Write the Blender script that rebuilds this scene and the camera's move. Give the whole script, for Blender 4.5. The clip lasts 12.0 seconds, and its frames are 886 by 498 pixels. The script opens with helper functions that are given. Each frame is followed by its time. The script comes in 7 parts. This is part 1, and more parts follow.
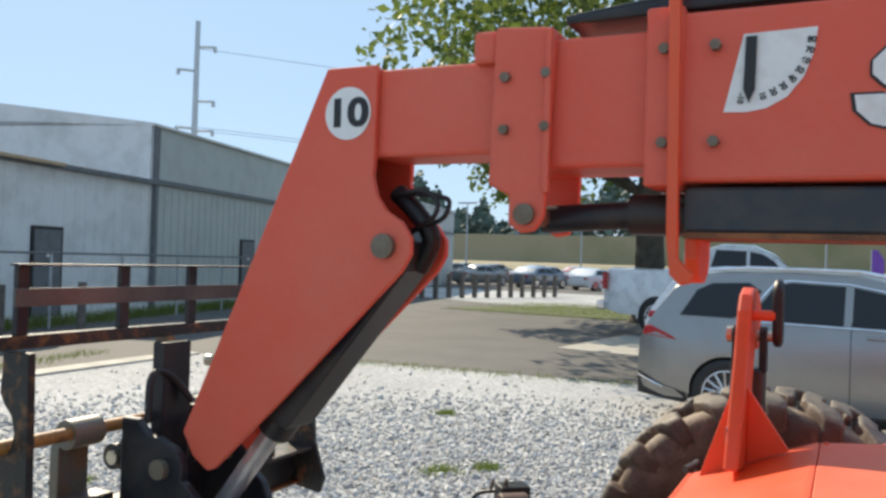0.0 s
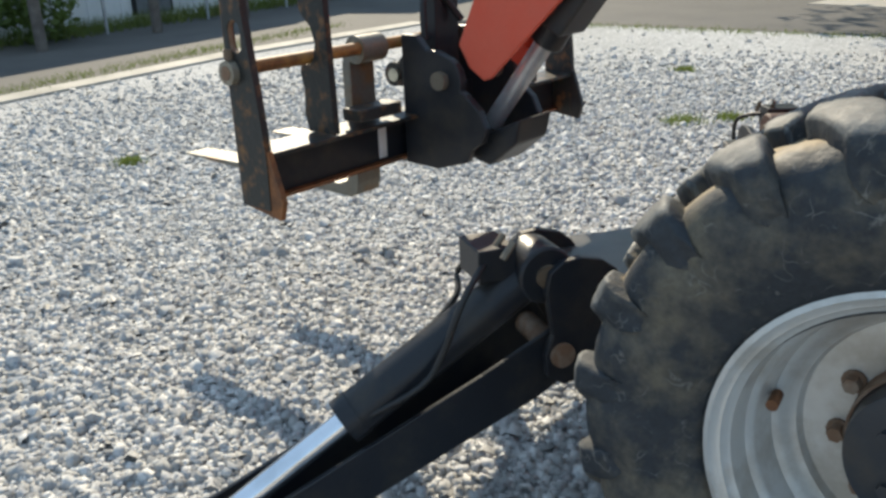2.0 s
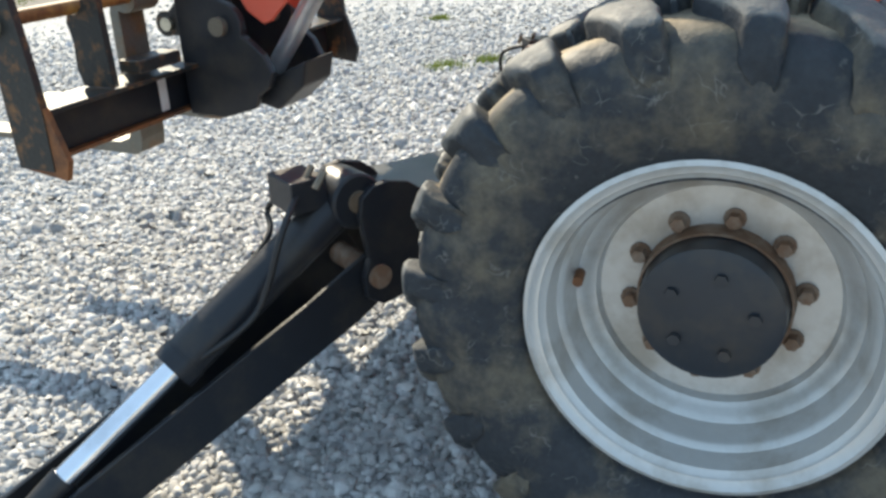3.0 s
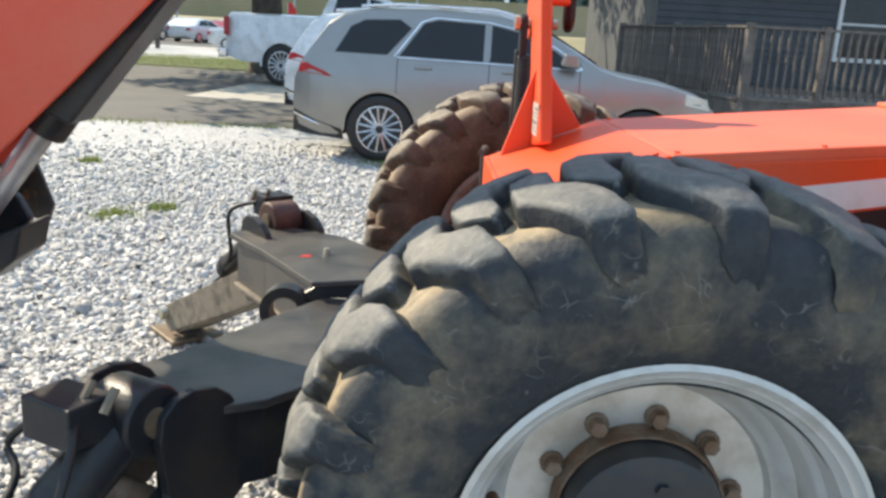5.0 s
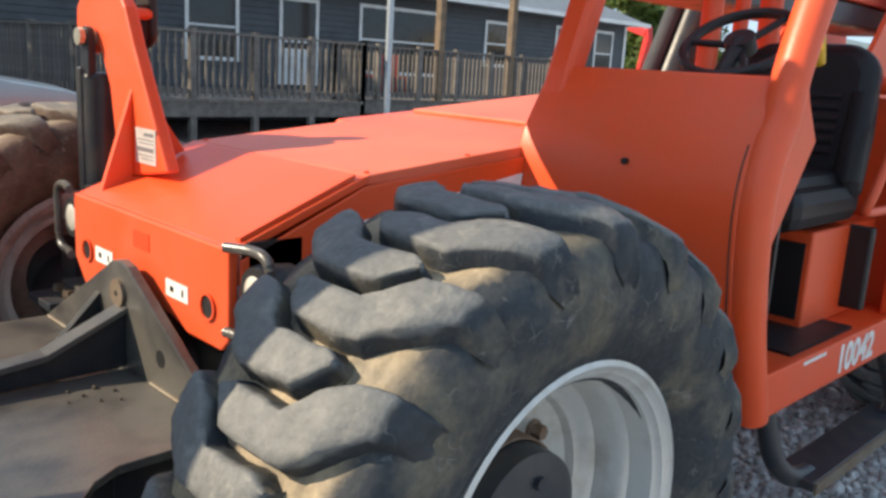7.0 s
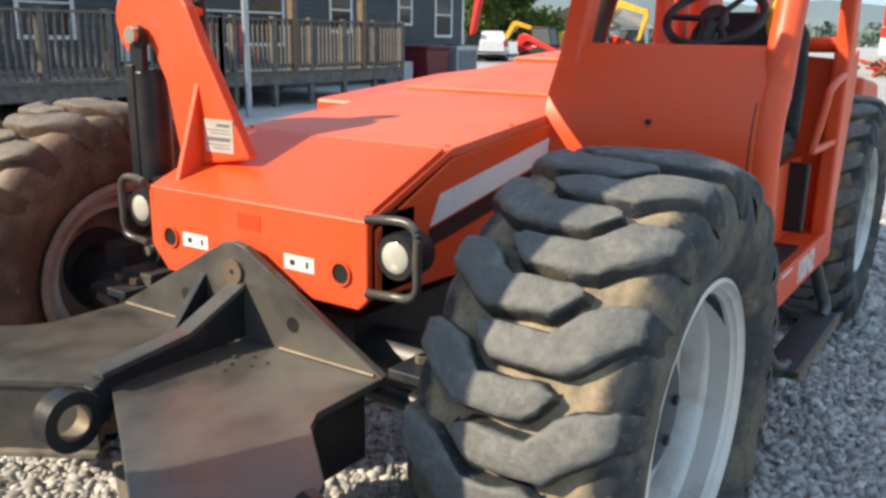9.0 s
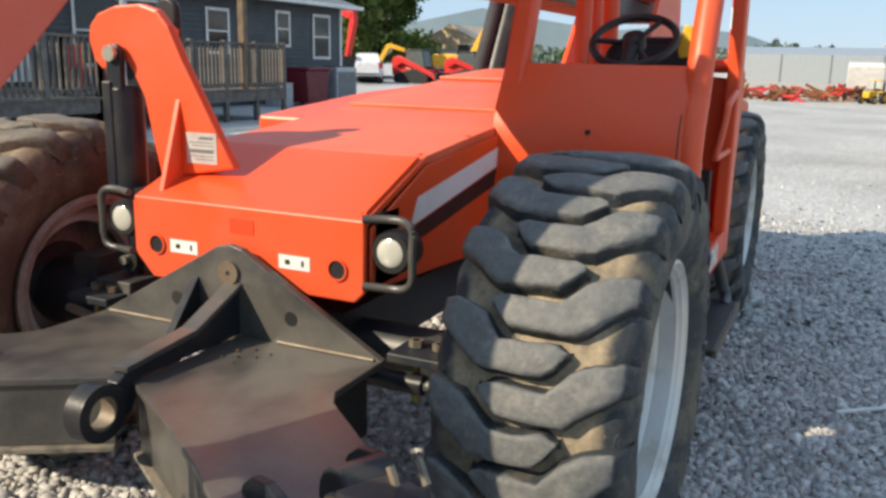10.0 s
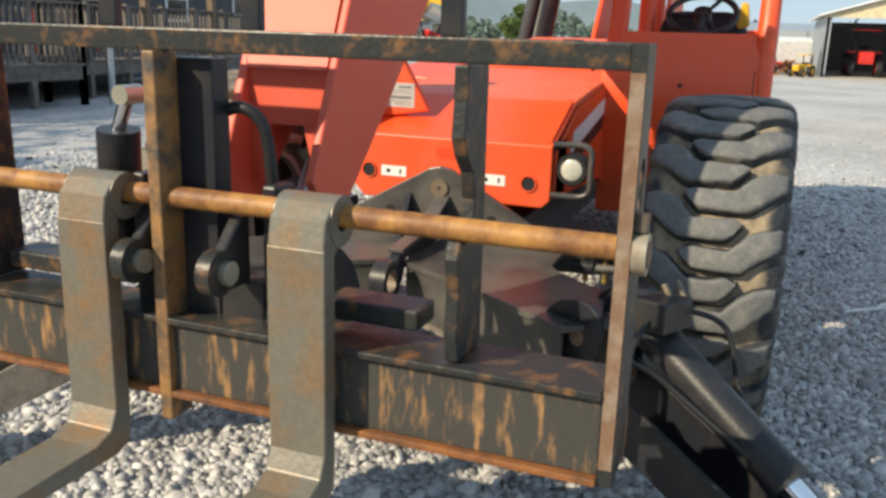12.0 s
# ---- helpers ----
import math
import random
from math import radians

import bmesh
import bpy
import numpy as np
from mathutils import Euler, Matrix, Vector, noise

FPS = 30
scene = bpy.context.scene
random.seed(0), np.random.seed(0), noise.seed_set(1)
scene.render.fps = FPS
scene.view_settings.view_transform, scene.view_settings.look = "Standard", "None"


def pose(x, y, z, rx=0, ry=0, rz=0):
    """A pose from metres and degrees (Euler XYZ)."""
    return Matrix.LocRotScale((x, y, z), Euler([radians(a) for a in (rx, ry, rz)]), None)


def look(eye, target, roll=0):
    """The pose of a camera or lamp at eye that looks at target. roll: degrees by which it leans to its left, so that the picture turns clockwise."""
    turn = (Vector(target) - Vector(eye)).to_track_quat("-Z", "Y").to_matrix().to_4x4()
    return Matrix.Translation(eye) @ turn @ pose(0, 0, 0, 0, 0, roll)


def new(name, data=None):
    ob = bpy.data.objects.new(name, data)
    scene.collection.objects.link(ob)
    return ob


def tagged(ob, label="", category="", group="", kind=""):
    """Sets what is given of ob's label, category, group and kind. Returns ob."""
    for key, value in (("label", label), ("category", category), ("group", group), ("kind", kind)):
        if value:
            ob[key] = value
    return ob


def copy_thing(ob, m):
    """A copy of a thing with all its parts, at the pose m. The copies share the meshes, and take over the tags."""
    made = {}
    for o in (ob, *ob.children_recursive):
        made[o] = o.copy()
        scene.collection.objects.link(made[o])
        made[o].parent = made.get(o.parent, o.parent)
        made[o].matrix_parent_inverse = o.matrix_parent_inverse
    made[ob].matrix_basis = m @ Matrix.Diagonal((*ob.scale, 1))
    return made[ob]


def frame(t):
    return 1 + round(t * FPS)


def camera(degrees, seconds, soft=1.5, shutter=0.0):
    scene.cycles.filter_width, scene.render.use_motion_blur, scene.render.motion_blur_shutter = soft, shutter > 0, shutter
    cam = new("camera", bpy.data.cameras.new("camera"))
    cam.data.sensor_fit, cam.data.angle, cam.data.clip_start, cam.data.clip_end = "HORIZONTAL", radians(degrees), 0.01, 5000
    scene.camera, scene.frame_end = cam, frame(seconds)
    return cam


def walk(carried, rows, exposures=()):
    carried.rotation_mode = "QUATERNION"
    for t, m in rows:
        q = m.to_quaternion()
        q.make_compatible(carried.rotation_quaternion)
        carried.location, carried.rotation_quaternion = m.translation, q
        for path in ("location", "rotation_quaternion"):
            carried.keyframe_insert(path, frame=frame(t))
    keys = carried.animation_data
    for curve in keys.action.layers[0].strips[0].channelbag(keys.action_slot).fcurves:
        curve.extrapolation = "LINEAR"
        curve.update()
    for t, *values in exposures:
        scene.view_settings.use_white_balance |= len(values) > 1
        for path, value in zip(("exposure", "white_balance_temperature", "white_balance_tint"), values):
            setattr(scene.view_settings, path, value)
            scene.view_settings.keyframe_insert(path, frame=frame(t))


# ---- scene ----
cam = camera(55.7, 12.0, soft=2.9)
PATH = [
    (0, (0.246, -2.366, 1.778), (-0.625, -0.566, 1.804), 1.8),
    (0.5, (0.205, -2.394, 1.734), (-0.892, -0.733, 1.547), 1.0),
    (1, (0.181, -2.427, 1.687), (-1.022, -0.876, 1.305), 0.1),
    (1.5, (0.164, -2.455, 1.63), (-1.073, -0.983, 1.078), -0.7),
    (2, (0.145, -2.517, 1.561), (-1.074, -1.1, 0.848), -2.0),
    (2.5, (0.148, -2.627, 1.527), (-0.955, -1.191, 0.679), -3.4),
    (3, (0.121, -2.662, 1.511), (-0.631, -0.996, 0.698), -2.3),
    (3.5, (-0.054, -2.716, 1.531), (-0.336, -0.809, 0.998), -3.1),
    (3.7, (-0.11, -2.717, 1.54), (-0.27, -0.785, 1.047), -2.7),
    (5.3, (-0.544, -2.354, 1.512), (-0.442, -0.42, 1.01), 4.2),
    (5.5, (-0.653, -2.341, 1.52), (-0.477, -0.415, 1.009), 3.9),
    (6, (-0.861, -2.233, 1.498), (-0.459, -0.348, 0.964), 3.2),
    (6.5, (-1.001, -2.088, 1.52), (-0.181, -0.334, 1.018), 3.1),
    (7, (-1.134, -2.021, 1.535), (0.248, -0.639, 1.11), 3.4),
    (7.2, (-1.177, -2.033, 1.549), (0.355, -0.817, 1.134), 3.5),
    (8.8, (-1.726, -1.8, 1.571), (-0.15, -0.673, 1.074), 0.8),
    (9, (-1.805, -1.741, 1.573), (-0.197, -0.658, 1.08), 0.9),
    (9.5, (-1.967, -1.648, 1.544), (-0.28, -0.685, 1.07), 1.3),
    (10, (-2.188, -1.616, 1.56), (-0.424, -0.782, 1.121), 1.2),
    (10.5, (-2.418, -1.49, 1.563), (-0.605, -0.752, 1.15), 1.2),
    (11, (-2.727, -1.372, 1.564), (-0.882, -0.709, 1.167), 1.2),
    (11.5, (-3.062, -1.304, 1.551), (-1.213, -0.661, 1.142), 1.8),
    (12, (-3.321, -1.167, 1.52), (-1.507, -0.488, 1.022), 1.8),
]
walk(cam, [(t, look(eye, target, roll)) for t, eye, target, roll in PATH],
     [(0.0, 1.12, 6500, 8), (0.5, 1.0, 6500, 8), (1.0, 1.02, 6500, 8), (2.5, 1.15, 6400, 6), (3.2, 1.52, 6400, 6), (5.5, 1.52, 6600, 8), (6.5, 1.39, 6600, 9), (7.2, 1.40, 6700, 10), (9.5, 1.20, 6600, 9), (11.0, 0.95, 6600, 9), (12.0, 0.99, 6800, 8)])

# ---- world, sun and exposure ----
SUN_EL, SUN_AZ = radians(34.0), radians(140.0)
SUN_DIR = Vector((math.cos(SUN_AZ) * math.cos(SUN_EL), math.sin(SUN_AZ) * math.cos(SUN_EL), math.sin(SUN_EL)))
world = bpy.data.worlds.new("sky")
scene.world = world
world.use_nodes = True
wn = world.node_tree.nodes
sky = wn.new("ShaderNodeTexSky")
sky.sky_type = 'NISHITA'
sky.sun_disc = False
sky.sun_elevation = SUN_EL
sky.sun_rotation = math.atan2(SUN_DIR.x, SUN_DIR.y)
sky.air_density, sky.dust_density, sky.ozone_density = 1.0, 0.15, 1.6
wn["Background"].inputs["Strength"].default_value = 0.15
haze = wn.new("ShaderNodeMix")  # thin high haze evens out the clear sky
haze.data_type = 'RGBA'
haze.inputs["Factor"].default_value = 0.92
haze.inputs["B"].default_value = (1.38, 1.92, 2.60, 1)
world.node_tree.links.new(sky.outputs[0], haze.inputs["A"])
world.node_tree.links.new(haze.outputs["Result"], wn["Background"].inputs["Color"])
sun = new("sun", bpy.data.lights.new("sun", 'SUN'))
sun.data.energy, sun.data.angle, sun.data.color = 3.05, radians(0.53), (1.0, 0.86, 0.66)
sun.matrix_world = look((0, 0, 20), Vector((0, 0, 20)) - SUN_DIR)
scene.view_settings.exposure = 0.95


# ---- materials ----
def shader(name, base, rough=0.5, metal=0.0, alt=None, amount=0.5, scale=4.0, detail=6.0, bump=0.0, bump_scale=60.0,
           grain=0.12, coat=0.0, random=0.0, island=0.0, spec=0.5, stretch=(1, 1, 1), jitter=0.0):
    """Principled surface with stains at one scale, grain at a finer one, and bump."""
    m = bpy.data.materials.new(name)
    m.use_nodes = True
    nt = m.node_tree
    n, l = nt.nodes, nt.links
    b = n["Principled BSDF"]
    b.inputs["Metallic"].default_value = metal
    b.inputs["Specular IOR Level"].default_value = spec
    b.inputs["Coat Weight"].default_value = coat
    b.inputs["Coat Roughness"].default_value = 0.08
    co = n.new("ShaderNodeTexCoord")
    mp = n.new("ShaderNodeMapping")
    mp.inputs["Scale"].default_value = stretch
    l.new(co.outputs["Object"], mp.inputs["Vector"])
    if jitter:  # alike pieces on one mesh each take their own stretch of the pattern
        own = n.new("ShaderNodeObjectInfo")
        far = n.new("ShaderNodeMath")
        far.operation = 'MULTIPLY'
        far.inputs[1].default_value = 37.0 * jitter
        l.new(own.outputs["Random"], far.inputs[0])
        l.new(far.outputs[0], mp.inputs["Location"])
    big = n.new("ShaderNodeTexNoise")
    big.inputs["Scale"].default_value, big.inputs["Detail"].default_value, big.inputs["Roughness"].default_value = scale, detail, 0.62
    fine = n.new("ShaderNodeTexNoise")
    fine.inputs["Scale"].default_value, fine.inputs["Detail"].default_value = bump_scale, 4.0
    for t in (big, fine):
        l.new(mp.outputs["Vector"], t.inputs["Vector"])
    ramp = n.new("ShaderNodeMapRange")
    ramp.inputs["From Min"].default_value, ramp.inputs["From Max"].default_value = 0.62 - 0.35 * amount, 0.78 - 0.25 * amount
    l.new(big.outputs["Fac"], ramp.inputs["Value"])
    mix = n.new("ShaderNodeMix")
    mix.data_type = 'RGBA'
    alt = alt or tuple(c * 0.75 for c in base)
    mix.inputs["A"].default_value, mix.inputs["B"].default_value = (*base, 1), (*alt, 1)
    l.new(ramp.outputs[0], mix.inputs["Factor"])
    hsv = n.new("ShaderNodeHueSaturation")
    l.new(mix.outputs["Result"], hsv.inputs["Color"])
    val = n.new("ShaderNodeMapRange")
    val.inputs["To Min"].default_value, val.inputs["To Max"].default_value = 1 - grain, 1 + grain
    l.new(fine.outputs["Fac"], val.inputs["Value"])
    last = val.outputs[0]
    for weight, node, out in ((random, "ShaderNodeObjectInfo", "Random"), (island, "ShaderNodeNewGeometry", "Random Per Island")):
        if weight:
            src = n.new(node)
            r = n.new("ShaderNodeMapRange")
            r.inputs["To Min"].default_value, r.inputs["To Max"].default_value = 1 - weight, 1 + weight
            l.new(src.outputs[out], r.inputs["Value"])
            mul = n.new("ShaderNodeMath")
            mul.operation = 'MULTIPLY'
            l.new(last, mul.inputs[0])
            l.new(r.outputs[0], mul.inputs[1])
            last = mul.outputs[0]
    l.new(last, hsv.inputs["Value"])
    l.new(hsv.outputs[0], b.inputs["Base Color"])
    rr = n.new("ShaderNodeMapRange")
    rr.inputs["To Min"].default_value, rr.inputs["To Max"].default_value = max(0.02, rough - 0.12), min(1.0, rough + 0.12)
    l.new(big.outputs["Fac"], rr.inputs["Value"])
    l.new(rr.outputs[0], b.inputs["Roughness"])
    if bump:
        bp = n.new("ShaderNodeBump")
        bp.inputs["Strength"].default_value, bp.inputs["Distance"].default_value = 1.0, bump
        l.new(fine.outputs["Fac"], bp.inputs["Height"])
        l.new(bp.outputs[0], b.inputs["Normal"])
    return m


ORANGE = shader("orange_paint", (0.80, 0.085, 0.018), 0.42, alt=(0.72, 0.10, 0.035), scale=2.2, grain=0.05, bump=0.0004, bump_scale=90)
FADED = shader("faded_orange_paint", (0.78, 0.10, 0.03), 0.5, alt=(0.78, 0.16, 0.075), scale=1.6, amount=0.8, grain=0.05, bump=0.0004, bump_scale=90)
BOOMRED = shader("boom_paint", (0.72, 0.098, 0.05), 0.5, alt=(0.69, 0.13, 0.075), scale=1.8, grain=0.05)
BLACK = shader("worn_black_paint", (0.018, 0.020, 0.025), 0.36, spec=0.35, alt=(0.04, 0.036, 0.032), scale=7, amount=0.5, bump=0.0006, bump_scale=120)
GREYBLACK = shader("weathered_black_paint", (0.046, 0.045, 0.044), 0.32, alt=(0.095, 0.088, 0.077), scale=5, amount=0.75, bump=0.0008, bump_scale=110)
RUSTY = shader("rusty_black_steel", (0.030, 0.032, 0.031), 0.36, alt=(0.21, 0.105, 0.042), scale=21, detail=11.0, amount=0.30, bump=0.0014, bump_scale=90, grain=0.3, spec=0.3)
MASTRUST = shader("rust_worn_plate", (0.060, 0.055, 0.048), 0.55, alt=(0.30, 0.155, 0.055), scale=17, detail=9.0, amount=0.72, bump=0.0012, bump_scale=90, grain=0.3)
RIMBROWN = shader("brown_dusty_rim", (0.27, 0.20, 0.165), 0.65, alt=(0.15, 0.095, 0.07), scale=8, grain=0.25)
DUSTY = shader("dusty_black_paint", (0.22, 0.19, 0.15), 0.7, alt=(0.08, 0.075, 0.065), scale=14, amount=0.5, grain=0.2)
OXIDE = shader("dark_oxide", (0.065, 0.03, 0.024), 0.6, alt=(0.10, 0.05, 0.035), scale=20, grain=0.25)
MUDDARK = shader("dark_dirt", (0.05, 0.038, 0.026), 0.9, scale=30, grain=0.3)
NUTBROWN = shader("rust_brown_iron", (0.19, 0.11, 0.065), 0.75, alt=(0.26, 0.20, 0.15), scale=25, grain=0.25)
BEAMRUST = shader("scratched_rusty_beam", (0.058, 0.056, 0.050), 0.5, alt=(0.42, 0.23, 0.095), scale=8, detail=11.0, amount=0.29, bump=0.001, bump_scale=90, grain=0.3, stretch=(1, 4.6, 1.1), spec=0.3)
RUST = shader("rust", (0.25, 0.095, 0.028), 0.68, alt=(0.10, 0.045, 0.022), scale=10, amount=0.6, bump=0.001, bump_scale=120, grain=0.3)
SHAFT = shader("rust_shaft", (0.44, 0.215, 0.055), 0.56, alt=(0.17, 0.07, 0.025), scale=12, amount=0.6, grain=0.25)
FORKSTEEL = shader("worn_fork_steel", (0.175, 0.165, 0.135), 0.45, metal=0.25, alt=(0.24, 0.14, 0.065), scale=6, detail=9.0, amount=0.36, bump=0.0009, bump_scale=80, grain=0.25)
STEEL = shader("worn_steel", (0.19, 0.16, 0.12), 0.58, metal=0.3, alt=(0.16, 0.11, 0.07), scale=9, amount=0.6, grain=0.2)
CAPSTEEL = shader("bare_cap_steel", (0.30, 0.27, 0.21), 0.55, metal=0.2, alt=(0.22, 0.16, 0.10), scale=30, amount=0.5, grain=0.2)
CHROME = shader("chrome_rod", (0.82, 0.84, 0.88), 0.12, metal=1.0, grain=0.02)
SATIN = shader("satin_steel_rod", (0.52, 0.53, 0.54), 0.32, metal=0.55, scale=9, grain=0.06)
ZINC = shader("zinc", (0.6, 0.57, 0.46), 0.35, metal=0.8, scale=20)
BRASS = shader("yellow_zinc", (0.42, 0.30, 0.10), 0.45, metal=0.5, alt=(0.22, 0.15, 0.06), scale=20, grain=0.2)


def tyre_shader(name, rubber, dust, worn, scuffed, mud, mud_dark):
    """Rubber that is dusty on the walls, scuffed where the mesh's wear is high and caked with mud where its mud is high."""
    m = bpy.data.materials.new(name)
    m.use_nodes = True
    n, l = m.node_tree.nodes, m.node_tree.links
    b = n["Principled BSDF"]
    b.inputs["Specular IOR Level"].default_value = 0.35
    co, mp, own = n.new("ShaderNodeTexCoord"), n.new("ShaderNodeMapping"), n.new("ShaderNodeObjectInfo")
    far = n.new("ShaderNodeMath")
    far.operation = 'MULTIPLY'
    far.inputs[1].default_value = 37.0
    l.new(own.outputs["Random"], far.inputs[0])
    l.new(far.outputs[0], mp.inputs["Location"])
    l.new(co.outputs["Object"], mp.inputs["Vector"])

    def grain(scale, detail, rough=0.62):
        t = n.new("ShaderNodeTexNoise")
        t.inputs["Scale"].default_value, t.inputs["Detail"].default_value, t.inputs["Roughness"].default_value = scale, detail, rough
        l.new(mp.outputs["Vector"], t.inputs["Vector"])
        return t.outputs["Fac"]

    def ramp(value, lo, hi, to0=0.0, to1=1.0):
        r = n.new("ShaderNodeMapRange")
        for k, v in (("From Min", lo), ("From Max", hi), ("To Min", to0), ("To Max", to1)):
            r.inputs[k].default_value = v
        l.new(value, r.inputs["Value"])
        return r.outputs[0]

    def blend(fac, a, c):
        x = n.new("ShaderNodeMix")
        x.data_type = 'RGBA'
        l.new(fac, x.inputs["Factor"])
        for socket, v in ((x.inputs["A"], a), (x.inputs["B"], c)):
            if isinstance(v, tuple):
                socket.default_value = (*v, 1)
            else:
                l.new(v, socket)
        return x.outputs["Result"]

    def plus(a, c, weight):
        x = n.new("ShaderNodeMath")
        x.operation = 'MULTIPLY_ADD'
        l.new(c, x.inputs[0])
        x.inputs[1].default_value = weight
        l.new(a, x.inputs[2])
        return x.outputs[0]

    coarse, mid, fine = grain(6.0, 9.0), grain(19.0, 8.0), grain(70.0, 4.0)
    mud_at, wear_at = n.new("ShaderNodeAttribute"), n.new("ShaderNodeAttribute")
    mud_at.attribute_name, wear_at.attribute_name = "mud", "wear"
    wall_ = blend(ramp(coarse, 0.48, 0.64), rubber, dust)
    wall_ = blend(ramp(mid, 0.66, 0.74, 0.0, 0.5), wall_, scuffed)
    tread_ = blend(ramp(mid, 0.50, 0.78), worn, scuffed)
    c = blend(ramp(plus(wear_at.outputs["Fac"], mid, 0.5), 0.55, 0.95), wall_, tread_)
    crack = n.new("ShaderNodeTexVoronoi")
    crack.feature = 'DISTANCE_TO_EDGE'
    crack.inputs["Scale"].default_value = 8.0
    bent = n.new("ShaderNodeVectorMath")
    bent.operation = 'MULTIPLY_ADD'
    bent.inputs[1].default_value = (0.22, 0.22, 0.22)
    wave = n.new("ShaderNodeTexNoise")
    wave.inputs["Scale"].default_value = 14.0
    l.new(mp.outputs["Vector"], wave.inputs["Vector"])
    l.new(wave.outputs["Color"], bent.inputs[0])
    l.new(mp.outputs["Vector"], bent.inputs[2])
    l.new(bent.outputs[0], crack.inputs["Vector"])
    line = n.new("ShaderNodeMath")  # fine pale scratches, broken up
    line.operation = 'MULTIPLY'
    l.new(ramp(crack.outputs["Distance"], 0.006, 0.02, 0.4, 0.0), line.inputs[0])
    l.new(ramp(mid, 0.50, 0.60), line.inputs[1])
    c = blend(line.outputs[0], c, scuffed)
    cake = blend(ramp(coarse, 0.42, 0.66), mud, mud_dark)
    c = blend(ramp(plus(plus(mud_at.outputs["Fac"], coarse, 1.1), mid, 0.5), 1.12, 1.5), c, cake)
    hsv = n.new("ShaderNodeHueSaturation")
    l.new(c, hsv.inputs["Color"])
    l.new(ramp(fine, 0.3, 0.7, 0.84, 1.16), hsv.inputs["Value"])
    l.new(hsv.outputs[0], b.inputs["Base Color"])
    l.new(ramp(mid, 0.3, 0.7, 0.5, 0.85), b.inputs["Roughness"])
    bp = n.new("ShaderNodeBump")
    bp.inputs["Distance"].default_value = 0.004
    l.new(plus(mid, fine, 0.45), bp.inputs["Height"])
    l.new(bp.outputs[0], b.inputs["Normal"])
    return m


TYRE = tyre_shader("tyre_rubber", (0.030, 0.035, 0.041), (0.125, 0.110, 0.082), (0.135, 0.138, 0.135), (0.24, 0.232, 0.21), (0.36, 0.285, 0.185), (0.10, 0.088, 0.068))
TYREBROWN = tyre_shader("dusty_tyre_rubber", (0.085, 0.052, 0.036), (0.15, 0.10, 0.068), (0.15, 0.13, 0.105), (0.26, 0.22, 0.165), (0.30, 0.24, 0.165), (0.17, 0.125, 0.09))
RIM = shader("grey_rim_paint", (0.60, 0.60, 0.575), 0.34, metal=0.3, alt=(0.40, 0.37, 0.32), scale=6, amount=0.4, grain=0.06)
HUB = shader("hub_paint", (0.02, 0.026, 0.034), 0.4, alt=(0.05, 0.045, 0.04), scale=9)
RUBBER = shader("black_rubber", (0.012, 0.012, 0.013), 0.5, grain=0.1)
VINYL = shader("seat_vinyl", (0.010, 0.010, 0.012), 0.5, spec=0.3, bump=0.0006, bump_scale=200)
WHITE = shader("white_decal", (0.78, 0.77, 0.74), 0.45, alt=(0.66, 0.63, 0.58), scale=10, amount=0.4, grain=0.04)
TUBEGREY = shader("dull_grey_tube", (0.06, 0.066, 0.072), 0.8, spec=0.2, grain=0.15)
OLDWHITE = shader("faded_decal", (0.50, 0.48, 0.45), 0.5, alt=(0.40, 0.37, 0.34), scale=14, amount=0.5, grain=0.1)
INK = shader("black_ink", (0.015, 0.015, 0.016), 0.5)
LENS = shader("lamp_lens", (0.62, 0.61, 0.53), 0.1, coat=1.0, grain=0.02)
YELLOW = shader("yellow_paint", (0.75, 0.42, 0.02), 0.45)
REDPAINT = shader("red_paint", (0.62, 0.025, 0.02), 0.35, alt=(0.5, 0.04, 0.03))
REDBIN = shader("dark_red_plastic", (0.16, 0.012, 0.02), 0.5)
SILVER = shader("silver_car_paint", (0.31, 0.305, 0.295), 0.34, metal=0.85, coat=0.3, grain=0.03, alt=(0.30, 0.295, 0.285), spec=0.5)
CARWHITE = shader("white_car_paint", (0.74, 0.75, 0.76), 0.3, coat=1.0, grain=0.02)
CARBLACK = shader("dark_car_paint", (0.03, 0.032, 0.036), 0.3, coat=1.0, grain=0.02)
CARBLUE = shader("blue_grey_car_paint", (0.12, 0.16, 0.22), 0.3, metal=0.4, coat=1.0, grain=0.02)
CARRED = shader("red_car_paint", (0.42, 0.02, 0.02), 0.3, coat=1.0, grain=0.02)
TRIM = shader("black_plastic_trim", (0.015, 0.015, 0.016), 0.5)
ALLOY = shader("alloy_wheel", (0.62, 0.62, 0.63), 0.28, metal=0.9, grain=0.03)
TAIL = shader("tail_lamp_red", (0.40, 0.006, 0.01), 0.3, coat=0.2, grain=0.02)
PALEGLASS = shader("cab_glass", (0.10, 0.12, 0.115), 0.2, grain=0.05, spec=0.5)
GLASS = shader("tinted_glass", (0.006, 0.008, 0.011), 0.05, grain=0.0, spec=0.5, coat=0.0)
WINDOW = shader("window_glass", (0.016, 0.02, 0.025), 0.05, coat=0.0, grain=0.0, spec=0.5)
SIDING = shader("grey_siding", (0.062, 0.067, 0.074), 0.6, alt=(0.050, 0.054, 0.06), scale=2, grain=0.08, random=0.06)
TRIMWHITE = shader("white_trim_paint", (0.74, 0.74, 0.72), 0.5, alt=(0.62, 0.61, 0.58))
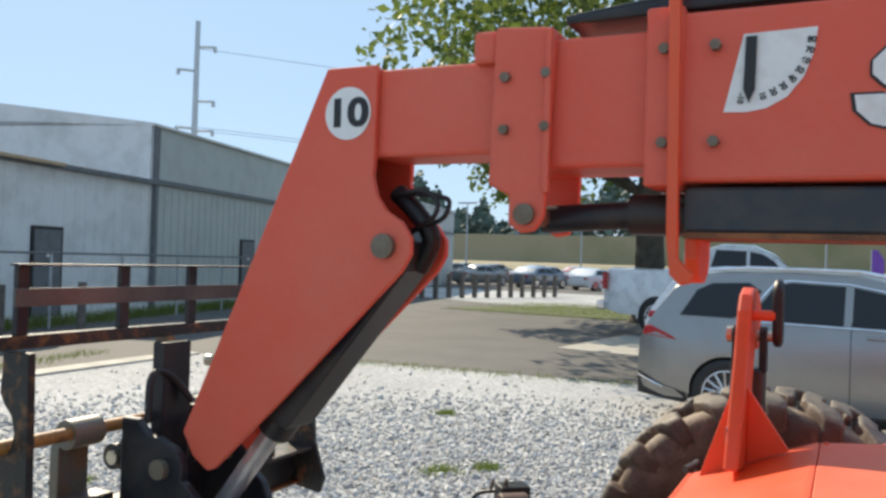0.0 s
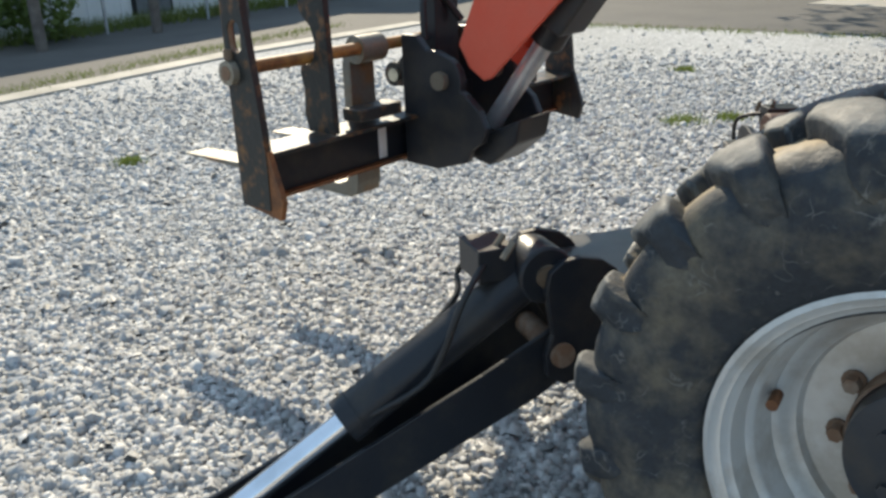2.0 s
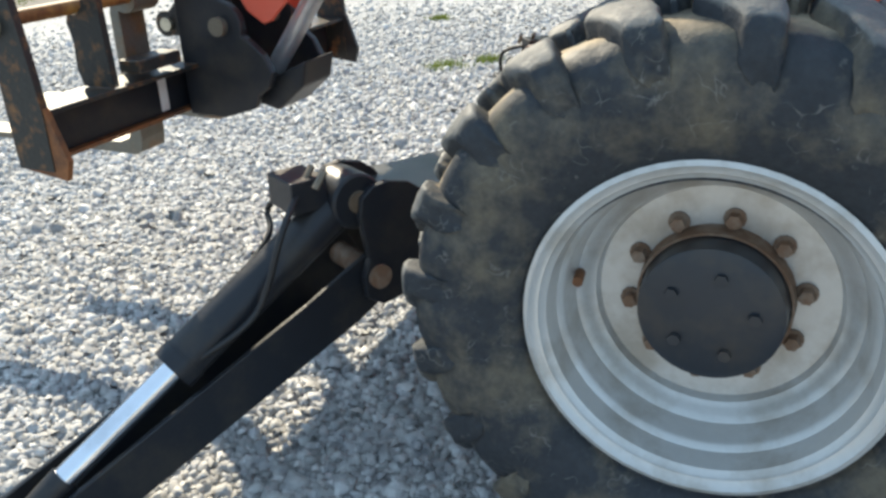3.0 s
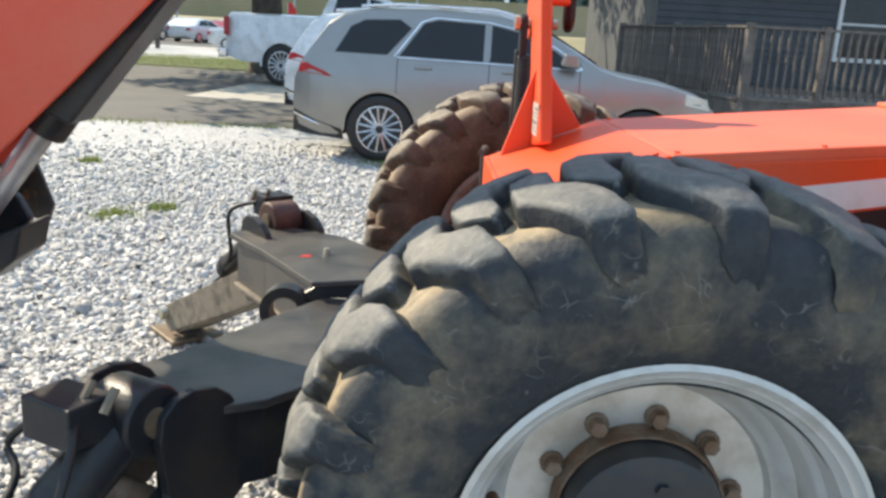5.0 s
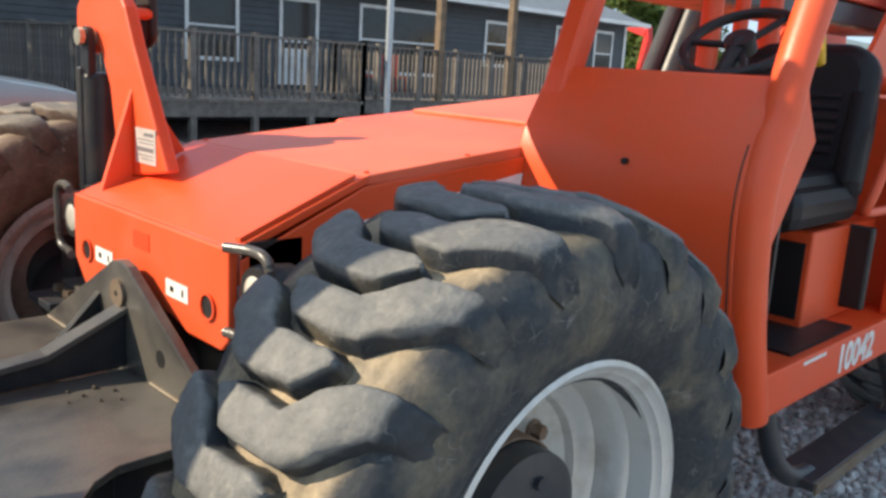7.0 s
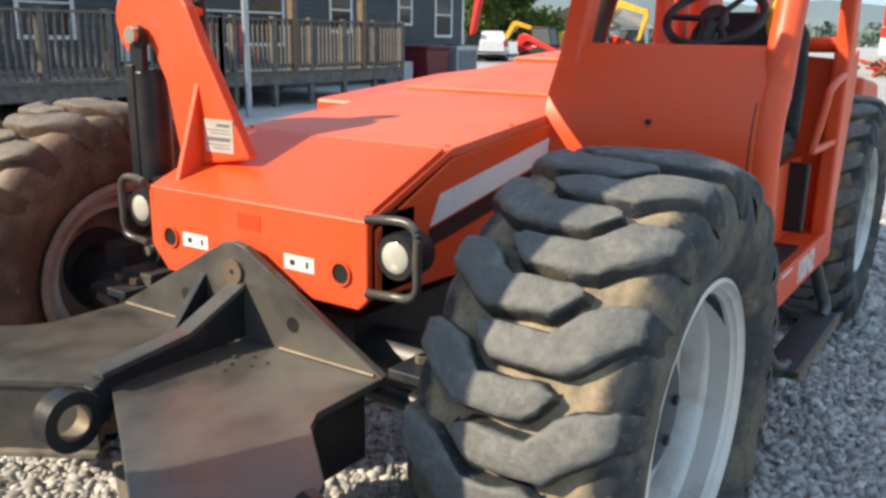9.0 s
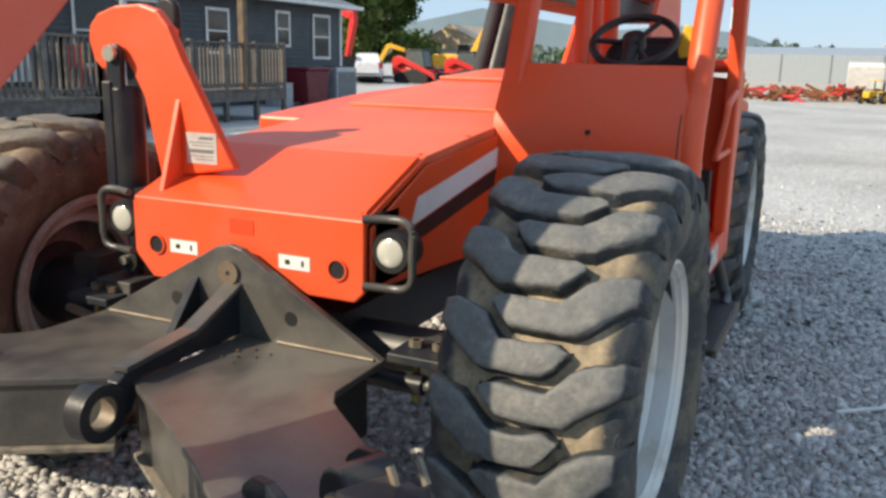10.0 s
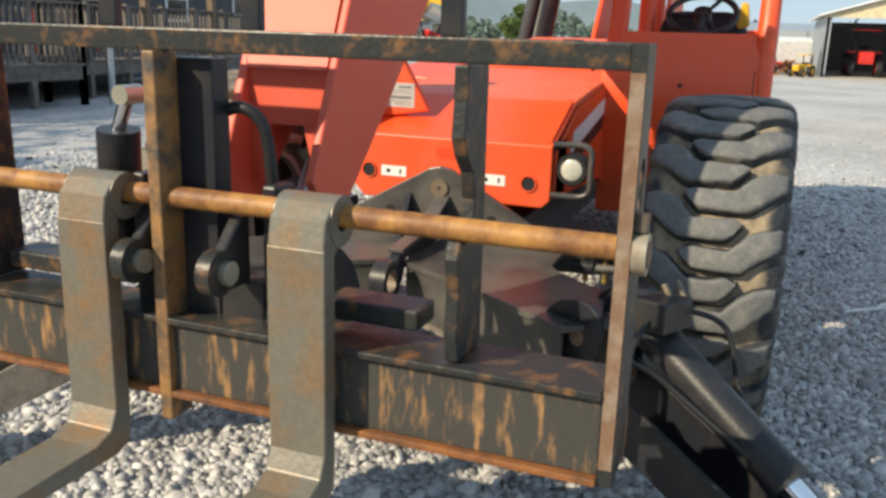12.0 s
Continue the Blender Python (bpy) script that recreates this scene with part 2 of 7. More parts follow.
WOOD = shader("weathered_wood", (0.165, 0.145, 0.125), 0.8, alt=(0.105, 0.09, 0.078), scale=6, amount=0.7, bump=0.002, bump_scale=60, grain=0.25, random=0.15)
METALWALL = shader("pale_metal_cladding", (0.74, 0.75, 0.75), 0.45, alt=(0.60, 0.61, 0.60), scale=1.2, grain=0.04)
ROOFPOST = shader("brown_timber", (0.17, 0.115, 0.07), 0.8, alt=(0.10, 0.075, 0.05), scale=5, grain=0.25)
GREENWALL = shader("grey_green_cladding", (0.50, 0.53, 0.51), 0.45, alt=(0.44, 0.465, 0.45), scale=1.2, grain=0.04)
ROOFTAN = shader("tan_roof_metal", (0.52, 0.38, 0.24), 0.5, scale=2)
DOORGREY = shader("grey_door_paint", (0.16, 0.17, 0.18), 0.5)
GALV = shader("galvanised_steel", (0.45, 0.48, 0.5), 0.42, metal=0.5, scale=8)
ASPHALT = shader("asphalt", (0.075, 0.073, 0.07), 0.85, alt=(0.115, 0.108, 0.10), scale=0.5, amount=0.7, bump=0.004, bump_scale=90, grain=0.3)
CONCRETE = shader("pale_concrete", (0.42, 0.39, 0.34), 0.8, alt=(0.34, 0.315, 0.27), scale=1.5, bump=0.002, bump_scale=70)
GRASS = shader("grass_blades", (0.13, 0.17, 0.035), 0.7, alt=(0.20, 0.20, 0.07), scale=2, grain=0.3, island=0.35)
LEAF = shader("leaves", (0.075, 0.125, 0.025), 0.6, alt=(0.14, 0.185, 0.045), scale=0.8, grain=0.25, island=0.45)
# aerial haze is put into this leaf colour, paler and bluer than LEAF
HAZYLEAF = shader("far_woods", (0.10, 0.145, 0.12), 0.8, alt=(0.12, 0.165, 0.125), scale=0.05, grain=0.2, island=0.3)
BARK = shader("bark", (0.10, 0.08, 0.06), 0.9, alt=(0.06, 0.05, 0.04), bump=0.01, bump_scale=25, grain=0.3)
FIELD = shader("dry_bank", (0.34, 0.28, 0.17), 0.9, alt=(0.24, 0.22, 0.11), scale=0.08, grain=0.2)
STONE = shader("crushed_stone", (0.50, 0.49, 0.47), 0.8, alt=(0.36, 0.36, 0.365), scale=14, amount=0.5, bump=0.002, bump_scale=90, grain=0.2, island=0.36, spec=0.3)
for mt in (GRASS, LEAF):  # thin blades let sunlight through
    nt_ = mt.node_tree
    thin_ = nt_.nodes.new("ShaderNodeBsdfTranslucent")
    thin_.inputs["Color"].default_value = (0.19, 0.25, 0.05, 1)
    both_ = nt_.nodes.new("ShaderNodeMixShader")
    both_.inputs[0].default_value = 0.35
    nt_.links.new(nt_.nodes["Principled BSDF"].outputs[0], both_.inputs[1])
    nt_.links.new(thin_.outputs[0], both_.inputs[2])
    nt_.links.new(both_.outputs[0], nt_.nodes["Material Output"].inputs["Surface"])


def gravel_sheet():
    """The gravel between and beyond the loose stones: cells of crushed stone with dark gaps."""
    m = bpy.data.materials.new("gravel_bed")
    m.use_nodes = True
    n, l = m.node_tree.nodes, m.node_tree.links
    b = n["Principled BSDF"]
    b.inputs["Roughness"].default_value = 0.85
    co = n.new("ShaderNodeTexCoord")
    v = n.new("ShaderNodeTexVoronoi")
    v.inputs["Scale"].default_value = 30
    e = n.new("ShaderNodeTexVoronoi")
    e.feature = 'DISTANCE_TO_EDGE'
    e.inputs["Scale"].default_value = 30
    big = n.new("ShaderNodeTexNoise")
    big.inputs["Scale"].default_value, big.inputs["Detail"].default_value = 0.35, 5
    for t in (v, e, big):
        l.new(co.outputs["Object"], t.inputs["Vector"])
    tone = n.new("ShaderNodeValToRGB")
    tone.color_ramp.elements[0].color, tone.color_ramp.elements[1].color = (0.29, 0.29, 0.29, 1), (0.66, 0.655, 0.64, 1)
    l.new(v.outputs["Color"], tone.inputs["Fac"])
    gap = n.new("ShaderNodeMapRange")
    gap.inputs["From Max"].default_value, gap.inputs["To Min"].default_value = 0.10, 0.55
    l.new(e.outputs["Distance"], gap.inputs["Value"])
    wide = n.new("ShaderNodeMapRange")
    wide.inputs["From Min"].default_value, wide.inputs["From Max"].default_value = 0.3, 0.7
    wide.inputs["To Min"].default_value, wide.inputs["To Max"].default_value = 0.85, 1.2
    l.new(big.outputs["Fac"], wide.inputs["Value"])
    mul = n.new("ShaderNodeMath")
    mul.operation = 'MULTIPLY'
    l.new(gap.outputs[0], mul.inputs[0])
    l.new(wide.outputs[0], mul.inputs[1])
    hsv = n.new("ShaderNodeHueSaturation")
    l.new(tone.outputs[0], hsv.inputs["Color"])
    l.new(mul.outputs[0], hsv.inputs["Value"])
    l.new(hsv.outputs[0], b.inputs["Base Color"])
    bp = n.new("ShaderNodeBump")
    bp.inputs["Distance"].default_value = 0.02
    l.new(e.outputs["Distance"], bp.inputs["Height"])
    l.new(bp.outputs[0], b.inputs["Normal"])
    return m


GRAVEL = gravel_sheet()


# ---- mesh helpers ----
def part(name, bm, material, parent=None, label="", bevel=0.0, smooth=False, mats=()):
    """Links a bmesh as one mesh object, under a thing or a part where one is given."""
    me = bpy.data.meshes.new(name)
    bmesh.ops.recalc_face_normals(bm, faces=bm.faces)
    if smooth:
        for f in bm.faces:
            f.smooth = True
        for e in bm.edges:
            if len(e.link_faces) == 2 and e.calc_face_angle(0) > radians(38):
                e.smooth = False
    bm.to_mesh(me)
    bm.free()
    me.materials.append(material)
    for x in mats:
        me.materials.append(x)
    ob = new(name, me)
    if parent is not None:
        ob.parent = parent
        ob.matrix_parent_inverse = inverse_of(parent)
    if bevel:
        mod = ob.modifiers.new("bevel", 'BEVEL')
        mod.width, mod.segments, mod.limit_method, mod.angle_limit = bevel, 2, 'ANGLE', radians(35)
        mod.harden_normals = False
    if label:
        ob["label"] = label
    return ob


def inverse_of(parent):
    m = parent.matrix_basis.copy()
    if parent.parent is not None:
        m = parent.parent.matrix_basis @ parent.matrix_parent_inverse @ m
    return m.inverted()


def thing(name, at, label, category, group="", kind=""):
    e = new(name)
    e.matrix_basis = Matrix.Translation(at)
    e.empty_display_size = 0.2
    return tagged(e, label, category, group, kind)


def single(name, bm, material, label, category, group="", kind="", bevel=0.0, smooth=False):
    return tagged(part(name, bm, material, None, "", bevel, smooth), label, category, group, kind)


def box(x0, x1, y0, y1, z0, z1, bm=None, m=None):
    bm = bm or bmesh.new()
    vs = [bm.verts.new(((x1 if i & 1 else x0), (y1 if i & 2 else y0), (z1 if i & 4 else z0))) for i in range(8)]
    for f in ((0, 2, 3, 1), (4, 5, 7, 6), (0, 1, 5, 4), (2, 6, 7, 3), (0, 4, 6, 2), (1, 3, 7, 5)):
        bm.faces.new([vs[i] for i in f])
    if m is not None:
        bmesh.ops.transform(bm, matrix=m, verts=vs)
    return bm


def prism(pts, axis, a, b, bm=None):
    """Extrudes an outline along an axis. 'y': (x, z); 'x': (y, z); 'z': (x, y)."""
    bm = bm or bmesh.new()
    def at(p, h):
        return {'x': (h, p[0], p[1]), 'y': (p[0], h, p[1]), 'z': (p[0], p[1], h)}[axis]
    lo = [bm.verts.new(at(p, a)) for p in pts]
    hi = [bm.verts.new(at(p, b)) for p in pts]
    bm.faces.new(lo)
    bm.faces.new(hi[::-1])
    n = len(pts)
    for i in range(n):
        bm.faces.new((lo[i], hi[i], hi[(i + 1) % n], lo[(i + 1) % n]))
    return bm


def arc(cx, cz, r, a0, a1, n=8):
    return [(cx + r * math.cos(radians(a0 + (a1 - a0) * i / n)), cz + r * math.sin(radians(a0 + (a1 - a0) * i / n))) for i in range(n + 1)]


def rod(p0, p1, r0, r1=None, n=16, bm=None, caps=True):
    bm = bm or bmesh.new()
    p0, p1 = Vector(p0), Vector(p1)
    r1 = r0 if r1 is None else r1
    q = (p1 - p0).to_track_quat('Z', 'Y').to_matrix()
    ring = [[bm.verts.new(p + q @ Vector((r * math.cos(2 * math.pi * i / n), r * math.sin(2 * math.pi * i / n), 0))) for i in range(n)]
            for p, r in ((p0, r0), (p1, r1))]
    for i in range(n):
        bm.faces.new((ring[0][i], ring[0][(i + 1) % n], ring[1][(i + 1) % n], ring[1][i]))
    if caps:
        bm.faces.new(ring[0][::-1])
        bm.faces.new(ring[1])
    return bm


def pipe(pts, r, n=10, bm=None):
    """A round bar along a line of points."""
    bm = bm or bmesh.new()
    pts = [Vector(p) for p in pts]
    rings = []
    up = Vector((0.013, 0.21, 0.97)).normalized()
    for i, p in enumerate(pts):
        d = (pts[min(i + 1, len(pts) - 1)] - pts[max(i - 1, 0)]).normalized()
        s = d.cross(up)
        if s.length < 0.05:
            s = d.cross(Vector((1, 0, 0)))
        s.normalize()
        t = s.cross(d).normalized()
        rings.append([bm.verts.new(p + s * r * math.cos(2 * math.pi * k / n) + t * r * math.sin(2 * math.pi * k / n)) for k in range(n)])
    for a, b in zip(rings, rings[1:]):
        for k in range(n):
            bm.faces.new((a[k], a[(k + 1) % n], b[(k + 1) % n], b[k]))
    bm.faces.new(rings[0][::-1])
    bm.faces.new(rings[-1])
    return bm


def bend(*pts, steps=6):
    """Smooth line through a few points."""
    pts = [Vector(p) for p in pts]
    out = []
    for i in range(len(pts) - 1):
        p0, p1, p2, p3 = pts[max(i - 1, 0)], pts[i], pts[i + 1], pts[min(i + 2, len(pts) - 1)]
        for k in range(steps):
            t = k / steps
            out.append(0.5 * ((2 * p1) + (p2 - p0) * t + (2 * p0 - 5 * p1 + 4 * p2 - p3) * t * t + (3 * p1 - p0 - 3 * p2 + p3) * t ** 3))
    return out + [pts[-1]]


def lathe(profile, centre, n=48, bm=None, closed=False):
    """Turns (y, r) pairs round the y axis through centre."""
    bm = bm or bmesh.new()
    c = Vector(centre)
    rings = [[bm.verts.new(c + Vector((r * math.cos(2 * math.pi * k / n), y, r * math.sin(2 * math.pi * k / n)))) for k in range(n)] for y, r in profile]
    pairs = list(zip(rings, rings[1:]))
    if closed:
        pairs.append((rings[-1], rings[0]))
    for a, b in pairs:
        for k in range(n):
            bm.faces.new((a[k], a[(k + 1) % n], b[(k + 1) % n], b[k]))
    if not closed:
        for r in (rings[0], rings[-1]):
            if (r[0].co - r[n // 2].co).length > 1e-5:
                bm.faces.new(r)
    return bm


def plate_rot(bm, m):
    bmesh.ops.transform(bm, matrix=m, verts=bm.verts)
    return bm


def text_mesh(words, size, m, material, name, parent, label="", depth=0.001):
    cu = bpy.data.curves.new(name, 'FONT')
    cu.body, cu.size, cu.extrude, cu.align_x, cu.align_y, cu.offset = words, size, depth, 'CENTER', 'CENTER', size * 0.035
    tmp = new("tmp_text", cu)
    bpy.context.view_layer.update()
    me = bpy.data.meshes.new_from_object(tmp.evaluated_get(bpy.context.evaluated_depsgraph_get()))
    bpy.data.objects.remove(tmp)
    bpy.data.curves.remove(cu)
    bm = bmesh.new()
    bm.from_mesh(me)
    bpy.data.meshes.remove(me)
    bmesh.ops.transform(bm, matrix=m, verts=bm.verts)
    return part(name, bm, material, parent, label)


# ---- ground ----
def flat(pts, z):
    bm = bmesh.new()
    bm.faces.new([bm.verts.new((x, y, z)) for x, y in pts])
    return bm


tagged(part("ground", flat([(-900, -900), (900, -900), (900, 900), (-900, 900)], 0.0), GRAVEL),
       "grey crushed stone yard", "ground", kind="structure")


# ---- telehandler ----
TH = thing("telehandler", (0, 0, 0), "orange rough-terrain telehandler with black outriggers and pallet forks standing on gravel", "telehandler")
AX_R, TYRE_Y = 3.25, 1.048


def mark(me, name, values):
    """Stores one number a vertex, for the material to read."""
    me.attributes.new(name, 'FLOAT', 'POINT').data.foreach_set("value", values)


def ease(x, lo, hi):
    t = min(1.0, max(0.0, (x - lo) / (hi - lo)))
    return t * t * (3 - 2 * t)


def carcass_mesh(cx, cy, cz, phase, out):
    """Tyre body without its tread bars: bulging walls that swell under each bar, uneven grooves."""
    half = [(0.165, 0.315), (0.176, 0.343), (0.186, 0.352), (0.197, 0.362), (0.216, 0.395), (0.231, 0.435), (0.238, 0.475), (0.237, 0.515), (0.233, 0.535), (0.227, 0.555), (0.217, 0.570), (0.203, 0.581), (0.16, 0.592), (0.08, 0.594)]
    prof = [(-y, q) for y, q in half] + [(0, 0.595)] + half[::-1]
    bm = lathe(prof, (cx, cy, cz), 200, closed=True)
    bm.normal_update()
    off = Vector((phase * 0.31 + cy, phase * 0.9, phase * 0.17))
    for v in bm.verts:
        q = v.co + off
        r, o = math.hypot(v.co.x - cx, v.co.z - cz), (v.co.y - cy) * out
        th = math.degrees(math.atan2(v.co.z - cz, v.co.x - cx)) - phase + 5.6 - (0 if o > 0 else 9)
        swell = 0.013 * (0.5 + 0.5 * math.cos(radians(th * 20))) ** 1.5 * ease(r, 0.45, 0.54) * ease(abs(o), 0.17, 0.22)
        v.co += v.normal * (swell + (0.006 * noise.noise(q * 8.0) + 0.003 * noise.noise(q * 24.0)) * min(1.0, max(0.0, (r - 0.37) * 12)))
    return bm


# tread bar: distance out from the tyre's middle, upper and lower edge in degrees round the axle, radius
BAR = ((-0.094, 0.5, 1.6, 0.633), (-0.070, -0.4, 4.4, 0.637), (-0.046, -0.5, 6.2, 0.639), (0.000, 0.0, 6.5, 0.641), (0.060, 0.0, 6.5, 0.640), (0.084, -2.0, 6.5, 0.639), (0.106, -4.3, 6.2, 0.637),
       (0.130, -6.0, 4.4, 0.634), (0.155, -6.9, 2.6, 0.630), (0.182, -7.5, 0.6, 0.624), (0.206, -7.9, -1.3, 0.614), (0.223, -8.0, -2.4, 0.595), (0.232, -8.1, -3.2, 0.572), (0.235, -8.2, -4.2, 0.548), (0.233, -8.3, -5.2, 0.525), (0.226, -8.4, -6.2, 0.500))


def bar_mesh(half, seed, material):
    """One bent tread bar about the axle at the origin, its edges worn round. half: side of the tyre, as a sign of y."""
    bm = bmesh.new()
    rng = random.Random(seed)
    rows = []
    for i, (o, up, lo, r) in enumerate(BAR):
        low = 0.049 if i < 11 else (0.044, 0.038, 0.030, 0.020, 0.010)[i - 11]
        jit, wob = rng.uniform(-0.0035, 0.0025), rng.uniform(-0.25, 0.25)
        row = []
        w = lo - up
        for a, d in ((up - min(0.9, w * 0.2), low), (up - 0.12, 0.010), (up + 0.05 * w, 0.0015), (up + 0.32 * w, 0.0), (up + 0.68 * w, 0.0), (up + 0.95 * w, 0.0015), (lo + 0.10, 0.010), (lo + min(0.9, w * 0.2), low)):
            th = radians(a + wob)
            rr = r - min(d, low) + jit
            row.append(bm.verts.new((rr * math.cos(th), half * o, rr * math.sin(th))))
        rows.append(row)
    for a, b in zip(rows, rows[1:]):
        for k in range(7):
            bm.faces.new((a[k], a[k + 1], b[k + 1], b[k]))
    r0 = [bm.verts.new((0.588 * math.cos(radians(a)), half * -0.100, 0.588 * math.sin(radians(a)))) for a in (-0.4, 2.2)]
    bm.faces.new((r0[0], *rows[0][:4]))
    bm.faces.new((r0[1], r0[0], rows[0][3], rows[0][4]))
    bm.faces.new((r0[1], *rows[0][4:]))
    bm.faces.new(rows[-1])
    bmesh.ops.recalc_face_normals(bm, faces=bm.faces)
    bmesh.ops.subdivide_edges(bm, edges=bm.edges[:], cuts=1, use_grid_fill=True)
    bm.normal_update()
    off = Vector((seed * 1.3, seed * 0.7, seed * 2.1))
    for v in bm.verts:
        q = v.co + off
        v.co += v.normal * (0.004 * noise.noise(q * 13.0) + 0.003 * noise.noise(q * 50.0))
    for f in bm.faces:
        f.smooth = True
    me = bpy.data.meshes.new("tread_lug")
    bm.to_mesh(me)
    bm.free()
    me.materials.append(material)
    at = [(math.hypot(v.co.x, v.co.z), abs(v.co.y)) for v in me.vertices]
    out_, top_ = [b[0] for b in BAR], [b[3] for b in BAR]
    crown = [r - float(np.interp(h, out_, top_)) for (r, _), h in zip(at, [v.co.y * half for v in me.vertices])]
    mark(me, "wear", [ease(c, -0.016, -0.004) * (1 - ease(o, 0.203, 0.226)) for c, (r, o) in zip(crown, at)])
    mark(me, "mud", [(1 - ease(r, 0.590, 0.606)) * (0.6 if o < 0.18 else 0.15) for r, o in at])
    return me


def tyre(cx, cy, cz, phase, rubber):
    """Tyre with twenty bars a side, the two sides half a step apart. phase: degrees."""
    out = 1 if cy > 0 else -1
    t = part("tyre", carcass_mesh(cx, cy, cz, phase, out), rubber, TH, "worn lugged rubber tyre caked with dried mud", smooth=True)
    at = [(math.hypot(v.co.x - cx, v.co.z - cz), abs(v.co.y - cy)) for v in t.data.vertices]
    mark(t.data, "mud", [0.75 * (1 - ease(o, 0.15, 0.232)) * ease(r, 0.5, 0.57) + 0.30 * (1 - ease(r, 0.345, 0.40)) for r, o in at])
    mark(t.data, "wear", [0.0 for _ in at])
    meshes = {h: [bar_mesh(h * out, 3 * k + (h > 0) + 1, rubber) for k in range(4)] for h in (-1, 1)}
    rng = random.Random(int(phase * 10) + 3)
    for h in (1, -1):
        for i in range(20):
            b = new("tread_lug", meshes[h][rng.randrange(4)])
            b.parent, b.matrix_parent_inverse = t, inverse_of(t)
            b.matrix_basis = pose(cx, cy, cz) @ Matrix.Rotation(-radians(phase + 18 * i + (0 if h > 0 else 9)), 4, 'Y')
    return t


def wheel(cx, cy, side, phase, rubber, paint, cz=0.694):
    """Rim with tyre, hub and wheel nuts; side is the sign of y on which its dish opens."""
    s, tyre_z, cz = side, cz, cz + 0.017
    prof = [(0.186, 0.340), (0.200, 0.347), (0.204, 0.337), (0.192, 0.327), (0.190, 0.320), (0.181, 0.316), (0.175, 0.307), (0.125, 0.300), (0.117, 0.290), (0.106, 0.286), (0.055, 0.277),
            (0.045, 0.262), (0.033, 0.256), (0.026, 0.242), (0.008, 0.235), (0.004, 0.15), (-0.012, 0.15), (-0.012, 0.28), (-0.18, 0.305), (-0.20, 0.332)]
    rim = part("wheel", lathe([(s * y, r) for y, r in prof], (cx, cy, cz), 64, closed=True), paint, TH, smooth=True)
    tyre(cx, cy, tyre_z, phase, rubber)
    part("hub", lathe([(s * -0.02, 0.147), (s * 0.07, 0.144), (s * 0.10, 0.140), (s * 0.107, 0.12), (s * 0.11, 0.0001)], (cx, cy, cz), 40), HUB, rim, "black hub cover", smooth=True)
    part("hub_ring", lathe([(s * 0.0, 0.155), (s * 0.05, 0.152), (s * 0.05, 0.147), (s * 0.0, 0.147)], (cx, cy, cz), 40, closed=True), NUTBROWN, rim, "rusty hub ring", smooth=True)
    part("rim_flange", lathe([(s * -0.19, 0.300), (s * -0.212, 0.306), (s * -0.216, 0.328), (s * -0.206, 0.346), (s * -0.19, 0.340)], (cx, cy, cz), 48, closed=True), paint, rim, smooth=True)
    part("rim_step", lathe([(s * -0.10, 0.235), (s * -0.13, 0.240), (s * -0.135, 0.262), (s * -0.12, 0.290), (s * -0.10, 0.285)], (cx, cy, cz), 48, closed=True), RIM, rim, smooth=True)
    for i in range(10):
        a = 2 * math.pi * (i + 0.3) / 10
        x, z = cx + 0.172 * math.cos(a), cz + 0.172 * math.sin(a)
        bm = rod((x, cy + s * 0.004, z), (x, cy + s * 0.012, z), 0.022, n=12)
        rod((x, cy + s * 0.012, z), (x, cy + s * 0.034, z), 0.0165, 0.015, 6, bm)
        part("wheel_nut", bm, NUTBROWN, rim)
    for i in range(5):
        a = 2 * math.pi * (i + 0.1) / 5
        x, z = cx + 0.085 * math.cos(a), cz + 0.085 * math.sin(a)
        part("hub_bolt", rod((x, cy + s * 0.10, z), (x, cy + s * 0.118, z), 0.013, n=6), HUB, rim)
    a = math.radians(172)
    part("valve", rod((cx + 0.268 * math.cos(a), cy + s * 0.07, cz + 0.268 * math.sin(a)), (cx + 0.262 * math.cos(a), cy + s * 0.115, cz + 0.262 * math.sin(a)), 0.011), RUST, rim)
    return rim


wheel(0.0, -TYRE_Y, -1, 0.65, TYRE, RIM)
wheel(0.0, TYRE_Y, 1, 11.0, TYREBROWN, RIMBROWN)
wheel(AX_R, -0.93, -1, 5.0, TYRE, RIM, 0.662)
wheel(AX_R, 0.93, 1, 15.0, TYREBROWN, RIM, 0.662)
for ax in (0.0, AX_R):
    bm = rod((ax, -0.95, 0.675), (ax, 0.95, 0.675), 0.085, n=20)
    bmesh.ops.create_uvsphere(bm, u_segments=20, v_segments=12, radius=0.2, matrix=Matrix.Translation((ax, 0.05, 0.66)))
    for sy in (-1, 1):
        rod((ax, sy * 0.78, 0.675), (ax, sy * 1.04, 0.675), 0.13, n=20, bm=bm)
        box(ax - 0.09, ax + 0.09, sy * 0.80 - 0.06, sy * 0.80 + 0.06, 0.50, 0.85, bm)
    part("axle", bm, HUB, TH, "black drive axle", smooth=True)
part("steering_cylinder", rod((-0.19, -0.62, 0.66), (-0.19, 0.62, 0.66), 0.03), BLACK, TH, smooth=True)
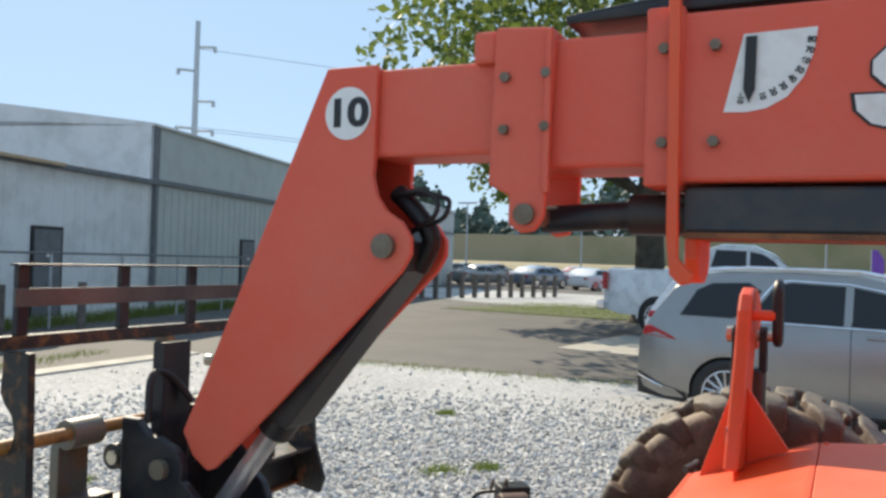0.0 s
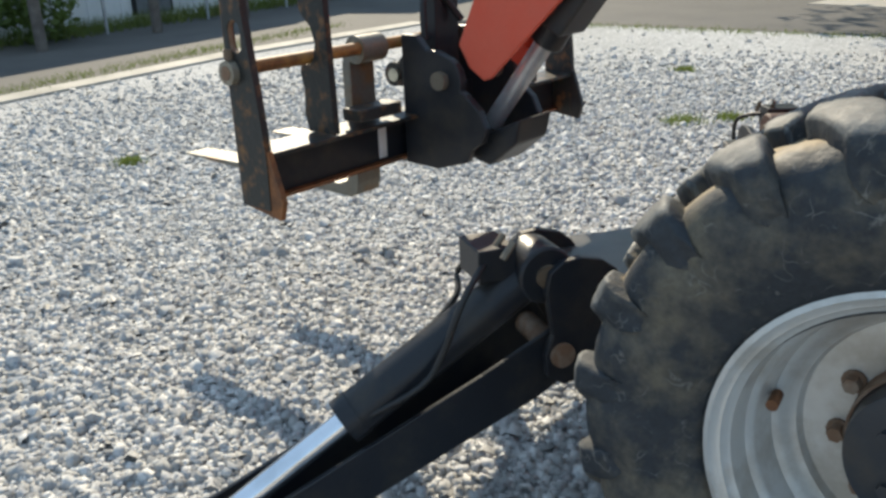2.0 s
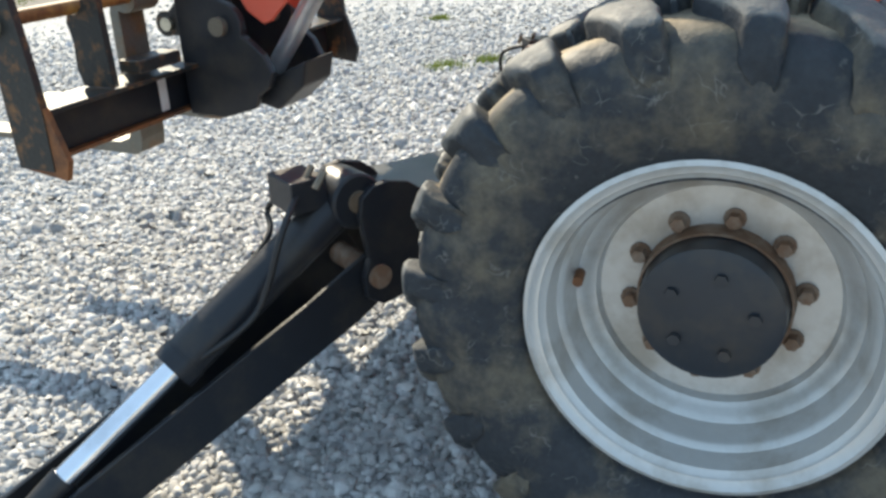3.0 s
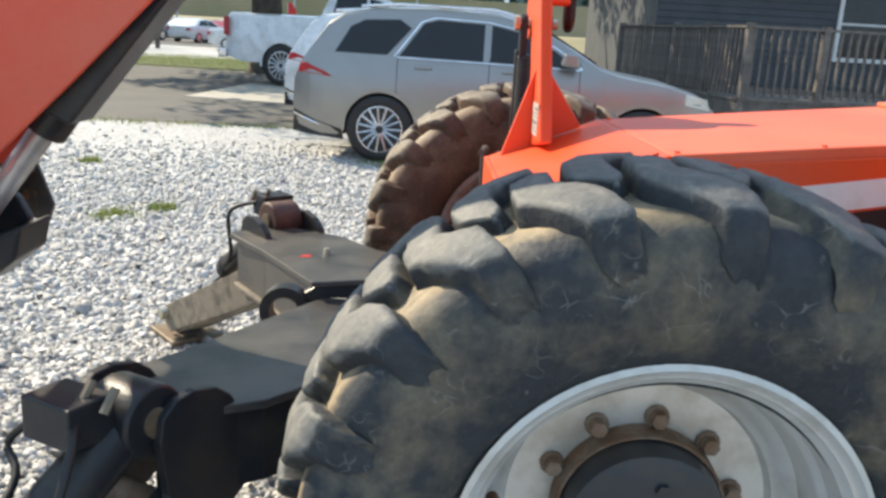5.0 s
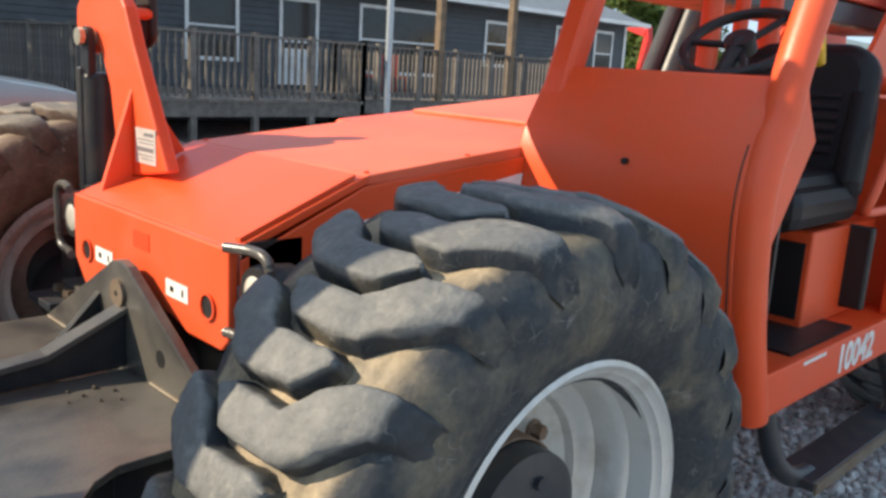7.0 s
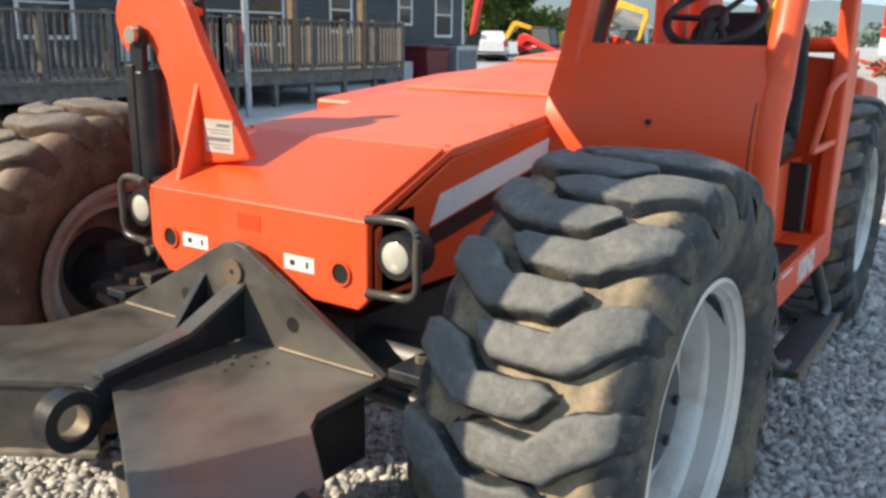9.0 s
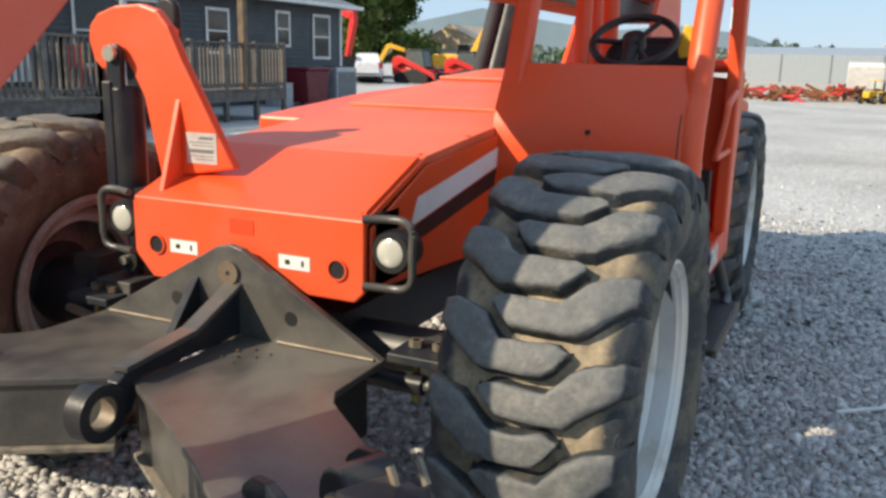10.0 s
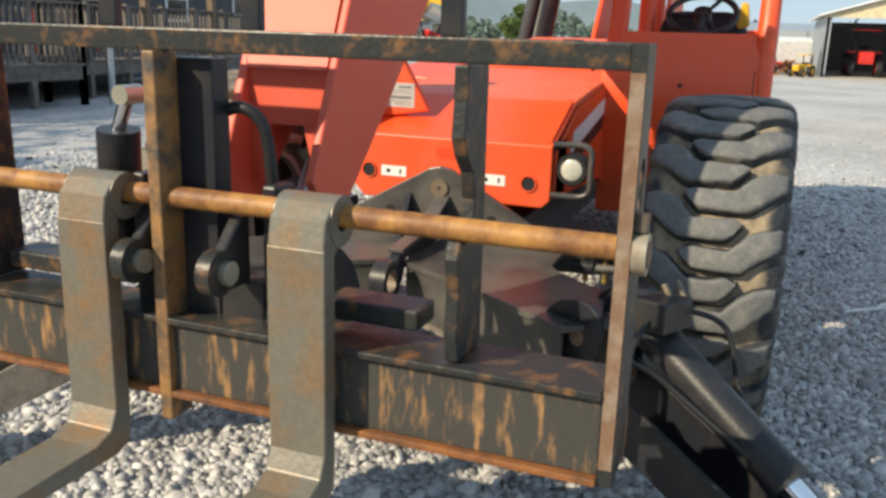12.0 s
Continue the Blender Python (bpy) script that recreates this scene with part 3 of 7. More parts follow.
for sy in (-1, 1):
    part("tie_rod", rod((-0.19, sy * 0.62, 0.66), (-0.13, sy * 0.85, 0.66), 0.016), ZINC, TH, smooth=True)
    for k in (0, 1):
        part("clamp_bolt", rod((-0.17, sy * (0.585 + 0.075 * k), 0.60), (-0.17, sy * (0.585 + 0.075 * k), 0.785), 0.012, n=8), BRASS, TH, "yellow-zinc clamp bolt")
        part("clamp_nut", rod((-0.17, sy * (0.585 + 0.075 * k), 0.765), (-0.17, sy * (0.585 + 0.075 * k), 0.785), 0.022, n=6), STEEL, TH)
    part("clamp_plate", box(-0.25, -0.09, sy * 0.622 - 0.09, sy * 0.622 + 0.09, 0.735, 0.762), HUB, TH, bevel=0.004)

# nose: front plate, sloping top, hood and side
W = 0.432
nose_plate = [(-W, 1.118), (W, 1.118), (W, 0.93), (0.36, 0.855), (0.24, 0.855), (0.16, 0.90), (-0.16, 0.90), (-0.24, 0.875), (-0.40, 0.875), (-W, 0.905)]
nose = part("nose_plate", prism(nose_plate, 'x', -0.205, -0.18), ORANGE, TH, bevel=0.006)
for y in (-0.345, 0.335):
    part("nose_hole", lathe([(0, 0.033), (0.0, 0.028), (0.004, 0.028), (0.004, 0.033)], (0, 0, 0), 24, closed=True), ORANGE, nose)
    ob = scene.collection.objects[-1]
    ob.matrix_basis = pose(-0.2075, y, 0.967, 0, 0, 90)
    # black disc on the solid plate paints the shade inside the hole
    part("hole_shadow_plug", rod((-0.2065, y, 0.967), (-0.2058, y, 0.967), 0.029, n=24), RUBBER, nose, "black disc standing in for shade in the tow hole")
for y in (-0.195, 0.225):
    st = part("warning_sticker", box(-0.2072, -0.2055, y - 0.055, y + 0.055, 0.948, 0.99), WHITE, nose, "small white warning sticker")
    part("print_bar", box(-0.2084, -0.2074, y + 0.015, y + 0.032, 0.962, 0.976), INK, st)
    part("print_bar", box(-0.2084, -0.2074, y - 0.034, y - 0.026, 0.960, 0.978), INK, st)
part("paint_patch", box(-0.2068, -0.2056, -0.05, 0.04, 1.035, 1.08), shader("bright_orange_patch", (0.84, 0.06, 0.008), 0.5), nose, "square of unfaded paint")
top = [(-0.19, 1.118), (0.164, 1.258), (0.18, 1.262), (0.18, 1.24), (-0.19, 1.095)]
part("nose_top", prism(top, 'y', -W, W), ORANGE, TH, bevel=0.004)
part("nose_rib", prism([(-0.17, 1.128), (0.15, 1.256), (0.15, 1.266), (-0.17, 1.138)], 'y', -W + 0.012, -W + 0.03), ORANGE, TH)
hood = part("hood", prism([(0.182, 1.262), (0.75, 1.318), (1.12, 1.353), (1.12, 1.25), (0.182, 1.236)], 'y', -W + 0.005, W - 0.005), FADED, TH, "sun-faded orange hood panel", bevel=0.004)
part("hood_middle", prism([(1.105, 1.366), (2.05, 1.455), (2.05, 1.25), (1.121, 1.25), (1.121, 1.352), (1.105, 1.3525)], 'y', -0.30, W - 0.005), FADED, TH, "sun-faded orange hood panel", bevel=0.003)
part("hood_middle", prism([(1.121, 1.353), (2.05, 1.441), (2.05, 1.25), (1.121, 1.25)], 'y', -W + 0.005, -0.3005), FADED, TH, bevel=0.003)
part("hood_rear", prism([(2.04, 1.475), (2.70, 1.515), (4.25, 1.52), (4.25, 1.25), (2.055, 1.25), (2.055, 1.456), (2.04, 1.456)], 'y', -0.40, W - 0.005), FADED, TH, bevel=0.006)
part("filler_cap", rod((2.45, 0.10, 1.488), (2.45, 0.10, 1.506), 0.07, n=24), RUBBER, TH, "black filler opening")
for k, (x, y) in enumerate(((0.20, 0.40), (0.20, -0.40), (0.55, -0.41), (0.9, -0.41))):
    part("hood_bolt", rod((x, y, 1.243 + 0.097 * x), (x, y, 1.2495 + 0.097 * x), 0.007, n=6), ORANGE, hood)
side = [(-0.18, 1.09), (0.165, 1.236), (0.75, 1.29), (2.05, 1.42), (4.25, 1.46), (4.25, 0.72), (0.9, 0.80), (0.75, 0.86), (-0.18, 0.91)]
for sy, name in ((-1, "frame_side"), (1, "frame_side")):
    fs = part(name, prism(side, 'y', sy * W - 0.012, sy * W + 0.002 * sy), ORANGE, TH, bevel=0.003)
    if sy < 0:
        part("white_stripe", prism([(0.05, 1.06), (0.74, 1.175), (0.75, 1.245), (0.10, 1.145)], 'y', -W - 0.0155, -W - 0.0135), WHITE, fs, "white stripe decal")
        part("black_stripe", prism([(0.04, 1.00), (0.72, 1.105), (0.74, 1.168), (0.05, 1.053)], 'y', -W - 0.0155, -W - 0.0135), INK, fs, "black stripe decal")
part("frame_belly", box(-0.1, 4.2, -0.30, 0.30, 0.62, 0.80), HUB, TH, "black frame underside")
part("engine_cover", prism([(1.12, 0.78), (1.12, 1.285), (2.1, 1.37), (4.1, 1.45), (4.1, 0.78)], 'y', 0.436, 0.95), ORANGE, TH, "orange engine cover", bevel=0.015)
part("rear_counterweight", prism([(4.25, 0.70), (4.25, 1.36), (4.95, 1.30), (5.0, 1.2), (5.0, 0.70)], 'y', -0.9, 0.95), ORANGE, TH, bevel=0.03)
BY0 = -0.12
for sy in (-1, 1):
    part("boom_tower", prism([(3.3, 1.50), (4.25, 1.50), (4.25, 1.34), (4.6, 1.34), (4.45, 2.25), (4.2, 2.35), (3.95, 2.25)], 'y', BY0 + sy * 0.26 - 0.015, BY0 + sy * 0.26 + 0.015), ORANGE, TH, bevel=0.004)

# work lights in their guards
for sy in (-1, 1):
    y0 = sy * 0.505
    body = part("work_light", lathe([(-0.045, 0.058), (-0.03, 0.064), (0.05, 0.058), (0.06, 0.02)], (0, 0, 0), 24), RUBBER, TH, "black-bodied round work light", smooth=True)
    body.matrix_basis = pose(-0.14, y0, 1.03, 0, 0, -90)
    lens = part("lens", lathe([(-0.053, 0.0001), (-0.052, 0.022), (-0.049, 0.036), (-0.046, 0.041)], (0, 0, 0), 24), LENS, TH, "clear lamp lens", smooth=True)
    lens.matrix_basis = pose(-0.14, y0, 1.03, 0, 0, -90)
    hoop = [(-0.215, sy * 0.435, 1.125), (-0.195, y0, 1.128), (-0.195, sy * 0.555, 1.125), (-0.195, sy * 0.58, 1.10), (-0.195, sy * 0.58, 1.03), (-0.195, sy * 0.58, 0.96),
            (-0.195, sy * 0.555, 0.935), (-0.195, y0, 0.93), (-0.215, sy * 0.435, 0.933)]
    part("light_guard", pipe(bend(*hoop, steps=4), 0.012), GREYBLACK, TH, "black bent-bar light guard", smooth=True)
    part("light_bracket", box(-0.16, -0.02, sy * 0.44 - 0.004, sy * 0.44 + 0.03, 0.92, 1.13), RUBBER, TH)

# tall hook with hanging lock cylinder
outline = [(0.135, 1.205), (0.44, 1.155), (0.475, 1.30), (0.50, 1.42), (0.545, 1.50), (0.575, 1.54), (0.61, 1.54), (0.635, 1.515), (0.68, 1.505), (0.715, 1.535),
           (0.735, 1.60), (0.73, 1.65), (0.69, 1.69), (0.61, 1.715), (0.50, 1.72), (0.43, 1.70), (0.385, 1.65), (0.33, 1.54)]
hk = part("boom_hook", prism(outline, 'x', -0.062, -0.022), ORANGE, TH, "tall orange hook plate", bevel=0.008)
part("hook_gusset", prism([(-0.062, 1.155), (-0.062, 1.42), (-0.16, 1.125)], 'y', 0.345, 0.365), ORANGE, hk, bevel=0.003)
part("hook_gusset", prism([(-0.022, 1.19), (-0.022, 1.42), (0.10, 1.24)], 'y', 0.345, 0.365), ORANGE, hk, bevel=0.003)
stk = part("capacity_sticker", box(-0.0645, -0.0625, 0.20, 0.325, 1.215, 1.315), OLDWHITE, hk, "faded white printed sticker")
for z0, z1, y1 in ((1.228, 1.231, 0.29), (1.238, 1.241, 0.312), (1.250, 1.262, 0.312), (1.272, 1.275, 0.30), (1.282, 1.285, 0.312), (1.294, 1.303, 0.27)):
    part("print_bar", box(-0.0655, -0.0647, 0.213, y1, z0, z1), DOORGREY, stk)
pin_y = 0.595
for dx in (-0.085, 0.0):
    part("yoke", prism([(pin_y - 0.03, 1.44), (pin_y + 0.03, 1.44)] + arc(pin_y, 1.56, 0.032, 0, 180, 8), 'x', dx - 0.012, dx + 0.012), BLACK, TH, bevel=0.003)
part("yoke_pin", rod((-0.112, pin_y, 1.56), (0.03, pin_y, 1.56), 0.018), ZINC, TH, "zinc pin", smooth=True)
part("yoke_pin_head", rod((-0.116, pin_y, 1.56), (-0.1, pin_y, 1.56), 0.027, n=8), ZINC, TH)
part("lock_cylinder", rod((-0.045, pin_y, 1.09), (-0.045, pin_y, 1.455), 0.056, n=24), BLACK, TH, "glossy black hanging cylinder", bevel=0.012, smooth=True)
part("lock_strap", box(-0.106, -0.090, pin_y + 0.01, pin_y + 0.05, 1.09, 1.47), BLACK, TH, bevel=0.006)
part("lock_rod", rod((-0.045, pin_y, 0.78), (-0.045, pin_y, 1.10), 0.024), BLACK, TH, smooth=True)
part("lock_eye", rod((-0.09, pin_y, 0.86), (0.0, pin_y, 0.86), 0.045, n=20), BLACK, TH, smooth=True)
part("lock_pin", rod((-0.11, pin_y, 0.86), (0.02, pin_y, 0.86), 0.016), ZINC, TH, smooth=True)
part("lock_foot", box(-0.16, 0.06, pin_y - 0.08, pin_y + 0.08, 0.72, 0.80), GREYBLACK, TH, bevel=0.006)
arm = part("mirror_arm", rod((-0.024, 0.45, 1.635), (0.045, 0.45, 1.635), 0.017), ORANGE, TH, smooth=True)
part("mirror", prism(arc(0.485, 1.585, 0.05, 180, 360, 8) + arc(0.485, 1.70, 0.05, 0, 180, 8), 'x', 0.036, 0.066), RUBBER, arm, "black wing mirror", bevel=0.012, smooth=True)

# outrigger cradle: upright triangle, centre rib with eye, two arms
tri = [(-0.525, 0.735), (-0.075, 0.985)] + [(-0.045, 1.003), (0.0, 1.012), (0.045, 1.003), (0.075, 0.985), (0.525, 0.735), (0.5, 0.70), (-0.5, 0.70)]
cradle = part("outrigger_cradle", prism(tri, 'x', -0.262, -0.235), GREYBLACK, TH, "weathered black triangular cradle plate", bevel=0.004)
part("cradle_pin", rod((-0.272, 0.0, 0.928), (-0.2, 0.0, 0.928), 0.036, n=24), STEEL, cradle, "worn steel pin", smooth=True)
part("pin_centre", rod((-0.2735, 0.0, 0.928), (-0.2715, 0.0, 0.928), 0.007), INK, cradle)
for y, z in ((0.21, 0.82), (-0.22, 0.815)):
    part("cradle_hole", rod((-0.2632, y, z), (-0.262, y, z), 0.022, n=16), RUBBER, cradle)
rib = [(-0.262, 0.89), (-0.262, 0.74), (-0.66, 0.74), (-0.70, 0.66), (-0.735, 0.645), (-0.732, 0.735), (-0.745, 0.748), (-0.70, 0.775), (-0.50, 0.79), (-0.46, 0.80)]
for k, (x, y, q) in enumerate(((-0.33, -0.12, 0.016), (-0.37, -0.15, 0.012), (-0.35, -0.20, 0.009), (-0.39, -0.11, 0.010), (-0.31, -0.22, 0.008), (-0.41, -0.17, 0.007), (-0.30, -0.16, 0.011))):
    part("dirt_clod", lathe([(-q * 0.5, q * 0.15), (-q * 0.2, q * 0.4), (q * 0.3, q * 0.35), (q * 0.6, q * 0.1)], (x - 0.05, y, 0.738), 7), MUDDARK, cradle, "dark clod of dirt")
part("towing_rib", prism(rib, 'y', -0.035, 0.005), BLACK, cradle, "black centre rib", bevel=0.004)
part("rib_top", prism([(-0.262, 0.885), (-0.262, 0.90), (-0.46, 0.812), (-0.72, 0.785), (-0.72, 0.77), (-0.46, 0.795)], 'y', -0.045, 0.012), GREYBLACK, cradle, bevel=0.002)
eye = part("towing_eye", lathe([(-0.028, 0.074), (0.028, 0.074), (0.028, 0.045), (-0.028, 0.045)], (-0.80, -0.015, 0.69), 32, closed=True), BLACK, cradle, "worn black towing eye", smooth=True)
part("eye_bush", lathe([(-0.026, 0.0455), (0.026, 0.0455), (0.026, 0.041), (-0.026, 0.041)], (-0.80, -0.015, 0.69), 32, closed=True), STEEL, eye, "bare steel bush", smooth=True)
for sy in (-1, 1):
    g = bmesh.new()
    a, b, c, d = (g.verts.new(p) for p in ((-0.263, sy * 0.13 - 0.01, 0.735), (-0.263, sy * 0.13 - 0.01, 0.90), (-0.44, sy * 0.10 - 0.01, 0.735), (-0.263, sy * 0.13 + 0.015, 0.735)))
    e2 = g.verts.new((-0.263, sy * 0.13 + 0.015, 0.90))
    f2 = g.verts.new((-0.44, sy * 0.10 + 0.015, 0.735))
    for q in ((a, b, c), (d, f2, e2), (a, d, e2, b), (b, e2, f2, c), (a, c, f2, d)):
        g.faces.new(q)
    if sy > 0:
        part("gusset", g, BLACK, cradle)
    else:
        g.free()
    part("weld", pipe([(-0.264, sy * 0.17, 0.738), (-0.264, sy * 0.50, 0.738)], 0.005, 6), STEEL, cradle)

    # arm of the outrigger: top, webs and end bracket
    outl = [(-0.69, sy * 0.03), (-0.262, sy * 0.03), (-0.262, sy * 0.52), (-0.50, sy * 0.525), (-0.56, sy * 0.56), (-0.72, sy * 0.745), (-0.99, sy * 0.88), (-1.13, sy * 0.70), (-0.96, sy * 0.47)]
    if sy > 0:
        outl = outl[::-1]
    arm = part("outrigger_arm", prism(outl, 'z', 0.715, 0.735), GREYBLACK, TH, "weathered black outrigger arm", bevel=0.003)
    for p, q in (((-0.69, 0.045), (-0.955, 0.48)), ((-0.955, 0.48), (-1.10, 0.70))):
        t = 0.012
        d = Vector((q[0] - p[0], q[1] - p[1])).normalized()
        nx, ny = -d.y * t, d.x * t
        pts = [(p[0], sy * p[1]), (q[0], sy * q[1]), (q[0] + nx * -1, sy * (q[1] - ny)), (p[0] - nx, sy * (p[1] - ny))]
        part("arm_web", prism(pts, 'z', 0.545, 0.7145), GREYBLACK, arm, bevel=0.002)
        lip = [(a + d.y * k - d.x * 0.0, b_ - sy * d.x * k) for (a, b_), k in (((p[0], sy * p[1]), -0.02), ((q[0], sy * q[1]), -0.02), ((q[0], sy * q[1]), 0.05), ((p[0], sy * p[1]), 0.05))]
        part("arm_lip", prism(lip, 'z', 0.53, 0.5445), DUSTY, arm, "dusty lower lip", bevel=0.002)
    for p, q in (((-0.30, 0.50), (-0.50, 0.50)), ((-0.50, 0.50), (-0.73, 0.72)), ((-0.73, 0.72), (-0.93, 0.83))):
        d = Vector((q[0] - p[0], q[1] - p[1])).normalized()
        nx, ny = -d.y * 0.012, d.x * 0.012
        pts = [(p[0], sy * p[1]), (q[0], sy * q[1]), (q[0] + nx, sy * (q[1] + ny)), (p[0] + nx, sy * (p[1] + ny))]
        part("arm_web", prism(pts, 'z', 0.53, 0.7145), BLACK, arm, bevel=0.002)

    # end bracket, leg channel and cylinder
    head = Vector((-0.955, sy * 0.80, 0.72))
    foot = Vector((-1.46, -1.70, 0.12)) if sy < 0 else Vector((-1.53, 1.50, 0.12))
    along = Vector((foot.x - head.x, foot.y - head.y, 0)).normalized()
    cross = Vector((-along.y, along.x, 0))
    for k in (-0.115, 0.115):
        c = head + cross * k
        m = Matrix((( along.x, cross.x, 0, c.x), (along.y, cross.y, 0, c.y), (0, 0, 1, 0), (0, 0, 0, 1)))
        bm = prism([(-0.26, 0.54), (-0.26, 0.712), (-0.14, 0.712), (-0.11, 0.755), (-0.07, 0.785), (-0.01, 0.800), (0.04, 0.795), (0.075, 0.770), (0.085, 0.72), (0.065, 0.60), (0.085, 0.55), (0.08, 0.49), (0.03, 0.455), (-0.06, 0.47), (-0.15, 0.52)], 'y', -0.012, 0.012)
        part("end_bracket", plate_rot(bm, m), BLACK, arm, bevel=0.004)
    cc = head + cross * 0
    pz = Vector((cc.x, cc.y, 0))
    pv = pz + along * 0.04 + Vector((0, 0, 0.545))
    part("pivot_pin", rod(pv - cross * 0.138, pv + cross * 0.138, 0.033, n=20), NUTBROWN, arm, "steel pivot pin", smooth=True)
    tp = pz + along * 0.07 + Vector((0, 0, 0.755)) - cross * sy * 0.04
    part("cylinder_pin", rod(tp - cross * 0.07, tp + cross * 0.07, 0.03, n=20), STEEL, arm, smooth=True)
    part("rust_spot", rod(pz + cross * sy * 0.1265 + Vector((0, 0, 0.69)), pz + cross * sy * 0.1285 + Vector((0, 0, 0.69)), 0.026, n=14), NUTBROWN, arm, "rust-brown rubbed spot", smooth=True)
    part("swivel", rod(tp - cross * 0.06, tp + cross * 0.06, 0.075, n=24), BLACK if sy < 0 else OXIDE, arm, "cylinder eye", smooth=True, bevel=0.008)
    leg_dir = (foot - pv).normalized()
    up = leg_dir.cross(cross).normalized()
    if up.z < 0:
        up = -up
    L = (foot - pv).length
    m = Matrix(((leg_dir.x, cross.x, up.x, pv.x), (leg_dir.y, cross.y, up.y, pv.y), (leg_dir.z, cross.z, up.z, pv.z), (0, 0, 0, 1)))
    bm = prism([(-0.06, -0.085), (0.1, -0.10), (L, -0.075), (L + 0.04, -0.02), (L, 0.055), (0.2, 0.05), (-0.05, 0.06)], 'y', -0.095, -0.080)
    prism([(-0.06, -0.085), (0.1, -0.10), (L, -0.075), (L + 0.04, -0.02), (L, 0.055), (0.2, 0.05), (-0.05, 0.06)], 'y', 0.080, 0.095, bm)
    box(0.12, L - 0.05, -0.08, 0.08, -0.09, -0.078, bm)
    leg = part("outrigger_leg", plate_rot(bm, m), BLACK if sy < 0 else DUSTY, TH, "black steel outrigger leg" if sy < 0 else "dust-covered steel outrigger leg", bevel=0.003)
    ft = foot + Vector((0, 0, 0.02))
    part("foot_pin", rod(ft - cross * 0.13, ft + cross * 0.13, 0.03, n=16), ZINC, leg, smooth=True)
    part("foot_pad", prism([(-0.14, -0.13), (0.14, -0.13), (0.14, 0.13), (-0.14, 0.13)], 'z', 0.015, 0.04), STEEL, leg, "steel foot pad", bevel=0.006)
    scene.collection.objects[-1].matrix_basis = pose(foot.x, foot.y, 0, 0, 0, math.degrees(math.atan2(along.y, along.x)))
    part("foot_lug", plate_rot(box(-0.05, 0.05, -0.06, 0.06, 0.03, 0.15), pose(foot.x, foot.y, 0, 0, 0, math.degrees(math.atan2(along.y, along.x)))), BLACK, leg, bevel=0.01)
    end = foot + Vector((0, 0, 0.06)) - leg_dir * 0.05 - cross * sy * 0.04
    cyl_dir = (end - tp).normalized()
    mid = tp + cyl_dir * ((end - tp).length * 0.56)
    part("outrigger_cylinder", rod(tp, mid, 0.058, n=28), BLACK, leg, "black hydraulic cylinder", smooth=True, bevel=0.006)
    part("gland", rod(mid - cyl_dir * 0.03, mid + cyl_dir * 0.012, 0.061, n=28), BLACK, leg, smooth=True)
    part("cylinder_rod", rod(mid, end - cyl_dir * 0.1, 0.03, n=20), CHROME, leg, "chrome cylinder rod", smooth=True)
    part("rod_end", rod(end - cyl_dir * 0.12, end, 0.036, 0.03, 20), BLACK, leg, smooth=True)
    blk = tp + Vector((0, 0, 0.045)) + along * 0.12
    mb = Matrix(((along.x, cross.x, 0, blk.x), (along.y, cross.y, 0, blk.y), (0, 0, 1, blk.z), (0, 0, 0, 1)))
    part("valve_block", plate_rot(box(-0.05, 0.05, -0.10, 0.03, -0.05, 0.035), mb), BLACK, leg, "black valve block", bevel=0.004)
    for k in (-0.06, 0.0):
        part("fitting", rod(blk + cross * (k + 0.06) + Vector((0, 0, 0.02)), blk + cross * (k + 0.06) + Vector((0, 0, 0.06)) - along * 0.03, 0.009, n=6), STEEL, leg)
    h = [blk + Vector((0, 0, -0.02)) - cross * 0.10, blk + along * 0.02 - cross * 0.19 + Vector((0, 0, -0.10)), tp + cyl_dir * 0.22 - cross * 0.12, mid - cyl_dir * 0.08 - cross * 0.05]
    part("hose", pipe(bend(*h), 0.0085), RUBBER, leg, smooth=True)
    h = [blk + along * 0.03 + cross * 0.02, blk + along * 0.12 + cross * 0.10 - Vector((0, 0, 0.05)), mid - cyl_dir * 0.22 + cross * 0.085, mid - cyl_dir * 0.05 + cross * 0.05]
    part("hose", pipe(bend(*h), 0.0085), RUBBER, leg, smooth=True)

part("arm_bolt", rod((-0.735, 0.465, 0.735), (-0.735, 0.465, 0.756), 0.011, n=6), ZINC, TH, "bright bolt on the outrigger arm")
part("paint_mark", prism([(-0.825, 0.405), (-0.79, 0.41), (-0.78, 0.435), (-0.81, 0.44)], 'z', 0.7352, 0.7362), REDPAINT, TH, "small red paint mark")

# ---- boom ----
BY = -0.12


def tube_section(name, x0, x1, hw, z0, z1, material, parent=TH, label=""):
    return part(name, box(x0, x1, BY - hw, BY + hw, z0, z1), material, parent, label, bevel=0.012)


boom = tube_section("outer_boom", -0.20, 4.4, 0.165, 1.985, 2.40, BOOMRED, TH, "orange-red outer boom section")
mid_boom = tube_section("middle_boom", -0.60, 0.5, 0.134, 2.03, 2.372, BOOMRED, TH, "orange-red middle boom section")
inner = tube_section("inner_boom", -1.05, 0.3, 0.104, 2.075, 2.335, BOOMRED, TH, "orange-red inner boom section")
part("boom_collar", box(-0.215, -0.125, -0.297, 0.057, 1.975, 2.415), BOOMRED, boom, bevel=0.006)
collar = prism([(-0.625, 2.41), (-0.48, 2.40), (-0.455, 2.37), (-0.47, 1.96), (-0.475, 1.90), (-0.50, 1.862), (-0.54, 1.855), (-0.575, 1.88), (-0.575, 1.955), (-0.635, 1.985)], 'y', -0.282, -0.257)
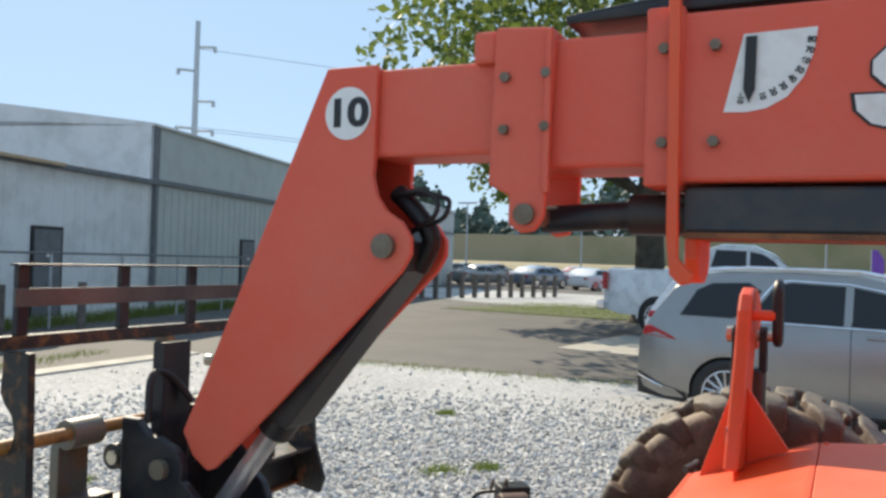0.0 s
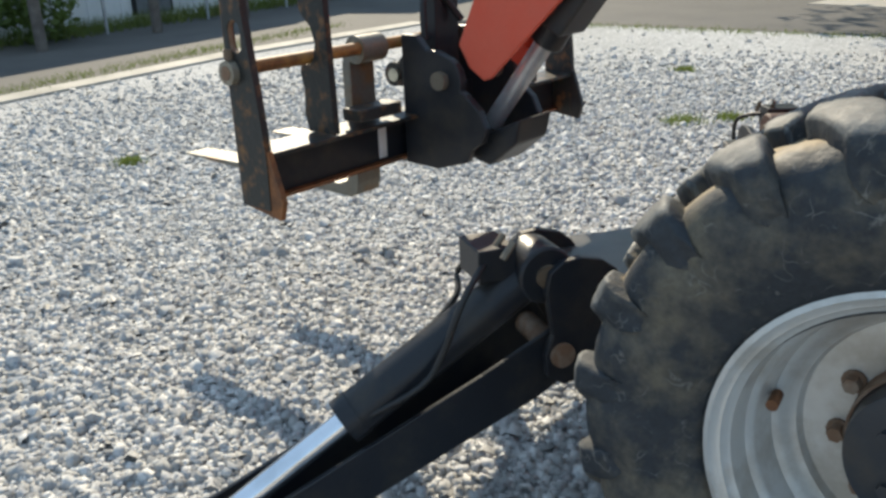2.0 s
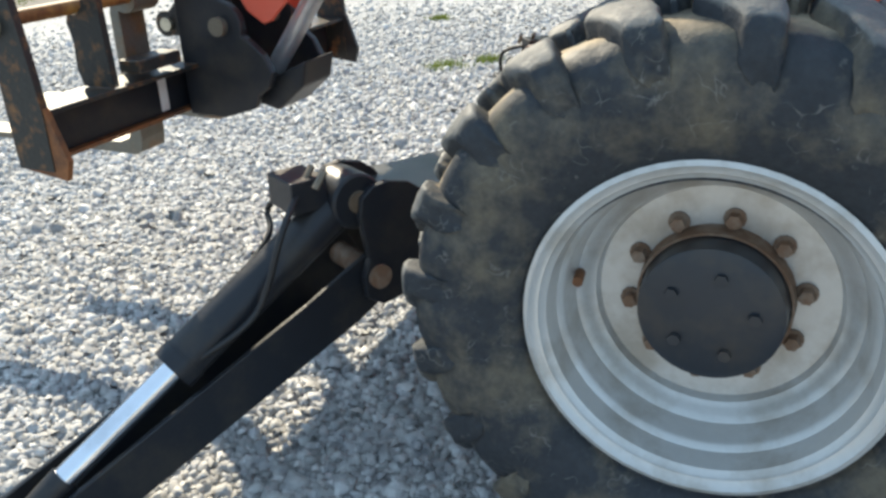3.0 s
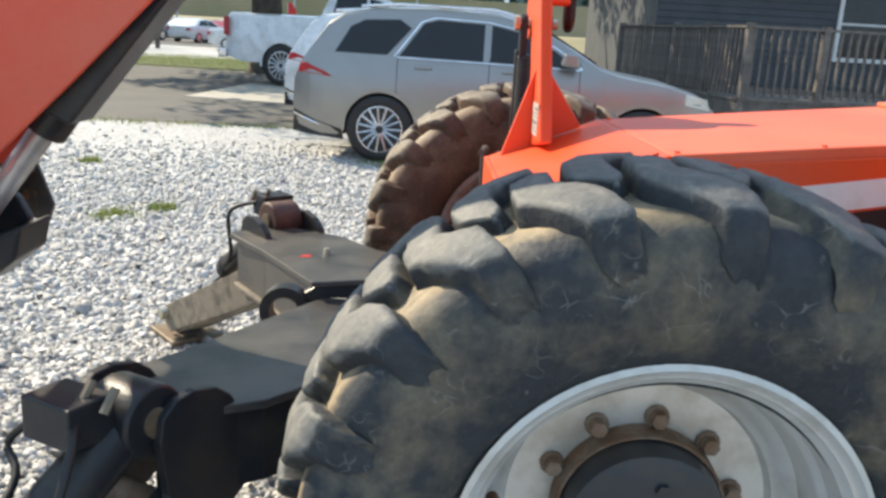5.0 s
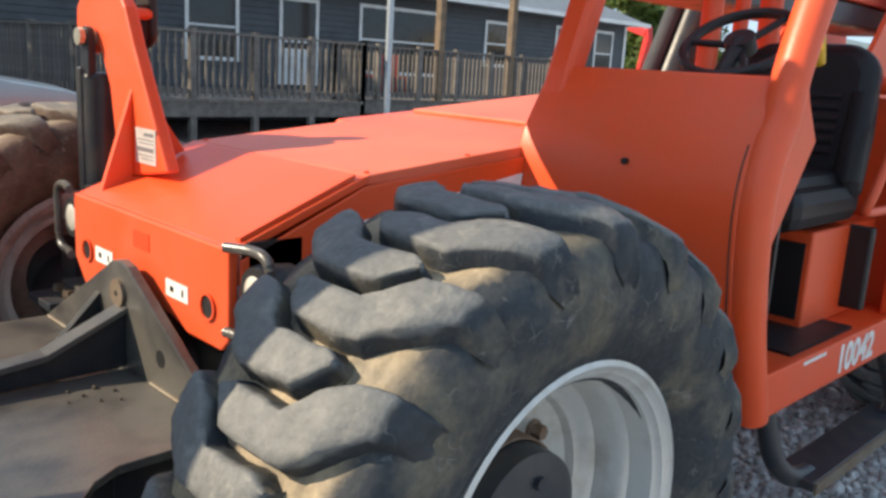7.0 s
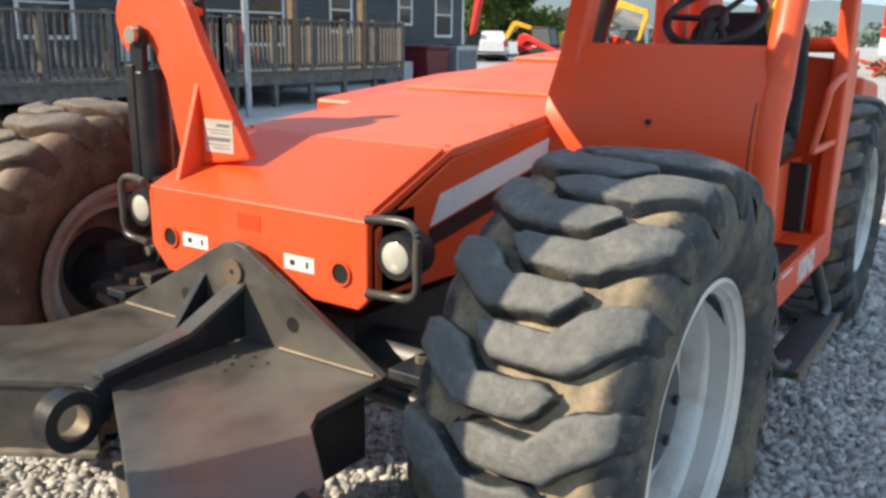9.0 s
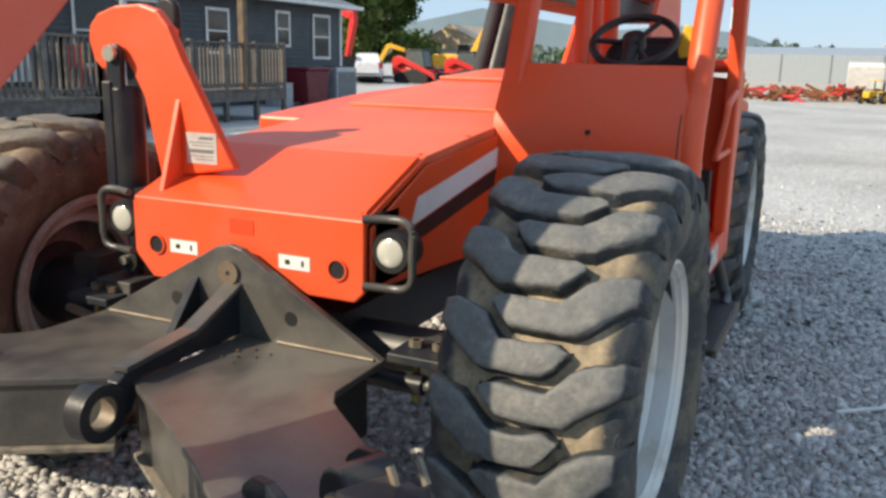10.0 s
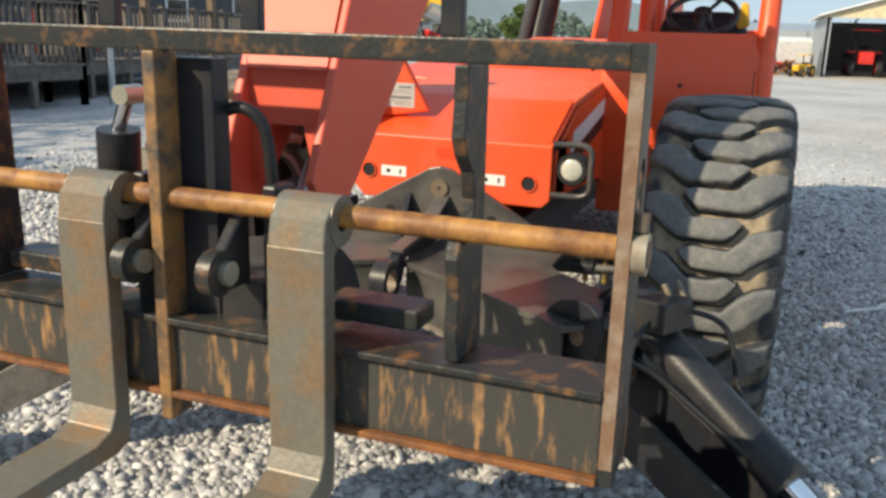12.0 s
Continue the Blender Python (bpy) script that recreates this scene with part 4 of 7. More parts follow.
prism([(-0.625, 2.41), (-0.48, 2.40), (-0.455, 2.37), (-0.47, 1.96), (-0.475, 1.90), (-0.50, 1.862), (-0.54, 1.855), (-0.575, 1.88), (-0.575, 1.955), (-0.635, 1.985)], 'y', 0.017, 0.042, collar)
box(-0.62, -0.47, -0.257, 0.017, 2.378, 2.405, collar)
part("middle_collar", collar, BOOMRED, mid_boom, "boom collar with pin ears", bevel=0.008)
part("collar_rib", box(-0.478, -0.46, -0.296, -0.282, 1.96, 2.39), BOOMRED, mid_boom, bevel=0.004)
part("boom_camera_box", box(-0.70, -0.63, -0.26, -0.19, 2.32, 2.41), BOOMRED, mid_boom, bevel=0.012)
part("ear_pin", rod((-0.525, -0.30, 1.905), (-0.525, 0.06, 1.905), 0.028, n=20), STEEL, mid_boom, "steel pin", smooth=True)
for x, z in ((-0.59, 2.27), (-0.475, 2.275), (-0.59, 2.13), (-0.475, 2.135)):
    part("collar_bolt", rod((x, -0.30, z), (x, -0.28, z), 0.014, n=6), STEEL, mid_boom)
for x, z in ((-0.17, 2.31), (-0.05, 2.31), (-0.17, 2.08), (-0.05, 2.08)):
    part("boom_bolt", rod((x, -0.312, z), (x, -0.284, z), 0.014, n=6), STEEL, boom)
part("telescope_cylinder", rod((-0.53, BY, 1.90), (-0.25, BY, 1.915), 0.038), BLACK, boom, smooth=True)
part("telescope_barrel", rod((-0.28, BY, 1.915), (3.6, BY, 1.93), 0.055), BLACK, boom, smooth=True)
part("boom_underplate", box(-0.12, 4.2, -0.265, 0.02, 1.862, 1.975), HUB, boom, "black boom underside", bevel=0.01)
part("underplate_edge", box(-0.12, 4.2, -0.272, 0.03, 1.85, 1.864), RUST, boom)
part("boom_hose", pipe(bend((-0.15, -0.22, 1.95), (0.4, -0.24, 1.90), (1.0, -0.23, 1.96), (1.6, -0.24, 1.9)), 0.01), RUBBER, boom, smooth=True)
hang = prism([(-0.158, 2.47), (-0.130, 2.47), (-0.122, 1.80), (-0.085, 1.76), (-0.09, 1.74), (-0.115, 1.735), (-0.14, 1.76), (-0.15, 1.85)], 'y', -0.326, -0.300)
part("boom_lobe", prism([(-0.155, 1.862), (0.05, 1.862), (0.05, 1.80), (0.03, 1.76), (-0.02, 1.738), (-0.09, 1.738), (-0.135, 1.755), (-0.155, 1.80)], "x", -0.135, -0.10), ORANGE, boom, "orange lug under the boom", bevel=0.006)
part("boom_hanger_bar", hang, ORANGE, boom, "orange bar hanging from the boom", bevel=0.004)
tray = part("hose_tray", prism([(-0.44, 2.408), (-0.05, 2.418), (0.9, 2.425), (0.9, 2.47), (-0.02, 2.462), (-0.43, 2.428)], 'y', -0.25, -0.06), BLACK, boom, "black hose tray on the boom", bevel=0.008)
for k in range(3):
    part("hose", pipe([(-0.44, -0.23 + 0.06 * k, 2.424), (-0.1, -0.23 + 0.06 * k, 2.462), (0.9, -0.23 + 0.06 * k, 2.478)], 0.013), RUBBER, tray, smooth=True)
dec = [(0.012, 2.333), (0.172, 2.337)] + [(0.165, 2.28), (0.145, 2.225), (0.11, 2.18), (0.065, 2.155), (0.02, 2.148), (-0.03, 2.15)]
sect = part("angle_chart", prism(dec, 'y', -0.2885, -0.2865), WHITE, boom, "white boom-angle chart with a black pendulum")
part("pendulum", prism([(0.018, 2.325), (0.042, 2.325), (0.040, 2.20), (0.026, 2.17), (0.014, 2.20)], 'y', -0.297, -0.290), INK, sect)
for deg, words in ((-10, "-10"), (10, "10"), (20, "20"), (30, "30"), (40, "40"), (50, "50"), (60, "60"), (70, "70"), (80, "80")):
    a = radians(-90 - 6 + (deg + 10) * 1.02)
    r = 0.138
    cx, cz = 0.022 + r * math.cos(a), 2.318 + r * math.sin(a)
    text_mesh(words, 0.019, pose(cx, -0.2893, cz, 90, 0, 0) @ pose(0, 0, 0, 0, 0, math.degrees(a) + 90 - 90 + 0), INK, "figure", sect)
for pts in ([(0.42, 2.30), (0.36, 2.296), (0.315, 2.28), (0.285, 2.25), (0.285, 2.22), (0.31, 2.195), (0.42, 2.18), (0.42, 2.215), (0.345, 2.232), (0.345, 2.25), (0.42, 2.262)], [(0.25, 2.175), (0.31, 2.175), (0.33, 2.155), (0.42, 2.15), (0.42, 2.095), (0.34, 2.095), (0.285, 2.11), (0.255, 2.14)]):
    mx, mz = 0.34, sum(p[1] for p in pts) / len(pts)
    part("maker_mark_edge", prism([(mx + (x - mx) * (1.10 if x < 0.42 else 1), mz + (z - mz) * 1.14) for x, z in pts], 'y', -0.2885, -0.2865), INK, boom, "black edge of a white mark")
    part("maker_mark", prism(pts, 'y', -0.2900, -0.2887), WHITE, boom, "white painted mark with black edge")

headp = [(-1.185, 2.345), (-1.01, 2.345), (-1.012, 2.05), (-1.015, 2.02), (-1.0, 1.96), (-0.965, 1.915), (-0.915, 1.885), (-0.882, 1.84), (-0.882, 1.79), (-0.91, 1.74),
         (-1.30, 1.345), (-1.57, 1.085), (-1.60, 1.075), (-1.66, 1.115), (-1.705, 1.19), (-1.45, 1.75)]
for sy in (-1, 1):
    y0, y1 = (-0.250, -0.226) if sy < 0 else (-0.014, 0.010)
    hp = part("boom_head", prism(headp, 'y', y0, y1), BOOMRED, TH, "orange-red boom head side plate", bevel=0.006)
    part("head_pin", rod((-0.965, BY + sy * 0.10, 1.812), (-0.965, BY + sy * 0.152, 1.812), 0.036, n=24), STEEL, hp, "steel head pin", smooth=True)
    if sy < 0:
        bd = part("reach_badge", rod((-1.105, -0.2515, 2.205), (-1.105, -0.2535, 2.205), 0.079, n=40), WHITE, hp, "round white badge reading 10")
        text_mesh("10", 0.115, pose(-1.105, -0.2545, 2.203, 90, 0, 0), INK, "figure", bd)
        scene.collection.objects[-1].data.transform(Matrix.Translation((-1.105, 0, 0)) @ Matrix.Diagonal((1.25, 1, 1, 1)) @ Matrix.Translation((1.105, 0, 0)))
front = bmesh.new()
fr = [(-1.20, 2.345), (-1.46, 1.75), (-1.60, 1.43)]
a = [[front.verts.new((x + dx, y, z)) for x, z in fr for y in (-0.2262, -0.0138)] for dx in (0.0, 0.02)]
for v in a:
    for i in (0, 2):
        front.faces.new((v[i], v[i + 1], v[i + 3], v[i + 2]))
for i, j in ((0, 1), (0, 2), (2, 4), (1, 3), (3, 5), (4, 5)):
    front.faces.new((a[0][i], a[0][j], a[1][j], a[1][i]))
part("head_front_plate", front, BOOMRED, TH, "front cover plate of the boom head")
part("head_lower_web", prism([(-0.226, 1.15), (-0.226, 1.45), (-0.014, 1.45), (-0.014, 1.15), (-0.05, 1.17), (-0.07, 1.30), (-0.16, 1.30), (-0.19, 1.17)], 'x', -1.59, -1.57), BOOMRED, TH)
part("head_top", box(-1.18, -1.02, -0.226, -0.014, 2.32, 2.342), BOOMRED, TH)
t0, t1 = Vector((-0.985, BY, 1.83)), Vector((-1.435, BY, 1.20))
part("tilt_cylinder", rod(t0, t1, 0.06, n=28), BLACK, TH, "black tilt cylinder", smooth=True, bevel=0.006)
part("tilt_shield", prism([(-0.95, 1.87), (-0.905, 1.82), (-0.925, 1.74), (-1.335, 1.225), (-1.42, 1.27)], 'y', -0.20, -0.04), BLACK, TH, bevel=0.01)
part("tilt_rod", rod(t1, (-1.66, BY, 0.90), 0.034, n=20), SATIN, TH, "chrome tilt rod", smooth=True)
for k, w in enumerate((0.0, 0.035)):
    part("head_hose", pipe(bend((-0.985, -0.17 + w, 1.965), (-0.93, -0.20 + w, 1.972), (-0.86 + w, -0.22 + w, 1.975 - w * 0.4), (-0.815 + w * 0.6, -0.22 + w, 1.945), (-0.825 + w * 0.4, -0.22 + w, 1.90), (-0.885, -0.18 + w, 1.878), (-0.95, -0.12, 1.86)), 0.0075), RUBBER, TH, smooth=True)
part("hose_sleeve", pipe(bend((-1.0, -0.12, 1.98), (-0.93, -0.13, 1.92), (-0.88, -0.12, 1.84), (-0.93, -0.10, 1.75)), 0.03), RUBBER, TH, smooth=True)

# ---- coupler and fork carriage ----
cp = [(-1.93, 1.22), (-1.86, 1.22), (-1.815, 1.17), (-1.77, 1.17)] + arc(-1.745, 1.07, 0.085, 80, -20, 6) + [(-1.645, 1.03), (-1.585, 0.98), (-1.555, 0.92), (-1.575, 0.87), (-1.62, 0.84), (-1.645, 0.79), (-1.78, 0.75), (-1.93, 0.755)]
for sy in (-1, 1):
    k = part("coupler_plate", prism(cp, 'y', BY + sy * 0.142, BY + sy * 0.175), BLACK, TH, "black coupler side plate", bevel=0.006)
    part("link_pin", rod((-1.745, BY + sy * 0.13, 1.072), (-1.745, BY + sy * 0.20, 1.072), 0.032, n=20), STEEL, k, smooth=True)
    part("latch_lug", prism([(-2.02, 1.02), (-1.93, 1.02), (-1.93, 1.16), (-1.96, 1.16), (-2.02, 1.10)], 'y', BY + sy * 0.10 - 0.014, BY + sy * 0.10 + 0.014), BLACK, k, bevel=0.006)
    part("latch_pin", rod((-2.02, BY + sy * 0.07, 1.062), (-2.02, BY + sy * 0.13, 1.062), 0.024, n=20), ZINC, k, "zinc latch pin", smooth=True)
    part("latch_ring", rod((-2.03, BY + sy * 0.085, 1.062), (-2.03, BY + sy * 0.115, 1.062), 0.045, n=24), RUSTY, k, smooth=True)
part("coupler_cross", box(-1.93, -1.86, -0.262, 0.022, 0.74, 1.02), BLACK, TH, bevel=0.006)
part("coupler_hook", prism([(-1.72, 0.80), (-1.63, 0.88), (-1.47, 0.95), (-1.49, 0.86), (-1.60, 0.77)], 'y', -0.22, -0.02), BLACK, TH, bevel=0.01)
part("coupler_cylinder", rod((-1.85, 0.16, 0.98), (-1.88, 0.125, 1.30), 0.046), BLACK, TH, "black coupler cylinder", smooth=True)
part("coupler_stub", rod((-1.88, 0.125, 1.30), (-1.882, 0.095, 1.37), 0.015), CHROME, TH, smooth=True)
part("coupler_stub_eye", rod((-1.91, 0.09, 1.375), (-1.85, 0.09, 1.375), 0.021), ZINC, TH, smooth=True)
part("coupler_hose", pipe(bend((-1.84, -0.06, 1.25), (-1.87, -0.10, 1.315), (-1.88, -0.15, 1.355), (-1.88, -0.20, 1.362), (-1.87, -0.235, 1.32), (-1.86, -0.245, 1.20)), 0.013), RUBBER, TH, smooth=True)

X0, YL, YR = -1.985, -0.967, 0.73
car = part("fork_carriage", box(X0 + 0.005, -1.955, YL, YR, 1.472, 1.515), RUSTY, TH, "rust-streaked black fork carriage", bevel=0.004)
def slot_loop(r):
    return [(-1.943 + r * math.cos(radians(a)), (1.305 if 0 <= a <= 180 else 1.267) + r * math.sin(radians(a))) for a in range(270, -91, -30)]


slot = slot_loop(0.030)
post = [(-1.995, 0.765), (-1.86, 0.765), (-1.855, 0.93), (-1.87, 1.10), (-1.90, 1.35), (-1.905, 1.515), (-1.995, 1.515), (-1.995, 1.236), (-1.943, 1.2362)] + slot + [(-1.943, 1.2355), (-1.995, 1.2353)]
for sy, ye in ((-1, YL), (1, YR)):
    p = part("carriage_post", prism(post, 'y', ye + sy * 0.001, ye + sy * 0.026), RUSTY, car)
    part("foot_plate", prism([(-1.995, 0.765), (-1.82, 0.74), (-1.80, 0.80), (-1.85, 0.95), (-1.905, 0.96)], 'y', ye + sy * 0.003, ye + sy * 0.022), RUST if sy < 0 else BLACK, car)
    part("slot_edge", pipe([(x, ye + sy * 0.0135, z) for x, z in slot_loop(0.0365)], 0.0115, 8), NUTBROWN, p, "rust-brown slot edge")
    part("post_edge", box(-1.998, -1.9952, ye + sy * 0.0135 - 0.0115, ye + sy * 0.0135 + 0.0115, 0.80, 1.47), NUTBROWN, p, "rust-worn front edge")
    part("shaft_end", rod((-1.97, ye + sy * 0.027, 1.182), (-1.97, ye + sy * 0.05, 1.182), 0.036, n=24), CAPSTEEL, car, "bare steel shaft end cap", smooth=True)
    part("shaft_core", rod((-1.97, ye + sy * 0.0505, 1.182), (-1.97, ye + sy * 0.053, 1.182), 0.022, n=20), NUTBROWN, car, "rusty shaft centre", smooth=True)
    part("shaft_bolt", rod((-1.97, ye + sy * 0.035, 1.22), (-1.97, ye + sy * 0.035, 1.25), 0.014, n=8), STEEL, car)
    br = [(-1.985, 1.47), (-1.875, 1.47), (-1.87, 1.30), (-1.862, 0.945), (-1.985, 0.945), (-2.0, 1.00), (-1.993, 1.08), (-2.006, 1.14), (-1.995, 1.172), (-1.965, 1.16), (-1.935, 1.19), (-1.925, 1.235), (-1.94, 1.285), (-1.975, 1.318), (-1.992, 1.35), (-1.985, 1.41)]
    part("carriage_bracket", prism(br, 'y', ye - sy * 0.277 - 0.013, ye - sy * 0.277 + 0.013), RUSTY, car, "curved steel bracket", bevel=0.003)
part("mast_plate", box(-2.005, -1.935, -0.080, -0.051, 0.715, 1.472), MASTRUST, car, "rust-worn mast plate", bevel=0.004)
part("mast_back", box(-1.935, -1.88, -0.16, -0.03, 0.73, 1.46), BLACK, car, bevel=0.004)
part("fork_shaft", rod((-1.97, YL, 1.188), (-1.97, YR, 1.188), 0.0215, n=20), SHAFT, car, "rust-brown fork shaft", smooth=True)
beam = part("carriage_beam", box(-1.987, -1.967, YL, YR, 0.7805, 0.9265), BEAMRUST, car, "scratched black lower beam", bevel=0.003)
part("beam_flange", box(-2.004, -1.86, YL, YR, 0.927, 0.941), RUSTY, beam, "rust-edged flange", bevel=0.003)
part("beam_flange", box(-2.004, -1.93, YL, YR, 0.766, 0.780), RUST, beam, "rust-brown lower flange", bevel=0.003)
part("beam_back", box(-1.9665, -1.955, YL, YR, 0.7805, 0.9265), BLACK, beam, "black back of the lower beam", bevel=0.002)
part("beam_sticker", box(-1.9545, -1.953, -0.412, -0.372, 0.79, 0.905), WHITE, beam, "worn white sticker")
part("beam_hole", rod((-1.9866, 0.28, 0.87), (-1.985, 0.28, 0.87), 0.017), INK, car)
part("step_block", box(-1.93, -1.84, -0.60, -0.40, 0.968, 1.01), RUSTY, car, bevel=0.006)
part("step_block", box(-1.93, -1.84, 0.20, 0.42, 0.968, 1.01), RUSTY, car, bevel=0.006)
up = part("backrest_rail", box(-1.952, -1.944, -0.70, 0.46, 1.600, 1.655), GREYBLACK, car, "weathered upper backrest rail", bevel=0.002)
part("backrest_rail", box(-1.972, -1.925, -0.70, 0.46, 1.722, 1.728), BLACK, car)
for y in (-0.665, -0.275, 0.05, 0.44):
    part("backrest_post", box(-1.975, -1.953, y - 0.02, y + 0.02, 1.515, 1.722), BLACK, car, bevel=0.003)


def fork(y):
    w = 0.06
    outl = [(-2.055, 1.14), (-2.015, 1.14), (-2.015, 0.70), (-2.025, 0.655), (-2.06, 0.64), (-3.12, 0.655), (-3.12, 0.662), (-2.75, 0.672), (-2.12, 0.684), (-2.075, 0.70), (-2.057, 0.74)]
    f = part("fork", prism(outl, 'y', y - w, y + w), FORKSTEEL, car, "worn steel pallet fork", bevel=0.005)
    part("fork_sleeve", lathe([(-w, 0.048), (w, 0.048), (w, 0.020), (-w, 0.020)], (-1.985, y, 1.182), 24, closed=True), FORKSTEEL, f, smooth=True)
    part("fork_neck", prism([(-2.055, 1.135), (-2.045, 1.19), (-2.02, 1.215), (-1.985, 1.20), (-2.015, 1.135)], 'y', y - w + 0.002, y + w - 0.002), FORKSTEEL, f, bevel=0.004)


fork(-0.41)
fork(0.08)

# ---- cab ----
CY = -1.137
cabf = [(0.895, 0.672), (0.872, 0.74), (0.826, 0.86), (0.787, 0.99), (0.762, 1.12), (0.752, 1.22), (0.756, 1.29), (0.769, 1.345), (0.79, 1.395), (0.825, 1.455), (0.86, 1.515), (0.885, 1.558)]
cabp = cabf + [(0.945, 1.558), (0.945, 1.52), (0.86, 1.40), (0.815, 1.28), (0.83, 1.08), (0.89, 0.82), (0.94, 0.672)]
cab = part("cab_front", prism(cabp, 'y', CY + 0.02, -0.412), ORANGE, TH, "orange curved cab front panel", bevel=0.006, smooth=True)
part("panel_hole", rod((0.752, -0.785, 1.32), (0.766, -0.785, 1.32), 0.009), INK, cab)
tube_axis = [(x + 0.044, CY, z) for x, z in cabf[:10]] + [(0.892, CY, 1.56), (0.95, CY, 1.70), (1.12, CY, 2.06), (1.285, CY, 2.42)]
part("corner_post", pipe(bend(*tube_axis, steps=3), 0.046, 20), ORANGE, TH, "orange tube bent along the cab corner up to the roof", smooth=True)
part("cab_side", prism([(0.84, 1.13), (0.93, 1.135), (1.112, 1.40), (1.04, 1.50), (0.97, 1.64), (0.90, 1.56), (0.84, 1.40), (0.81, 1.25)], 'y', CY + 0.006, CY + 0.018), ORANGE, TH, "orange side flange of the cab front", bevel=0.003)
part("corner_seam", pipe([(x - 0.0005, CY + 0.034, z) for x, z in cabf[1:9]], 0.0022, 6), OXIDE, cab, smooth=True)
# added panel: its black stands in for shade behind the cab front
part("kick_panel", box(1.06, 1.075, CY + 0.05, -0.46, 0.77, 1.42), RUBBER, TH, "black panel added for the shaded cab interior below the dashboard")
part("cab_floor", box(0.97, 2.15, CY + 0.03, -0.452, 0.70, 0.765), ORANGE, TH)
sill = part("cab_sill", box(0.99, 2.19, CY - 0.003, CY + 0.022, 0.645, 0.775), ORANGE, TH, "orange cab sill with model number", bevel=0.004)
text_mesh("10042", 0.125, pose(1.66, CY - 0.0045, 0.708, 90, 0, 0), WHITE, "figure", sill, "white number 10042")
part("sill_line", box(1.24, 1.40, CY - 0.0055, CY - 0.0035, 0.754, 0.764), WHITE, sill, "worn white sill line")
part("floor_mat", box(1.25, 1.72, CY + 0.04, -0.60, 0.766, 0.776), RUBBER, TH, "black rubber floor mat")
part("cab_inner_wall", box(0.95, 2.1, -0.452, -0.436, 0.8, 1.45), ORANGE, TH)
part("cab_rear_wall", prism([(CY + 0.02, 0.70), (-0.452, 0.70), (-0.452, 1.55), (CY + 0.02, 1.50)], 'x', 2.16, 2.185), ORANGE, TH)
part("seat_box", box(1.54, 2.10, -1.0, -0.50, 0.766, 1.09), ORANGE, TH, bevel=0.008)
# no recess here: a black plate paints the opening's shade on the box
part("seat_box_opening", box(1.532, 1.539, -0.98, -0.80, 0.80, 1.05), RUBBER, TH, "black plate standing in for a shaded opening in the seat box")


def bar(name, pts, r, material, parent=TH, label=""):
    return part(name, pipe(bend(*pts, steps=3), r), material, parent, label, smooth=True)


part("cab_post", prism([(0.81, 1.38), (0.93, 1.52), (1.27, 2.42), (1.18, 2.42), (0.86, 1.55)], 'y', -0.50, -0.415), ORANGE, TH, "orange box-section cab post", bevel=0.016)
part("cab_post", prism([(2.02, 0.646), (2.18, 0.646), (2.19, 1.50), (2.13, 2.42), (2.05, 2.42), (2.06, 1.55)], 'y', CY - 0.004, CY + 0.06), ORANGE, TH, "orange rear cab post", bevel=0.012)
part("post_gusset", prism([(2.19, 1.50), (2.19, 0.72), (2.24, 0.80), (2.40, 1.42), (2.38, 1.54)], 'y', CY + 0.01, CY + 0.03), ORANGE, TH, bevel=0.004)
bar("cab_post", [(2.14, -0.48, 1.40), (2.12, -0.48, 2.40)], 0.045, ORANGE)
bar("guard_post", [(1.68, -0.475, 1.40), (1.70, -0.475, 2.40)], 0.038, ORANGE, TH, "orange guard post between seat and boom")
bar("guard_post", [(1.90, -0.475, 1.40), (1.92, -0.475, 2.40)], 0.028, ORANGE)
bar("cab_crossbar", [(2.13, CY + 0.03, 1.56), (2.14, -0.48, 1.56)], 0.034, ORANGE)
part("lift_cylinder", rod((3.02, 0.53, 1.30), (3.48, 0.45, 2.40), 0.10, n=24), BLACK, TH, "black boom lift cylinder", smooth=True)
part("lift_cylinder_tube", rod((2.90, 0.61, 1.30), (3.36, 0.53, 2.40), 0.045, n=16), TUBEGREY, TH, "dark steel tube along the lift cylinder", smooth=True)
roof = part("cab_roof", box(1.16, 2.22, CY - 0.01, -0.41, 2.40, 2.46), ORANGE, TH, "orange slatted cab roof", bevel=0.012)
bar("grab_handle", [(2.06, CY + 0.01, 1.44), (1.88, CY - 0.005, 1.43), (1.70, CY - 0.005, 1.39), (1.655, CY - 0.005, 1.33), (1.612, CY + 0.01, 1.21), (1.615, CY + 0.02, 1.18), (1.66, CY + 0.02, 1.165), (2.05, CY + 0.02, 1.165)], 0.015, ORANGE, TH, "orange grab handle")
part("entry_pad", box(1.84, 1.875, CY + 0.06, CY + 0.15, 0.80, 1.09), RUBBER, TH, "black rubber entry pad", bevel=0.01)
st = part("cab_step", pipe(bend((1.10, CY + 0.03, 0.64), (1.13, CY + 0.0, 0.50), (1.20, CY - 0.03, 0.43), (1.30, CY - 0.04, 0.415)), 0.03), HUB, TH, "black cab step", smooth=True)
part("cab_step_arm", pipe(bend((2.05, CY + 0.03, 0.64), (2.08, CY + 0.0, 0.52), (2.06, CY - 0.03, 0.44), (1.95, CY - 0.04, 0.415)), 0.03), HUB, TH, smooth=True)
part("step_tread", box(1.2, 2.02, CY - 0.10, CY + 0.03, 0.405, 0.435), HUB, TH, "black step tread", bevel=0.006)
part("step_lip", box(1.2, 2.02, CY - 0.108, CY - 0.100, 0.40, 0.437), STEEL, TH, "bare metal step edge")
